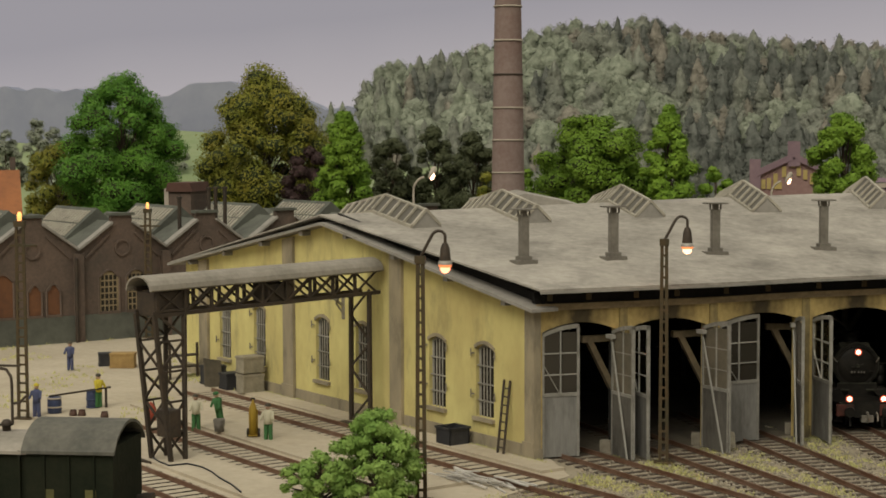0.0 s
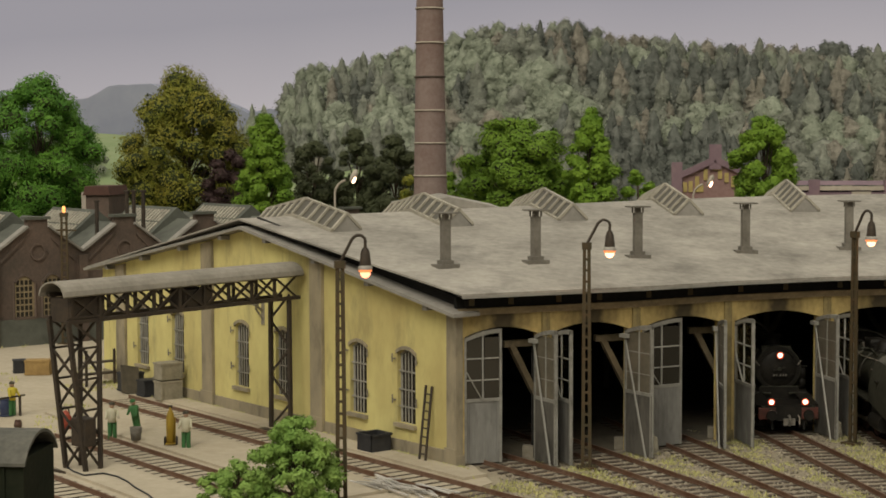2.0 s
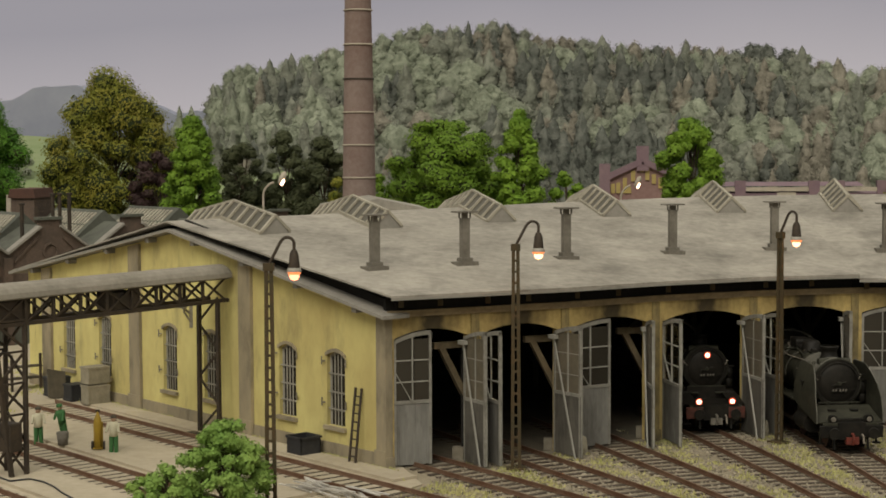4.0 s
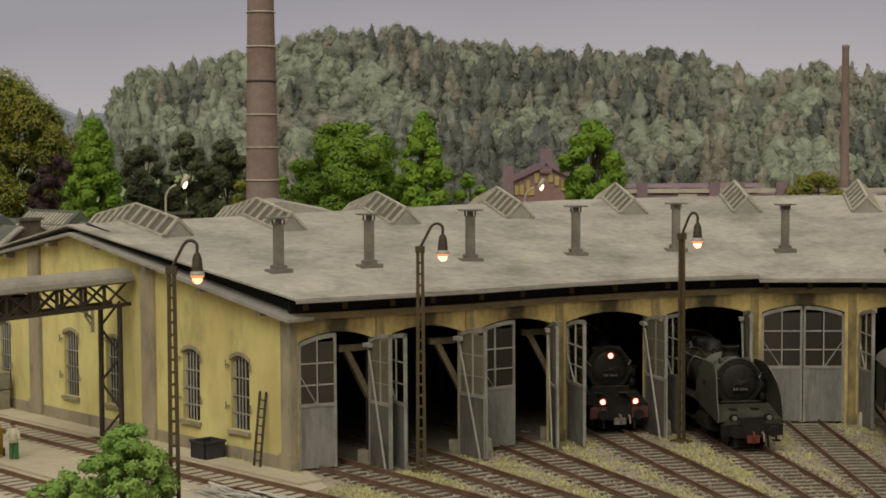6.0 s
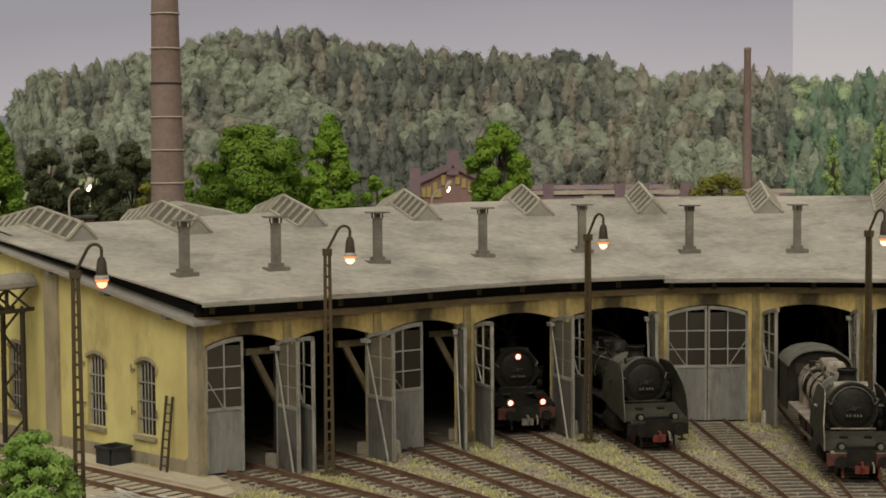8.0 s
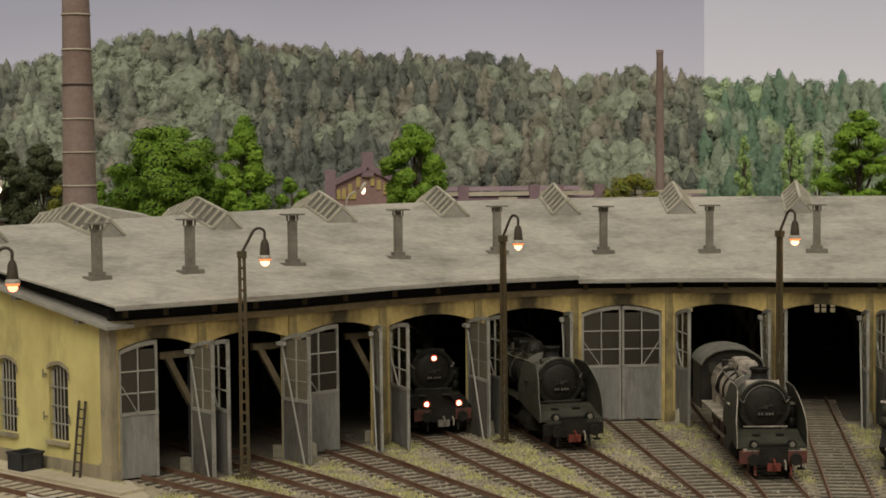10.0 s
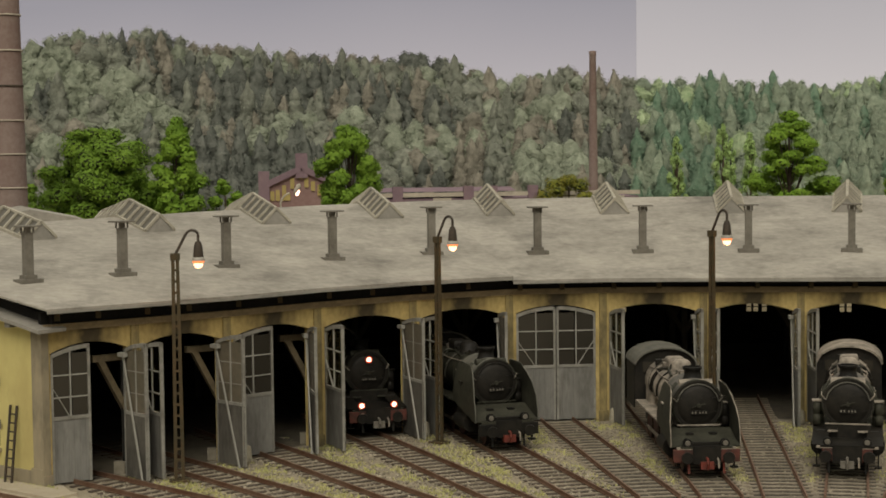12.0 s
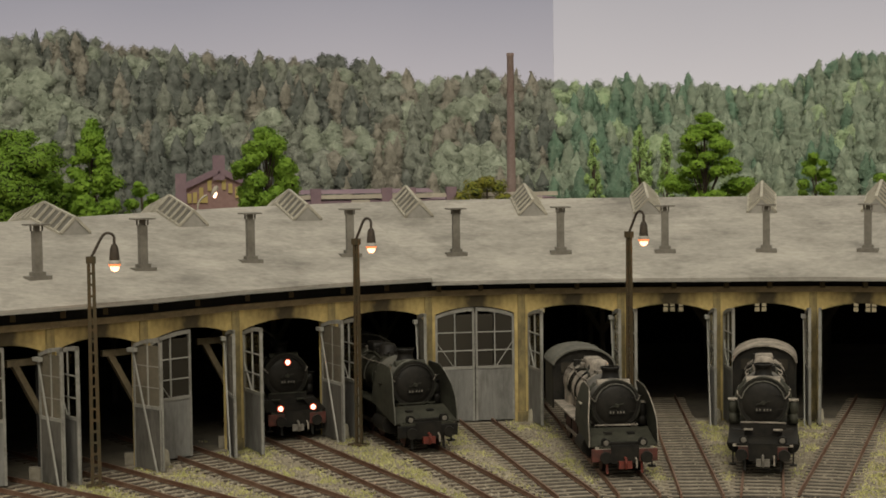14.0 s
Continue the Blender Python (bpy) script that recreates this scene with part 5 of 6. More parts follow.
    part("smokebox_ring", Geo().lathe([(BR + 0.06, 0.0), (BR + 0.1, 0.0), (BR + 0.1, 0.1), (BR + 0.06, 0.1)], n=32).moved(pose(-2.46, 0, BZ, 0, 90, 0)), LOCOSHEET, t)
    part("platform_rail", Geo().box(-0.62, -1.25, 1.36, -0.42, 1.25, 1.44), LOCOGREY if pale else LOCOSHEET, t)
    part("brake_hose", Geo().path([(-0.4, 0.45, 1.0), (-0.2, 0.47, 0.9), (-0.18, 0.47, 0.6)], 0.045, 6), LOCOGREY, t)
    part("pipe_cluster", Geo().path([(-8.6, 0.7, BZ + 0.75), (-7.0, 0.45, BZ + 1.0), (-5.4, 0.6, BZ + 0.85)], 0.06, 6).path([(-8.6, -0.7, BZ + 0.75), (-7.0, -0.45, BZ + 1.0), (-5.4, -0.6, BZ + 0.85)], 0.06, 6), LOCOSHEET, t)
    if lit:
        lm = part("headlamp", Geo().tube((-2.35, 0, 3.62), (-2.05, 0, 3.62), 0.16, 0.18, 14), LOCOBLACK, t)
        part("lens", Geo().tube((-2.05, 0, 3.62), (-2.02, 0, 3.62), 0.12, 0.1, 14), LAMPWHITE, lm, "lit headlamp lens")
        # The top lamp's red halo, likewise an added glowing ring.
        part("lens_halo", Geo().tube((-2.06, 0, 3.62), (-2.035, 0, 3.62), 0.17, 0.17, 14), LENSHALO, lm)
    # cab
    cab = Geo()
    for s in (-1, 1):
        cab.box(-12.8, min(s * 1.44, s * 1.5), 1.6, -10.5, max(s * 1.44, s * 1.5), 3.7)
    wallp = [(-1.48, 1.9), (1.48, 1.9), (1.48, 3.66), (1.1, 4.18), (0.5, 4.42), (-0.5, 4.42), (-1.1, 4.18), (-1.48, 3.66)]
    cab.prism(wallp, lambda y, z: (-10.5, y, z), lambda y, z: (-10.42, y, z))
    cab_ob = part("cab", cab, LOCOBLACK, t, "black cab", bevel=0.02)
    rf = [(1.56 * math.cos(radians(an)), 3.62 + 0.88 * math.sin(radians(an))) for an in range(4, 177, 12)]
    rf = rf + [(y * 0.95, z - 0.07) for y, z in reversed(rf)]
    part("cab_roof", Geo().prism(rf, lambda y, z: (-13.1, y, z), lambda y, z: (-10.2, y, z)), LOCOROOF if deflector else LOCOGREY, cab_ob, "dusty grey arched cab roof")
    for s in (-1, 1):
        part("cab_window", Geo().box(-10.41, s * 0.85 - 0.25, 3.3, -10.38, s * 0.85 + 0.25, 3.8), GLASS, cab_ob)
    return t


locomotive(3, 0.5, "black steam locomotive with three lit headlamps inside the gate", False, True, False, 0.45, 0.92, -6.0)
locomotive(4, 7.1, "grimy black steam locomotive with large smoke deflectors", True, False, False, 0.05, 0.93, 1.0)
locomotive(6, 14.5, "dusty black steam locomotive with smoke deflectors and red beam", True, False, True, 0.05, 0.9, 1.5)
locomotive(8, 14.2, "dusty black steam locomotive seen head-on before its gate", False, False, True, 0.0, 0.91)


# ---- trees ----
def leaves(geo, c, r, n, size, squash=0.85, heart=0.7):
    """Small leaf clusters on and under the skin of an uneven lobe."""
    ph = rng.uniform(0, 50)
    for i in range(n):
        d = Vector((rng.gauss(0, 1), rng.gauss(0, 1), rng.gauss(0.15, 1)))
        d.normalize()
        k = rng.uniform(heart, 1.0) * (1 + 0.42 * noise.noise(d * 1.9 + Vector((ph, 0, 0)))) + (rng.uniform(0, 0.2) if rng.random() < 0.15 else 0)
        p = Vector(c) + Vector((d.x * r, d.y * r, d.z * r * squash)) * k
        nrm = (d + Vector((rng.gauss(0, 0.3), rng.gauss(0, 0.3), rng.gauss(0, 0.3) + 0.15))).normalized()
        u = nrm.cross(Vector((rng.gauss(0, 1), rng.gauss(0, 1), rng.gauss(0, 1)))).normalized()
        w = nrm.cross(u)
        s = size * rng.uniform(0.6, 1.4)
        geo.add([p + u * s, p + w * s * 0.7, p - u * s, p - w * s * 0.7], [(0, 1, 2, 3)])


def tree(x, y, height, width, leaf, label, low=0.28, lobes=26, per=820, size=0.09, conic=0.0, base=0.0, name="tree", lobe=1.0, flat=0.8):
    t = thing(name, pose(x, y, base), label, "tree" if name == "tree" else "bush")
    wood = Geo()
    r = width * 0.56
    wood.tube((0, 0, 0), (0.1, 0, height * 0.45), 0.05 * width ** 0.7 + 0.1, 0.12, 10)
    wood.tube((0.1, 0, height * 0.45), (0, 0.1, height * 0.85), 0.12, 0.04, 8)
    crown = Geo()
    heart = Geo()
    for i in range(lobes):
        e = (i + 0.5) / lobes
        z = height * (low + (0.94 - low) * e) + rng.uniform(-0.1, 0.1) * r
        env = r * ((1 - e) ** 0.7 * conic + (1 - conic) * math.sqrt(max(0.06, 1 - (2 * e - 0.8) ** 2 / 1.5)))
        a = i * 2.4 + rng.uniform(-0.7, 0.7)
        lr = r * rng.uniform(0.20, 0.40) * (1 - 0.25 * e) * lobe
        q = max(0.0, env - lr * 0.7) * rng.uniform(0.55, 1.12)
        c = (math.cos(a) * q, math.sin(a) * q, z)
        leaves(crown, c, lr, int(per * (lr / (0.3 * r * lobe)) ** 2), size, flat)
        # Added core in each lobe, closing the view between the leaves.
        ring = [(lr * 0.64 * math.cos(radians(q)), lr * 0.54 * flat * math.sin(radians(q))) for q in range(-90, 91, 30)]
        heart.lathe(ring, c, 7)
        if i % 2 == 0:
            wood.tube((0.05, 0, z * 0.72), (c[0] * 0.8, c[1] * 0.8, z), 0.07, 0.025, 6)
    part("trunk", wood, BARK, t)
    part("crown", crown, leaf, t)
    # Trees get a dark core for the crown's shade, bushes plain leaf colour.
    part("inner_foliage", heart, LEAFSHADE if name == "tree" else leaf, t)["kind"] = "stuff"
    return t


# Dark green with the shade between leaf clumps put into the colour.
LEAFSHADE = mat("crown_shade_green", (0.032, 0.046, 0.012), (0.055, 0.066, 0.022), 0.95, grain=5, blotch=1.0, bump=0.3)
tree(-46.8, 125, 18.5, 8.9, LEAFDEEP, "broad deep green leafy tree behind the brick works", low=0.36, lobes=64, per=1900, size=0.08, lobe=1.1, conic=0.12)
tree(-53.5, 128, 13.0, 6.6, LEAFAUTUMN, "olive brown leafy tree beside the green tree", low=0.4, lobes=30)
tree(-36.5, 132, 18.9, 11.0, LEAFAUTUMN, "tall olive and rust coloured autumn tree", low=0.30, lobes=110, per=900, lobe=0.88, flat=0.95, conic=0.1)
tree(-31.6, 127, 12.6, 4.6, LEAFRED, "dark purplish leafed tree beside the autumn tree", low=0.2, lobes=34)
tree(-27.8, 122, 15.6, 4.8, LEAFGREEN, "slim fresh green tree", low=0.35, lobes=60, conic=0.5)
tree(-27.2, 138, 13.6, 6.4, LEAFDARK, "dark conifer behind the shed", low=0.3, lobes=48, conic=0.35, lobe=0.9)
tree(-23.8, 140, 14.6, 5.6, LEAFDARK, "dark conifer behind the shed", low=0.3, lobes=48, conic=0.45, lobe=0.9)
tree(-20.2, 138, 13.7, 6.2, LEAFDARK, "dark conifer behind the shed", low=0.3, lobes=48, conic=0.35, lobe=0.9)
tree(-16.5, 126, 11.4, 4.5, LEAFAUTUMN, "low olive tree beside the chimney", low=0.4, lobes=20)
tree(-8.4, 116, 15.0, 7.4, LEAFGREEN, "broad fresh green tree behind the shed roof", low=0.5, lobes=80, per=760, lobe=0.95, flat=0.66)
tree(-11.9, 118, 11.6, 4.6, LEAFGREEN, "low green tree beside the chimney", low=0.45, lobes=20)
tree(-5.9, 117, 11.6, 4.6, LEAFGREEN, "low green tree behind the shed roof", low=0.4, lobes=22)
tree(-3.0, 114, 15.7, 4.3, LEAFGREEN, "slim fresh green tree behind the shed roof", low=0.36, lobes=64, conic=0.45)
tree(0.3, 118, 11.4, 3.4, LEAFGREEN, "small green tree behind the shed roof", low=0.4, lobes=16)
tree(9.0, 116, 15.3, 4.5, LEAFGREEN, "round fresh green tree behind the shed roof", low=0.44, lobes=66, lobe=0.95)
tree(42.8, 120, 15.9, 8.6, LEAFGREEN, "broad light green conical tree behind the shed roof", low=0.36, lobes=70, conic=0.8, lobe=0.72, flat=0.5)
tree(58.4, 135, 12.7, 3.8, LEAFGREEN, "small light green tree in the distance", low=0.35, lobes=26)
tree(60.5, 124, 12.2, 3.6, LEAFGREEN, "light green tree in the distance", low=0.4, lobes=12)
tree(30.0, 140, 11.0, 6.6, LEAFAUTUMN, "low olive shrubbery before the distant works", low=0.4, lobes=26)
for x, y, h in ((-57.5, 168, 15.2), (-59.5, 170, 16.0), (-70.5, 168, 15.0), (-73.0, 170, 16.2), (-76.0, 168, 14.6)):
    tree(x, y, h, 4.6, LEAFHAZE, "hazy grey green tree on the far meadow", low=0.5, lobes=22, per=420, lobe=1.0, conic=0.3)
for x, y, h in ((45.6, 161, 14.6), (50.1, 160, 16.0), (51.6, 162, 14.2), (53.3, 161, 14.9)):
    tree(x, y, h, 2.4, LEAFPOPLAR, "slender pale green poplar before the hill", low=0.3, lobes=30, per=260, conic=0.55, lobe=0.9, flat=1.6)
tree(-11.4, 53.9, 3.5, 2.9, LEAFBUSH, "light green leafy bush at the yard's edge", low=0.04, lobes=80, per=380, size=0.05, name="bush", lobe=0.8)
tree(-13.2, 53.0, 2.1, 2.4, LEAFBUSH, "low light green bush at the yard's edge", low=0.06, lobes=36, per=300, size=0.05, name="bush", lobe=0.8)


# ---- far woods ----
def wood_tree(geo, x, y, z, h, w, broad, sprays=105):
    """A far tree: an uneven lumpy or tiered crown, with many fine sprays over it."""
    n, rows = 12, 10 if broad else 12
    ph = rng.uniform(0, 90)
    tiers = rng.uniform(3.5, 5.5)

    def crown(a, e):
        if broad:
            r, up = w / 2 * max(0.0, 1 - abs(2 * e - 0.9) ** 2.2 / 1.4) ** 0.6 * (1.12 - 0.35 * e), 0.06 + 0.94 * e
            if e > 0.97:
                r *= 0.35
        else:
            r, up = w / 2 * (1 - e) ** 0.7 * (1.2 - 0.42 * ((e * tiers) % 1.0)) + 0.03, 0.04 + 0.96 * e
        d = Vector((math.cos(a) * 1.5 + ph, math.sin(a) * 1.5, e * 4.0))
        r *= 0.9 * max(0.3, 1 + 0.75 * noise.noise(d) + 0.4 * noise.noise(d * 2.7))
        lift = 0.07 * h * noise.noise(d * 1.3 + Vector((0, 40, 0)))
        return Vector((x + math.cos(a) * r, y + math.sin(a) * r, z + h * up + lift))

    pts = [crown(2 * math.pi * (i + 0.5 * (j % 2)) / n, j / rows) for j in range(rows + 1) for i in range(n)]
    geo.add(pts, [(j * n + i, j * n + (i + 1) % n, (j + 1) * n + (i + 1) % n, (j + 1) * n + i) for j in range(rows) for i in range(n)], True)
    for i in range(sprays):
        a, e = rng.uniform(-3.5, 0.4), rng.random() ** 0.8 if broad else 1 - rng.random() ** 0.6
        p = crown(a, e)
        nrm = Vector((math.cos(a) + rng.gauss(0, 0.4), math.sin(a) + rng.gauss(0, 0.4), (2 * e - 1 if broad else 0.4) + rng.gauss(0.15, 0.4))).normalized()
        p = p + nrm * rng.uniform(-0.05, 0.38)
        u = nrm.cross(Vector((rng.gauss(0, 1), rng.gauss(0, 1), rng.gauss(0, 1)))).normalized()
        v = nrm.cross(u)
        s = rng.uniform(0.05, 0.15)
        geo.add([p - u * s, p + v * s * 0.7, p + u * s, p - v * s * 0.7], [(0, 1, 2, 3)])


def wood_mat(name, base, other):
    return mat(name, base, other, 0.95, grain=2.6, blotch=0.9, amount=0.8, bump=0.25, island=0.3, spec=0.05)


WOODS = {
    "a": [(wood_mat("woods_dark", (0.086, 0.097, 0.084), (0.165, 0.172, 0.150)), Geo(), "dark grey green conifers in the hill forest"),
          (wood_mat("woods_mid", (0.142, 0.156, 0.125), (0.265, 0.274, 0.224)), Geo(), "grey green mixed trees in the hill forest"),
          (wood_mat("woods_light", (0.165, 0.190, 0.138), (0.290, 0.312, 0.240)), Geo(), "pale green trees in the hill forest"),
          (wood_mat("woods_brown", (0.150, 0.142, 0.112), (0.270, 0.250, 0.205)), Geo(), "brownish autumn trees in the hill forest")],
    "b": [(wood_mat("woods_deep", (0.105, 0.180, 0.120), (0.190, 0.258, 0.185)), Geo(), "deep green conifers beside the backdrop seam"),
          (wood_mat("woods_green", (0.200, 0.255, 0.185), (0.345, 0.390, 0.290)), Geo(), "green mixed trees beside the backdrop seam"),
          (wood_mat("woods_fresh", (0.225, 0.305, 0.170), (0.370, 0.435, 0.270)), Geo(), "fresh green trees beside the backdrop seam")],
}
ROWS_OF_WOOD = 12
for j in range(ROWS_OF_WOOD):
    e = 1 - j / (ROWS_OF_WOOD - 1)
    d = D_NEAR + (D_FAR - D_NEAR) * e
    x = -0.212 * d
    while x < 0.54 * d:
        tx = x / d
        top = EYE + D_FAR * (hill_height(tx) - 0.0045)
        z = 6.0 + (top - 6.0) * e ** 0.9 - 1.4
        stand = 0.45 * float(np.interp(tx, (-0.2, -0.12, -0.05, 0.0, 0.06, 0.12, 0.2, 0.25), (0.7, 0.9, 0.5, -0.7, -0.5, 0.0, 0.1, -0.3)))
        tone = stand + 1.5 * noise.noise(Vector((x * 0.07, d * 0.13, 3.0))) + rng.uniform(-0.3, 0.3)
        crest = e > 0.85
        broad = rng.random() < 0.9 if crest and tx > -0.15 else tone > (0.55 if tx < -0.15 else 0.1)
        h = rng.uniform(3.4, 6.2) * (0.8 if broad else 1.05)
        if crest:
            h = rng.uniform(2.4, 3.6)
        kinds = WOODS["b" if tx > SEAM else "a"]
        pick = 0 if tone < -0.2 else 1 if tone < 0.28 else 2
        if pick == 0 and tx > SEAM + 0.05 and rng.random() < 0.7:
            pick = 1
        if pick < 2 and rng.random() < (0.45 if crest or tx > 0.12 else 0.15) and tx <= SEAM:
            pick = 3
        wood_tree(kinds[pick][1], x + rng.uniform(-0.4, 0.4), d + rng.uniform(-0.8, 0.8), z, h, h * (rng.uniform(0.6, 0.85) if broad else rng.uniform(0.42, 0.58)), broad, 400)
        x += rng.uniform(0.9, 1.9)
for i, (tx, h) in enumerate(((-0.222, 6.0), (-0.236, 6.5), (-0.243, 5.0))):
    for q in range(2):
        wood_tree(WOODS["a"][1 + i % 2][1], tx * 170 + q * 1.1, 170 + q, 10.0, h + rng.uniform(-1, 0.5), 2.6, False, 420)
for kinds in WOODS.values():
    for material, geo, label in kinds:
        solid("woods", geo, material, label, "woods", "stuff")

# ---- big chimney and distant works ----
t = thing("factory_chimney", pose(-13.43, 108, 0), "tall tapering brown brick chimney with pale iron bands", "chimney")
part("shaft", Geo().lathe([(1.24, 0), (1.10, 9.4), (0.86, 23), (0.80, 27)], n=32), BRICKRED, t)
for i, z in enumerate((10.6, 12.75, 14.9, 17.1, 19.35, 21.6)):
    r = 1.24 - 0.0152 * z + 0.02
    part("band", Geo().lathe([(r - 0.03, -0.05), (r + 0.03, -0.05), (r + 0.03, 0.05), (r - 0.03, 0.05)], (0, 0, z), 32), IRON if i == 3 else CREAM, t)
t = thing("factory_chimney", pose(34.5, 150, 0), "thin red brown brick chimney in the distance", "chimney")
part("shaft", Geo().lathe([(0.55, 0), (0.43, 9.0), (0.31, 21.4), (0.34, 21.5), (0.34, 21.8), (0.2, 21.8)], n=20), BRICKRED, t)

# Purple brick here and red brick below are lightened as by distance haze.
PURPLE = mat("purple_brown_brick", (0.17, 0.115, 0.14), (0.23, 0.16, 0.175), 0.9, grain=2, blotch=0.4, bump=0)
YELLOW = mat("yellow_brick_band", (0.42, 0.33, 0.12), (0.33, 0.26, 0.10), 0.9, grain=2, blotch=0.5, bump=0)
t = thing("distant_station", pose(6.75, 140, 0), "distant purple brick gabled hall with yellow bands", "building")
part("gable", Geo().prism([(-3.2, 0), (3.0, 0), (3.0, 9.9), (0.1, 11.3), (-3.2, 9.9)], lambda u, z: (u, 0, z), lambda u, z: (u, 8, z)), mat("hazy_red_brick", (0.21, 0.125, 0.115), (0.28, 0.185, 0.165), 0.9, bump=0), t)
for s in (-1, 1):
    part("gable_coping", Geo().bar((0.05, -0.1, 11.35), (s * 3.1, -0.1, 9.9), 0.5, 0.45, (0, 1, 0)), PURPLE, t)
part("turret", Geo().box(-0.45, -0.3, 10.5, 0.55, 0.5, 12.6), PURPLE, t)
part("turret", Geo().box(-3.6, -0.3, 0, -2.7, 0.6, 11.1), PURPLE, t)
for i, (u, z0, z1) in enumerate(((-2.95, 8.6, 10.2), (-2.0, 8.6, 9.5), (-1.45, 8.6, 9.9), (-0.75, 9.6, 10.5), (1.0, 9.4, 10.2), (1.55, 9.0, 9.9), (2.15, 8.8, 9.6), (2.65, 8.6, 9.4), (-2.45, 8.6, 9.4), (0.45, 9.7, 10.6), (-1.1, 8.6, 9.2), (0.0, 10.4, 11.4))):
    part("yellow_band", Geo().box(u - 0.17, -0.12, z0, u + 0.17, 0.0, z1), YELLOW, t)
t = thing("distant_sheds", pose(24, 141, 0), "long low distant sheds with cream cornice and dark roof", "building")
part("wall", Geo().box(-10.6, 0, 0, 12.5, 6, 8.55), PURPLE, t)
part("cornice", Geo().box(-10.6, -0.15, 8.7, 12.6, 0.0, 9.05), CREAM, t)
for u in (-8.9, -2.7, -0.6, 3.0):
    part("turret", Geo().box(u - 0.45, -0.3, 8, u + 0.45, 0.3, 9.6), PURPLE, t)
for u in (-5, 4.4, 6.5, 8.6, 10.4):
    part("panel", Geo().box(u - 0.8, -0.1, 7.6, u + 0.8, -0.02, 8.6), CREAM, t)
part("roof", Geo().prism([(0, 9.15), (3, 9.45), (6, 9.15)], lambda y, z: (-10.8, y, z), lambda y, z: (1.5, y, z)), PURPLE, t)

# small houses behind the brick works
t = thing("cottage", pose(-57.2, 118, 0, 0, 0, 27), "small distant house with orange tiled roof", "house")
part("wall", Geo().box(-4, -3, 0, 4, 3, 7.4), CREAM, t)
ROOFTILE = mat("orange_tiles", (0.33, 0.13, 0.05), (0.22, 0.09, 0.04), 0.85)
part("roof", Geo().prism([(-3.4, 7.3), (3.4, 7.3), (0.3, 10.6), (-0.3, 10.6)], lambda y, z: (-4.4, y, z), lambda y, z: (4.4, y, z)), ROOFTILE, t)
for u in (2.2, 3.9):
    part("chimney", Geo().box(u - 0.2, -0.3, 9.6, u + 0.2, 0.3, 11.6), BRICK, t)
part("window", Geo().box(1.6, -3.06, 4.6, 2.8, -3.0, 6.2), GLASS, t)
t = thing("brick_outbuilding", pose(-38.3, 116, 0), "small red brown brick building beside the meadow", "building")
part("wall", Geo().box(-0.85, -2, 0, 0.85, 2, 9.1), BRICK, t)
part("roof", Geo().prism([(-1.0, 9.1), (1.0, 9.1), (0.85, 9.75), (-0.85, 9.75)], lambda x, z: (x, -2.2, z), lambda x, z: (x, 2.2, z)), mat("dark_red_tiles", (0.11, 0.055, 0.04), (0.075, 0.04, 0.03), 0.9), t)
part("chimney", Geo().box(-1.45, -1.2, 0, -0.88, -0.4, 9.3), CREAM, t)

# ---- brick works with gabled bays ----
F0, FD = Vector((-43.32, 94.07)), Vector((0.711, 0.703))
FN = Vector((0.703, -0.711))


def works(s, o, z):
    """s along the front, o out of it."""
    q = F0 + FD * s + FN * o
    return Vector((q.x, q.y, z))


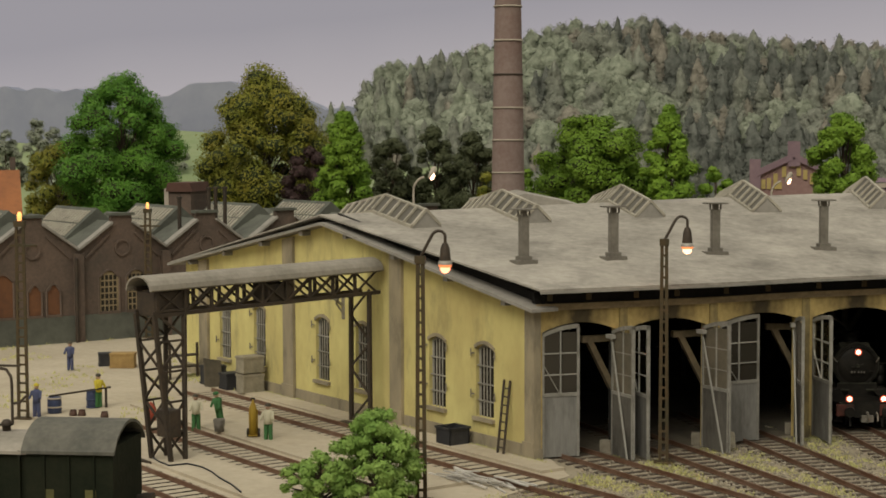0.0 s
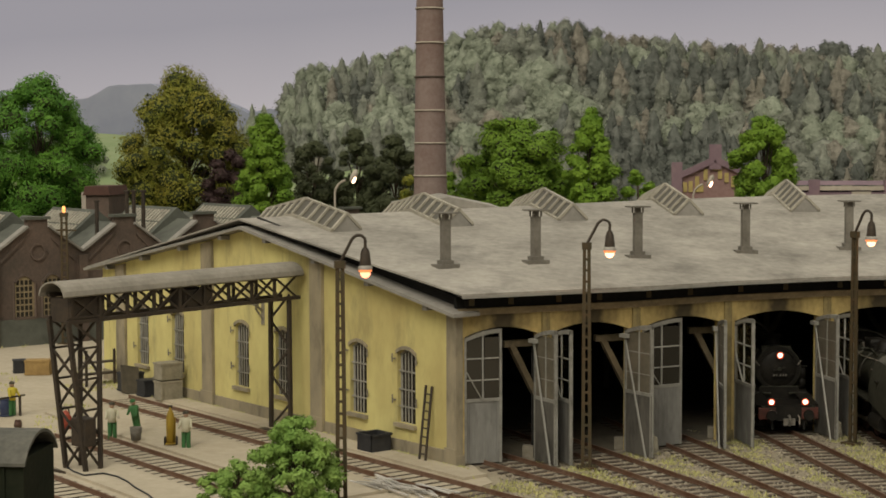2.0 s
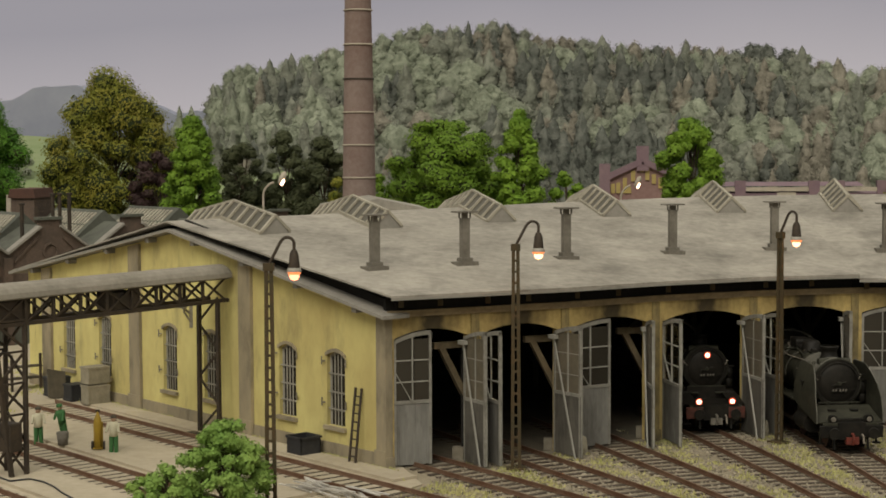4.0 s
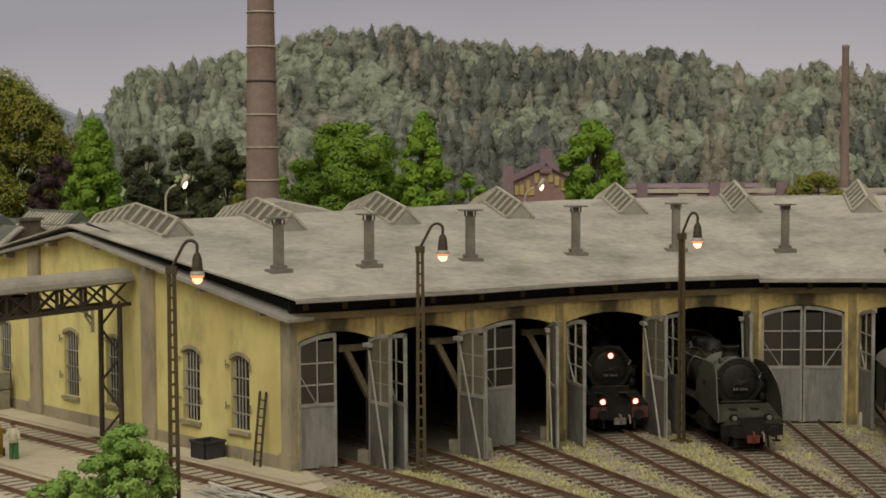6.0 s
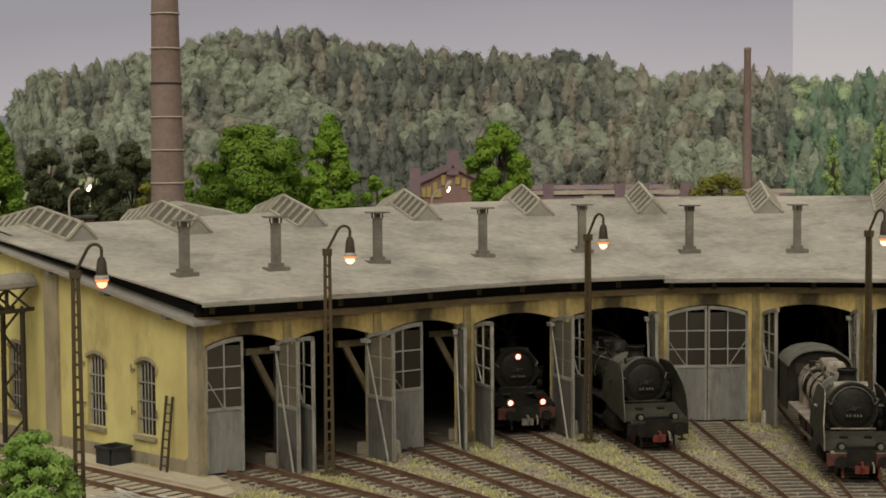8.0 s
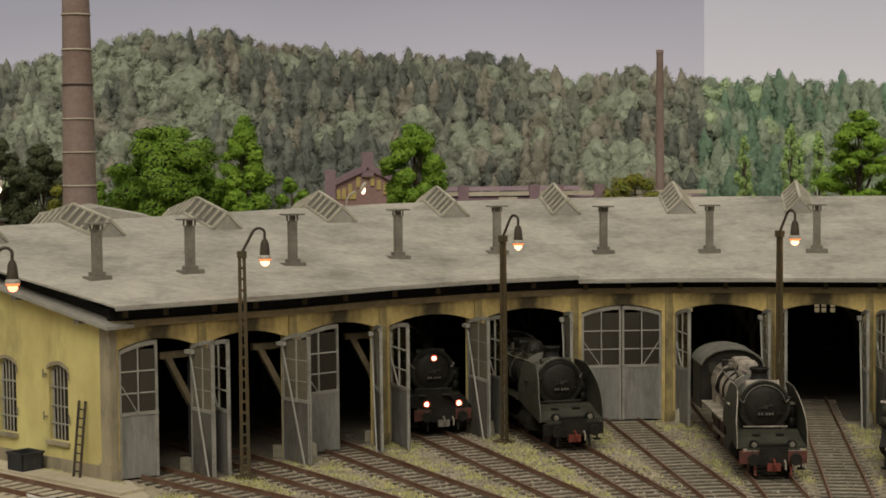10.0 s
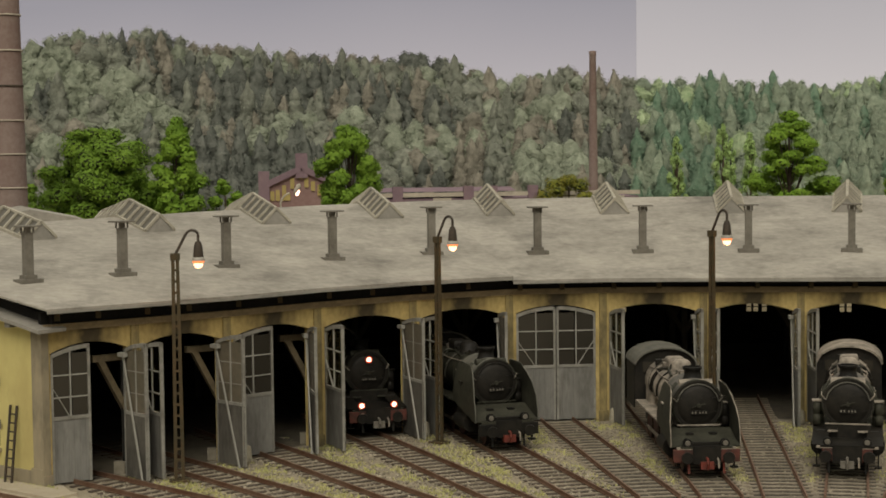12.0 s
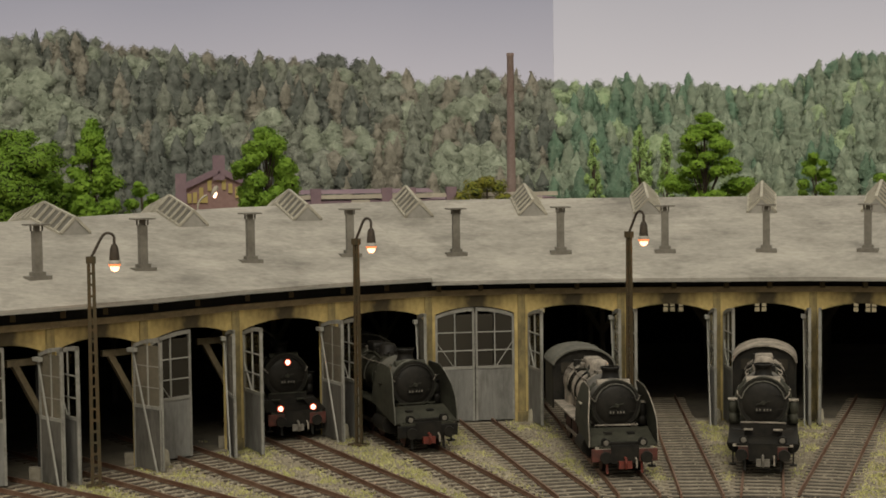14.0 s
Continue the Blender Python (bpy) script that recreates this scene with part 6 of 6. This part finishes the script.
t = thing("brick_works", Matrix.Translation((0, 0, 0)), "old brown brick works with gabled bays and roof lanterns", "factory")
BAY = 6.05
for i in range(-2, 6):
    pk = 2.15 + BAY * i
    a, b = pk - BAY / 2, pk + BAY / 2
    zv, zp = 5.85, 7.6
    wall = Geo().prism([(a, 0), (b, 0), (b, zv), (pk + 0.7, zp - 0.1), (pk + 0.7, zp + 0.45), (pk - 0.7, zp + 0.45), (pk - 0.7, zp - 0.1), (a, zv)], lambda s, z: works(s, -0.4, z), lambda s, z: works(s, 0, z))
    bay = part("bay_front", wall, BRICK, t, "brown brick gable front")
    for s in (-1, 1):
        cop = Geo().bar(works(pk + s * 0.7, -0.1, zp - 0.02), works(pk + s * BAY / 2, -0.1, zv + 0.08), 0.7, 0.14)
        part("coping", cop, VERGE, bay)
        part("corbel", Geo().bar(works(pk + s * 0.9, 0.05, zp - 0.75), works(pk + s * (BAY / 2 - 0.5), 0.05, zv - 0.5), 0.1, 0.14, (0, 0, 1)), BRICK, bay)
    part("cap_block", Geo().prism([(pk - 0.85, zp + 0.4), (pk + 0.85, zp + 0.4), (pk + 0.85, zp + 0.58), (pk - 0.85, zp + 0.58)], lambda s, z: works(s, -0.55, z), lambda s, z: works(s, 0.15, z)), PLINTH, bay)
    part("plinth", Geo().prism([(a, 0), (b, 0), (b, 1.75), (a, 1.75)], lambda s, z: works(s, 0.003, z), lambda s, z: works(s, 0.14, z)), PLINTH, bay, "grey green rendered plinth")
    part("buttress", Geo().prism([(a - 0.3, 0), (a + 0.3, 0), (a + 0.3, zv - 0.2), (a - 0.3, zv - 0.2)], lambda s, z: works(s, 0.003, z), lambda s, z: works(s, 0.28, z)), BRICK, bay)
    ring = Geo()
    for n in range(12):
        q0, q1 = 2 * math.pi * n / 12, 2 * math.pi * (n + 1) / 12
        ring.bar(works(pk + 0.5 * math.cos(q0), 0.05, 5.95 + 0.5 * math.sin(q0)), works(pk + 0.5 * math.cos(q1), 0.05, 5.95 + 0.5 * math.sin(q1)), 0.12)
    part("medallion", ring, BRICK, bay)
    big = i != 0
    for u, w, zt in (((-0.95, 1.3, 4.45), (0.95, 1.3, 4.45)) if big else ((-1.95, 1.3, 4.5), (0.12, 0.8, 3.75), (1.35, 0.8, 3.75))):
        ln = [(pk + u + q, z) for q, z in arch_line(w, zt - 0.45, zt, 6)]
        pane = Geo().prism([(pk + u - w / 2, 1.8), (pk + u + w / 2, 1.8)] + ln[::-1], lambda s, z: works(s, 0.003, z), lambda s, z: works(s, 0.03, z))
        win = part("window", pane, TIMBER if big else ORANGEDOOR, bay, "pale latticed arched window" if big else "orange brown arched door")
        if big:
            for c in range(4):
                for r in range(6):
                    x0, z0 = pk + u - w / 2 + 0.1 + c * (w - 0.16) / 4, 1.9 + r * 0.4
                    part("pane", Geo().prism([(x0, z0), (x0 + 0.2, z0), (x0 + 0.2, z0 + 0.3), (x0, z0 + 0.3)], lambda s, z: works(s, 0.033, z), lambda s, z: works(s, 0.04, z)), GLASS, win)
        fr = Geo()
        for p, q in zip(ln, ln[1:]):
            fr.bar(works(p[0], 0.05, p[1] + 0.08), works(q[0], 0.05, q[1] + 0.08), 0.14)
        for e in (-1, 1):
            fr.bar(works(pk + u + e * (w / 2 + 0.07), 0.05, 1.8), works(pk + u + e * (w / 2 + 0.07), 0.05, zt - 0.4), 0.12)
        fr.bar(works(pk + u - w / 2 - 0.1, 0.08, 1.8), works(pk + u + w / 2 + 0.1, 0.08, 1.8), 0.16)
        part("arch_frame", fr, BRICK, win)
    rf = Geo()
    for e in (-1, 1):
        rf.add([works(pk, -0.3, zp), works(pk + e * BAY / 2, -0.3, zv), works(pk + e * BAY / 2, -16, zv), works(pk, -16, zp)], [(0, 1, 2, 3)])
    part("bay_roof", rf, PLINTH, bay, "dark grey felt bay roof")
    # lantern along the ridge
    z0, z1, hw, y0, y1 = zp - 1.25, zp + 0.75, 2.4, -3.8, -10.8
    lan = Geo()
    for e in (-1, 1):
        lan.add([works(pk, y0, z1), works(pk + e * hw, y0, z0), works(pk + e * hw, y1, z0), works(pk, y1, z1)], [(0, 1, 2, 3)])
    for y in (y0, y1):
        lan.add([works(pk - hw, y, z0), works(pk + hw, y, z0), works(pk, y, z1)], [(0, 1, 2)])
    lantern = part("lantern", lan, PLINTH, bay, "grey gabled roof lantern")
    gb = Geo()
    e = -1
    for n in range(13):
        y = y0 - 0.6 + (y1 - y0 + 1.2) * n / 12
        for f0, f1 in ((0.12, 0.5), (0.54, 0.9)):
            pa, pb = works(pk + e * hw * f0, y, z1 + (z0 - z1) * f0 + 0.05), works(pk + e * hw * f1, y, z1 + (z0 - z1) * f1 + 0.05)
            gb.bar(pa, pb, 0.2, 0.08)
    part("glazing", gb, SKYFRAME, lantern)["kind"] = "stuff"
for s, z in ((12.9, 9.0), (15.1, 9.6), (15.6, 9.6), (16.3, 9.6)):
    part("flue", Geo().tube(works(s, -1.2, 5.5), works(s, -1.2, z), 0.13, 0.13, 10).tube(works(s, -1.2, z - 0.05), works(s, -1.2, z + 0.08), 0.2, 0.2, 10), IRON, t, "thin dark iron flue")
part("rainwater_pipe", Geo().tube(works(4.9, 0.4, 0), works(4.9, 0.4, 5.4), 0.12, 0.12, 8), IRON, t)

# ---- goods wagon ----
wag = thing("goods_wagon", pose(-18.25, 49.6, 0.12, 0, 0, 2), "dark green goods wagon with dusty arched roof", "wagon")


def wagon_roof(x0, x1, y0, y1, zs, rise):
    n = 10
    top = [(y0 + (y1 - y0) * i / n, zs + rise * math.sin(math.pi * i / n) ** 0.65) for i in range(n + 1)]
    ring = top + [(y, z - 0.1) for y, z in reversed(top)]
    return Geo().prism(ring, lambda y, z: (x0, y, z), lambda y, z: (x1, y, z))


part("body", Geo().box(-12, -2.7, 1.0, -2.8, 0, 3.05), WAGONGREEN, wag, "dark green boarded wagon body")
part("cabin", Geo().box(-2.8, -2.78, 1.0, 0, 0.06, 3.12), WAGONGREEN, wag, "dark green raised end cabin")
part("roof", wagon_roof(-12.1, -2.75, -2.85, 0.15, 2.98, 0.36), WAGONROOF, wag, "dusty beige arched roof")
part("cabin_roof", wagon_roof(-2.9, 0.1, -2.92, 0.2, 3.02, 0.78), LOCOROOF, wag, "dusty grey raised roof")
for i in range(15):
    x = -11.8 + 0.8 * i
    part("board_batten", Geo().box(x - 0.03, -2.84, 1.0, x + 0.03, -2.7, 3.0), WAGONGREEN, wag)
for x in (-9.5, -6.4, -4.0):
    part("roof_vent", Geo().lathe([(0.14, 0), (0.14, 0.2), (0.24, 0.22), (0.1, 0.4), (0.0, 0.42)], (x, -1.3, 3.3), 10), IRON, wag)
part("underframe", Geo().box(-11.9, -2.4, 0.75, -0.1, -0.3, 1.0), IRON, wag)
for x in (-9.8, -7.6, -4.0, -1.8):
    for y in (-2.05, -0.6):
        part("wheel", Geo().tube((x, y - 0.07, 0.62), (x, y + 0.07, 0.62), 0.5, 0.5, 18), IRON, wag)
for y in (-2.2, -0.45):
    part("buffer", Geo().tube((0.0, y, 1.05), (0.55, y, 1.05), 0.14, 0.22, 12), IRON, wag)
for x, w in ((-2.2, 0.3), (-0.9, 0.35)):
    part("stencil_mark", Geo().box(x, -2.8, 1.35, x + w, -2.785, 1.8), mat("faded_stencil", (0.13, 0.12, 0.04), (0.05, 0.05, 0.02), 0.8, bump=0), wag, "worn yellow stencil mark")

# ---- yard clutter ----
BLACKBIN = mat("black_bin", (0.022, 0.023, 0.026), (0.04, 0.04, 0.042), 0.6, bump=0)
bin_ob = thing("ash_bin", pose(*on_gable(4.78, 0.85, 0.06), 0, 0, 44) @ Matrix.Scale(0.8, 4), "open black box bin by the gable wall", "bin")
g = Geo()
for x0, y0, x1, y1 in ((-0.62, -0.62, 0.62, -0.54), (-0.62, 0.54, 0.62, 0.62), (-0.62, -0.62, -0.54, 0.62), (0.54, -0.62, 0.62, 0.62)):
    g.box(x0, y0, 0, x1, y1, 1.0)
g.box(-0.6, -0.6, 0, 0.6, 0.6, 0.3)
part("box", g, BLACKBIN, bin_ob)
part("rim", Geo().box(-0.68, -0.68, 0.9, 0.68, -0.6, 1.02).box(-0.68, 0.6, 0.9, 0.68, 0.68, 1.02).box(-0.68, -0.68, 0.9, -0.6, 0.68, 1.02).box(0.6, -0.68, 0.9, 0.68, 0.68, 1.02), BLACKBIN, bin_ob)

lad = thing("ladder", pose(0, 0, 0), "dark wooden ladder leaning on the gable wall", "ladder")
for o in (-0.2, 0.2):
    part("stile", Geo().bar(on_gable(1.8 + o, 0.62, 0.05), on_gable(2.02 + o, 0.1, 3.05), 0.075), IRON, lad)
for i in range(1, 9):
    e = i / 9
    part("rung", Geo().bar(on_gable(1.8 + 0.22 * e - 0.2, 0.62 - 0.52 * e, 0.05 + 3.0 * e), on_gable(1.8 + 0.22 * e + 0.2, 0.62 - 0.52 * e, 0.05 + 3.0 * e), 0.05), IRON, lad)


def crate(x, y, z, sx, sy, sz, rz, material, label):
    t = thing("crate", pose(x, y, z, 0, 0, rz), label, "crate")
    part("box", Geo().box(-sx / 2, -sy / 2, 0, sx / 2, sy / 2, sz), material, t, bevel=0.03)
    for e in (0.08, 0.92):
        part("slat", Geo().box(-sx / 2 - 0.03, -sy / 2 - 0.03, sz * e - 0.05, sx / 2 + 0.03, sy / 2 + 0.03, sz * e + 0.05), material, t)
    for e in (-1, 1):
        part("batten", Geo().box(e * (sx / 2 - 0.06) - 0.05, -sy / 2 - 0.035, sz * 0.08, e * (sx / 2 - 0.06) + 0.05, -sy / 2, sz * 0.92), material, t)
    return t


PALEWOOD = mat("weathered_crate_wood", (0.30, 0.27, 0.20), (0.19, 0.17, 0.12), 0.85, grain=6, blotch=1.2)
TAN = mat("tan_wood", (0.36, 0.24, 0.09), (0.25, 0.16, 0.06), 0.85, grain=6, blotch=1.2)
q = on_gable(22.4, 0.95, 0.12)
crate(*q, 1.15, 0.85, 0.95, 40, PALEWOOD, "weathered grey wooden crate by the gable wall")
crate(q[0], q[1], q[2] + 1.0, 1.15, 0.85, 0.85, 43, PALEWOOD, "weathered grey wooden crate stacked on another")
q = on_gable(24.3, 1.0, 0.06)
crate(*q, 1.0, 0.8, 0.85, 44, BLACKBIN, "dark blue grey metal box by the gable wall")
q = on_gable(26.4, 1.0, 0.06)
crate(*q, 1.1, 0.8, 1.0, 44, BLACKBIN, "dark metal box by the gable wall")
brd = thing("leaning_board", pose(*on_gable(25.4, 1.5, 0.06), 0, 0, 44), "brown board leaning on metal boxes", "board")
part("board", Geo().box(-0.5, -0.04, 0, 0.5, 0.04, 1.5).moved(pose(0, 0, 0, -25, 12, 0)), DARKWOOD, brd)
crate(-32.6, 86.6, 0.05, 1.35, 0.8, 0.85, 10, TAN, "long tan wooden crate in the paved yard")
crate(-33.9, 87.2, 0.05, 0.7, 0.7, 0.75, 25, BLACKBIN, "dark metal box beside the tan crate")

BLUE = mat("dark_blue_paint", (0.03, 0.045, 0.11), (0.05, 0.06, 0.10), 0.6, bump=0)


def barrel(x, y, label, band):
    t = thing("barrel", pose(x, y, 0.05) @ Matrix.Scale(0.9, 4), label, "barrel", "yard barrels")
    part("drum", Geo().lathe([(0.0, 0.0), (0.34, 0.0), (0.36, 0.3), (0.36, 0.65), (0.34, 0.95), (0.0, 0.95)], n=18), BLUE, t)
    for z in (0.05, 0.45, 0.9):
        part("hoop", Geo().lathe([(0.34, -0.04), (0.385, -0.04), (0.385, 0.04), (0.34, 0.04)], (0, 0, z), 18), band, t)


barrel(-30.0, 70.6, "dark blue drum with a pale band", CREAM)
barrel(-29.05, 73.0, "dark blue drum beside a yard worker", BLUE)
pipe = thing("iron_rod", pose(0, 0, 0), "long dark iron rod resting on two drums", "rod")
part("rod", Geo().bar((-30.2, 70.5, 0.95), (-28.3, 73.3, 1.0), 0.08), IRON, pipe)
part("prop", Geo().bar((-28.45, 73.1, 0.05), (-28.45, 73.1, 0.96), 0.1), IRON, pipe)

POT = mat("brown_pot_glaze", (0.09, 0.045, 0.03), (0.05, 0.03, 0.022), 0.6, bump=0)
for x, y in ((-28.85, 70.0), (-28.45, 70.05), (-27.25, 69.75)):
    t = thing("pot", pose(x, y, 0.05), "small dark brown pot standing on the paving", "pot", "small pots")
    part("jar", Geo().lathe([(0.0, 0.0), (0.13, 0.0), (0.19, 0.14), (0.16, 0.3), (0.12, 0.34), (0.1, 0.3), (0.0, 0.28)], n=14), POT, t)
    part("rim", Geo().lathe([(0.12, 0.33), (0.15, 0.33), (0.15, 0.38), (0.12, 0.38)], n=14), POT, t)

REDCAN = mat("red_can_paint", (0.32, 0.06, 0.03), (0.2, 0.04, 0.03), 0.6, bump=0)
t = thing("oil_can", pose(-25.1, 69.9, 0.05) @ Matrix.Scale(0.75, 4), "red oil can beside the gantry tower", "oil can")
part("can", Geo().lathe([(0.0, 0.0), (0.32, 0.0), (0.34, 0.7), (0.2, 1.0), (0.08, 1.1), (0.0, 1.15)], n=14), REDCAN, t)
part("handle", Geo().path([(-0.25, 0, 0.9), (-0.15, 0, 1.3), (0.15, 0, 1.3), (0.25, 0, 0.9)], 0.04, 6), IRON, t)
t = thing("bucket", pose(-20.95, 66.9, 0.16), "small grey metal bucket on the paving", "bucket")
part("pail", Geo().lathe([(0.0, 0.0), (0.2, 0.0), (0.27, 0.55), (0.24, 0.55), (0.18, 0.05)], n=14), VENT, t)

GASYELLOW = mat("yellow_paint", (0.42, 0.28, 0.03), (0.3, 0.2, 0.03), 0.6, bump=0)
t = thing("gas_trolley", pose(-19.15, 65.9, 0.16, 0, 0, 10) @ Matrix.Scale(0.88, 4), "yellow gas cylinder on a small two wheeled trolley", "trolley")
part("cylinder", Geo().lathe([(0.0, 0.1), (0.17, 0.12), (0.17, 1.45), (0.1, 1.62), (0.06, 1.68), (0.06, 1.82), (0.0, 1.84)], (0, 0, 0), 14), GASYELLOW, t)
for x in (-0.27, 0.27):
    part("wheel", Geo().tube((x - 0.04, 0.1, 0.2), (x + 0.04, 0.1, 0.2), 0.2, 0.2, 14), IRON, t)
part("frame", Geo().box(-0.22, 0.17, 0.06, 0.22, 0.21, 1.3).box(-0.22, -0.2, 0.06, 0.22, 0.21, 0.11), GASYELLOW, t)
part("valve", Geo().box(-0.1, -0.05, 1.78, 0.1, 0.05, 1.9), IRON, t)

SCRAP = mat("pale_scrap_metal", (0.62, 0.60, 0.56), (0.3, 0.28, 0.25), 0.5, 0.1, bump=0)
for cx, cy, n in ((-8.9, 58.6, 16), (-7.7, 58.1, 12), (-12.4, 60.6, 8)):
    g = Geo()
    for i in range(n):
        a, l = rng.uniform(0.2, 1.2), rng.uniform(0.4, 1.0)
        x, y, z = cx + rng.uniform(-0.9, 0.9), cy + rng.uniform(-0.5, 0.5), 0.1 + rng.uniform(0, 0.25)
        g.bar((x - l * math.cos(a), y + l * math.sin(a), z), (x + l * math.cos(a), y - l * math.sin(a), max(0.08, z + rng.uniform(-0.1, 0.1))), rng.uniform(0.05, 0.10), 0.05)
    solid("scrap_heap", g, SCRAP, "heap of pale scrap metal bars on the paving", "scrap heap", "stuff")

# hose from the gantry foot
pts = [Vector(p) for p in ((-22.1, 61.2, 0.2), (-21.3, 60.0, 0.2), (-20.6, 59.25, 0.2), (-20.0, 59.7, 0.2), (-19.3, 59.2, 0.2), (-18.6, 58.3, 0.2), (-18.0, 57.3, 0.2), (-17.2, 56.2, 0.2), (-16.5, 55.0, 0.2))]
h = thing("hose", pose(0, 0, 0), "thin black hose lying across the paving", "hose")
part("tube", Geo().path(pts, 0.032, 6), BLACKBIN, h)
t = thing("stand_pipe", pose(-31.05, 68.2, 0.05), "dark iron stand pipe with a bent spout", "stand pipe")
part("pipe", Geo().path([(0.05, 0, 0), (0.05, 0, 1.7), (0.02, 0, 2.1), (-0.2, 0, 2.45), (-0.6, 0, 2.5)], 0.07, 8), IRON, t)
part("cross_bar", Geo().bar((-0.6, 0, 2.62), (0.45, 0, 2.62), 0.1), IRON, t)
part("lower_spout", Geo().path([(0.05, 0, 0.9), (0.4, 0, 0.95), (0.75, 0, 1.3)], 0.06, 8), IRON, t)
bench = thing("platform_rack", pose(*on_gable(29.3, 1.4, 0.05), 0, 0, 44), "small dark iron rack by the gable wall", "rack")
for x in (-0.8, 0.8):
    part("leg", Geo().box(x - 0.06, -0.3, 0, x + 0.06, -0.2, 1.9), IRON, bench)
for z in (0.6, 1.2):
    part("shelf", Geo().box(-0.9, -0.3, z, 0.9, 0.3, z + 0.07), IRON, bench)


# ---- painted model figures: plain shapes ----
def figurine(x, y, rz, legs, torso, cap, label, bend=0.0, arm=40):
    cols = [legs, torso, mat("figure_skin", (0.45, 0.30, 0.2), (0.35, 0.22, 0.15), 0.6, bump=0), cap]
    lists = [Geo(), Geo(), Geo(), Geo()]
    for s in (-1, 1):
        lists[0].tube((s * 0.12, 0, 0), (s * 0.1, 0, 0.85), 0.1, 0.12, 8)
        lists[1].tube((s * 0.22, 0, 1.42), (s * 0.3, -0.35 * math.sin(radians(arm)), 1.42 - 0.5 * math.cos(radians(arm))), 0.075, 0.06, 8)
    lists[1].lathe([(0.0, 0.8), (0.2, 0.82), (0.19, 1.05), (0.25, 1.4), (0.12, 1.5), (0.0, 1.52)], n=12)
    lists[2].lathe([(0.0, 1.5), (0.1, 1.53), (0.13, 1.65), (0.0, 1.78)], n=10)
    lists[3].lathe([(0.15, 1.68), (0.14, 1.78), (0.0, 1.84)], n=10)
    me = bpy.data.meshes.new("figurine")
    v, f, mi = [], [], []
    for i, gq in enumerate(lists):
        k = len(v)
        v += gq.v
        f += [tuple(k + j for j in q) for q in gq.f]
        mi += [i] * len(gq.f)
    me.from_pydata(v, [], f)
    for c in cols:
        me.materials.append(c)
    me.polygons.foreach_set("material_index", mi)
    me.polygons.foreach_set("use_smooth", [True] * len(f))
    ob = new("figurine", me)
    ob.matrix_basis = place(pose(x, y, 0.1, bend, 0, rz)) @ Matrix.Scale(0.88, 4)
    return tagged(ob, label, "figurine", "yard figurines")


CGREEN = mat("green_cloth_paint", (0.05, 0.16, 0.05), (0.04, 0.11, 0.04), 0.8, bump=0)
CWHITE = mat("white_cloth_paint", (0.55, 0.52, 0.38), (0.4, 0.38, 0.28), 0.8, bump=0)
CYELLOW = mat("yellow_cloth_paint", (0.55, 0.45, 0.04), (0.4, 0.33, 0.04), 0.8, bump=0)
CBLUE = mat("blue_cloth_paint", (0.07, 0.08, 0.16), (0.05, 0.06, 0.1), 0.8, bump=0)
figurine(-22.15, 67.4, 20, CGREEN, CWHITE, DARKWOOD, "small painted model figurine in white and green")
figurine(-21.4, 68.7, -30, CGREEN, CGREEN, CGREEN, "small painted model figurine in green bending over", bend=12)
figurine(-18.35, 65.4, 0, CGREEN, CWHITE, DARKWOOD, "small painted model figurine in pale shirt and green overalls")
figurine(-28.75, 72.9, 60, CGREEN, CYELLOW, DARKWOOD, "small painted model figurine in yellow and green by the drums")
figurine(-35.0, 84.8, 0, CBLUE, CBLUE, DARKWOOD, "small painted model figurine in blue with a bag")
figurine(-30.4, 69.5, 0, CBLUE, CBLUE, CYELLOW, "small painted model figurine in blue with a yellow cap")
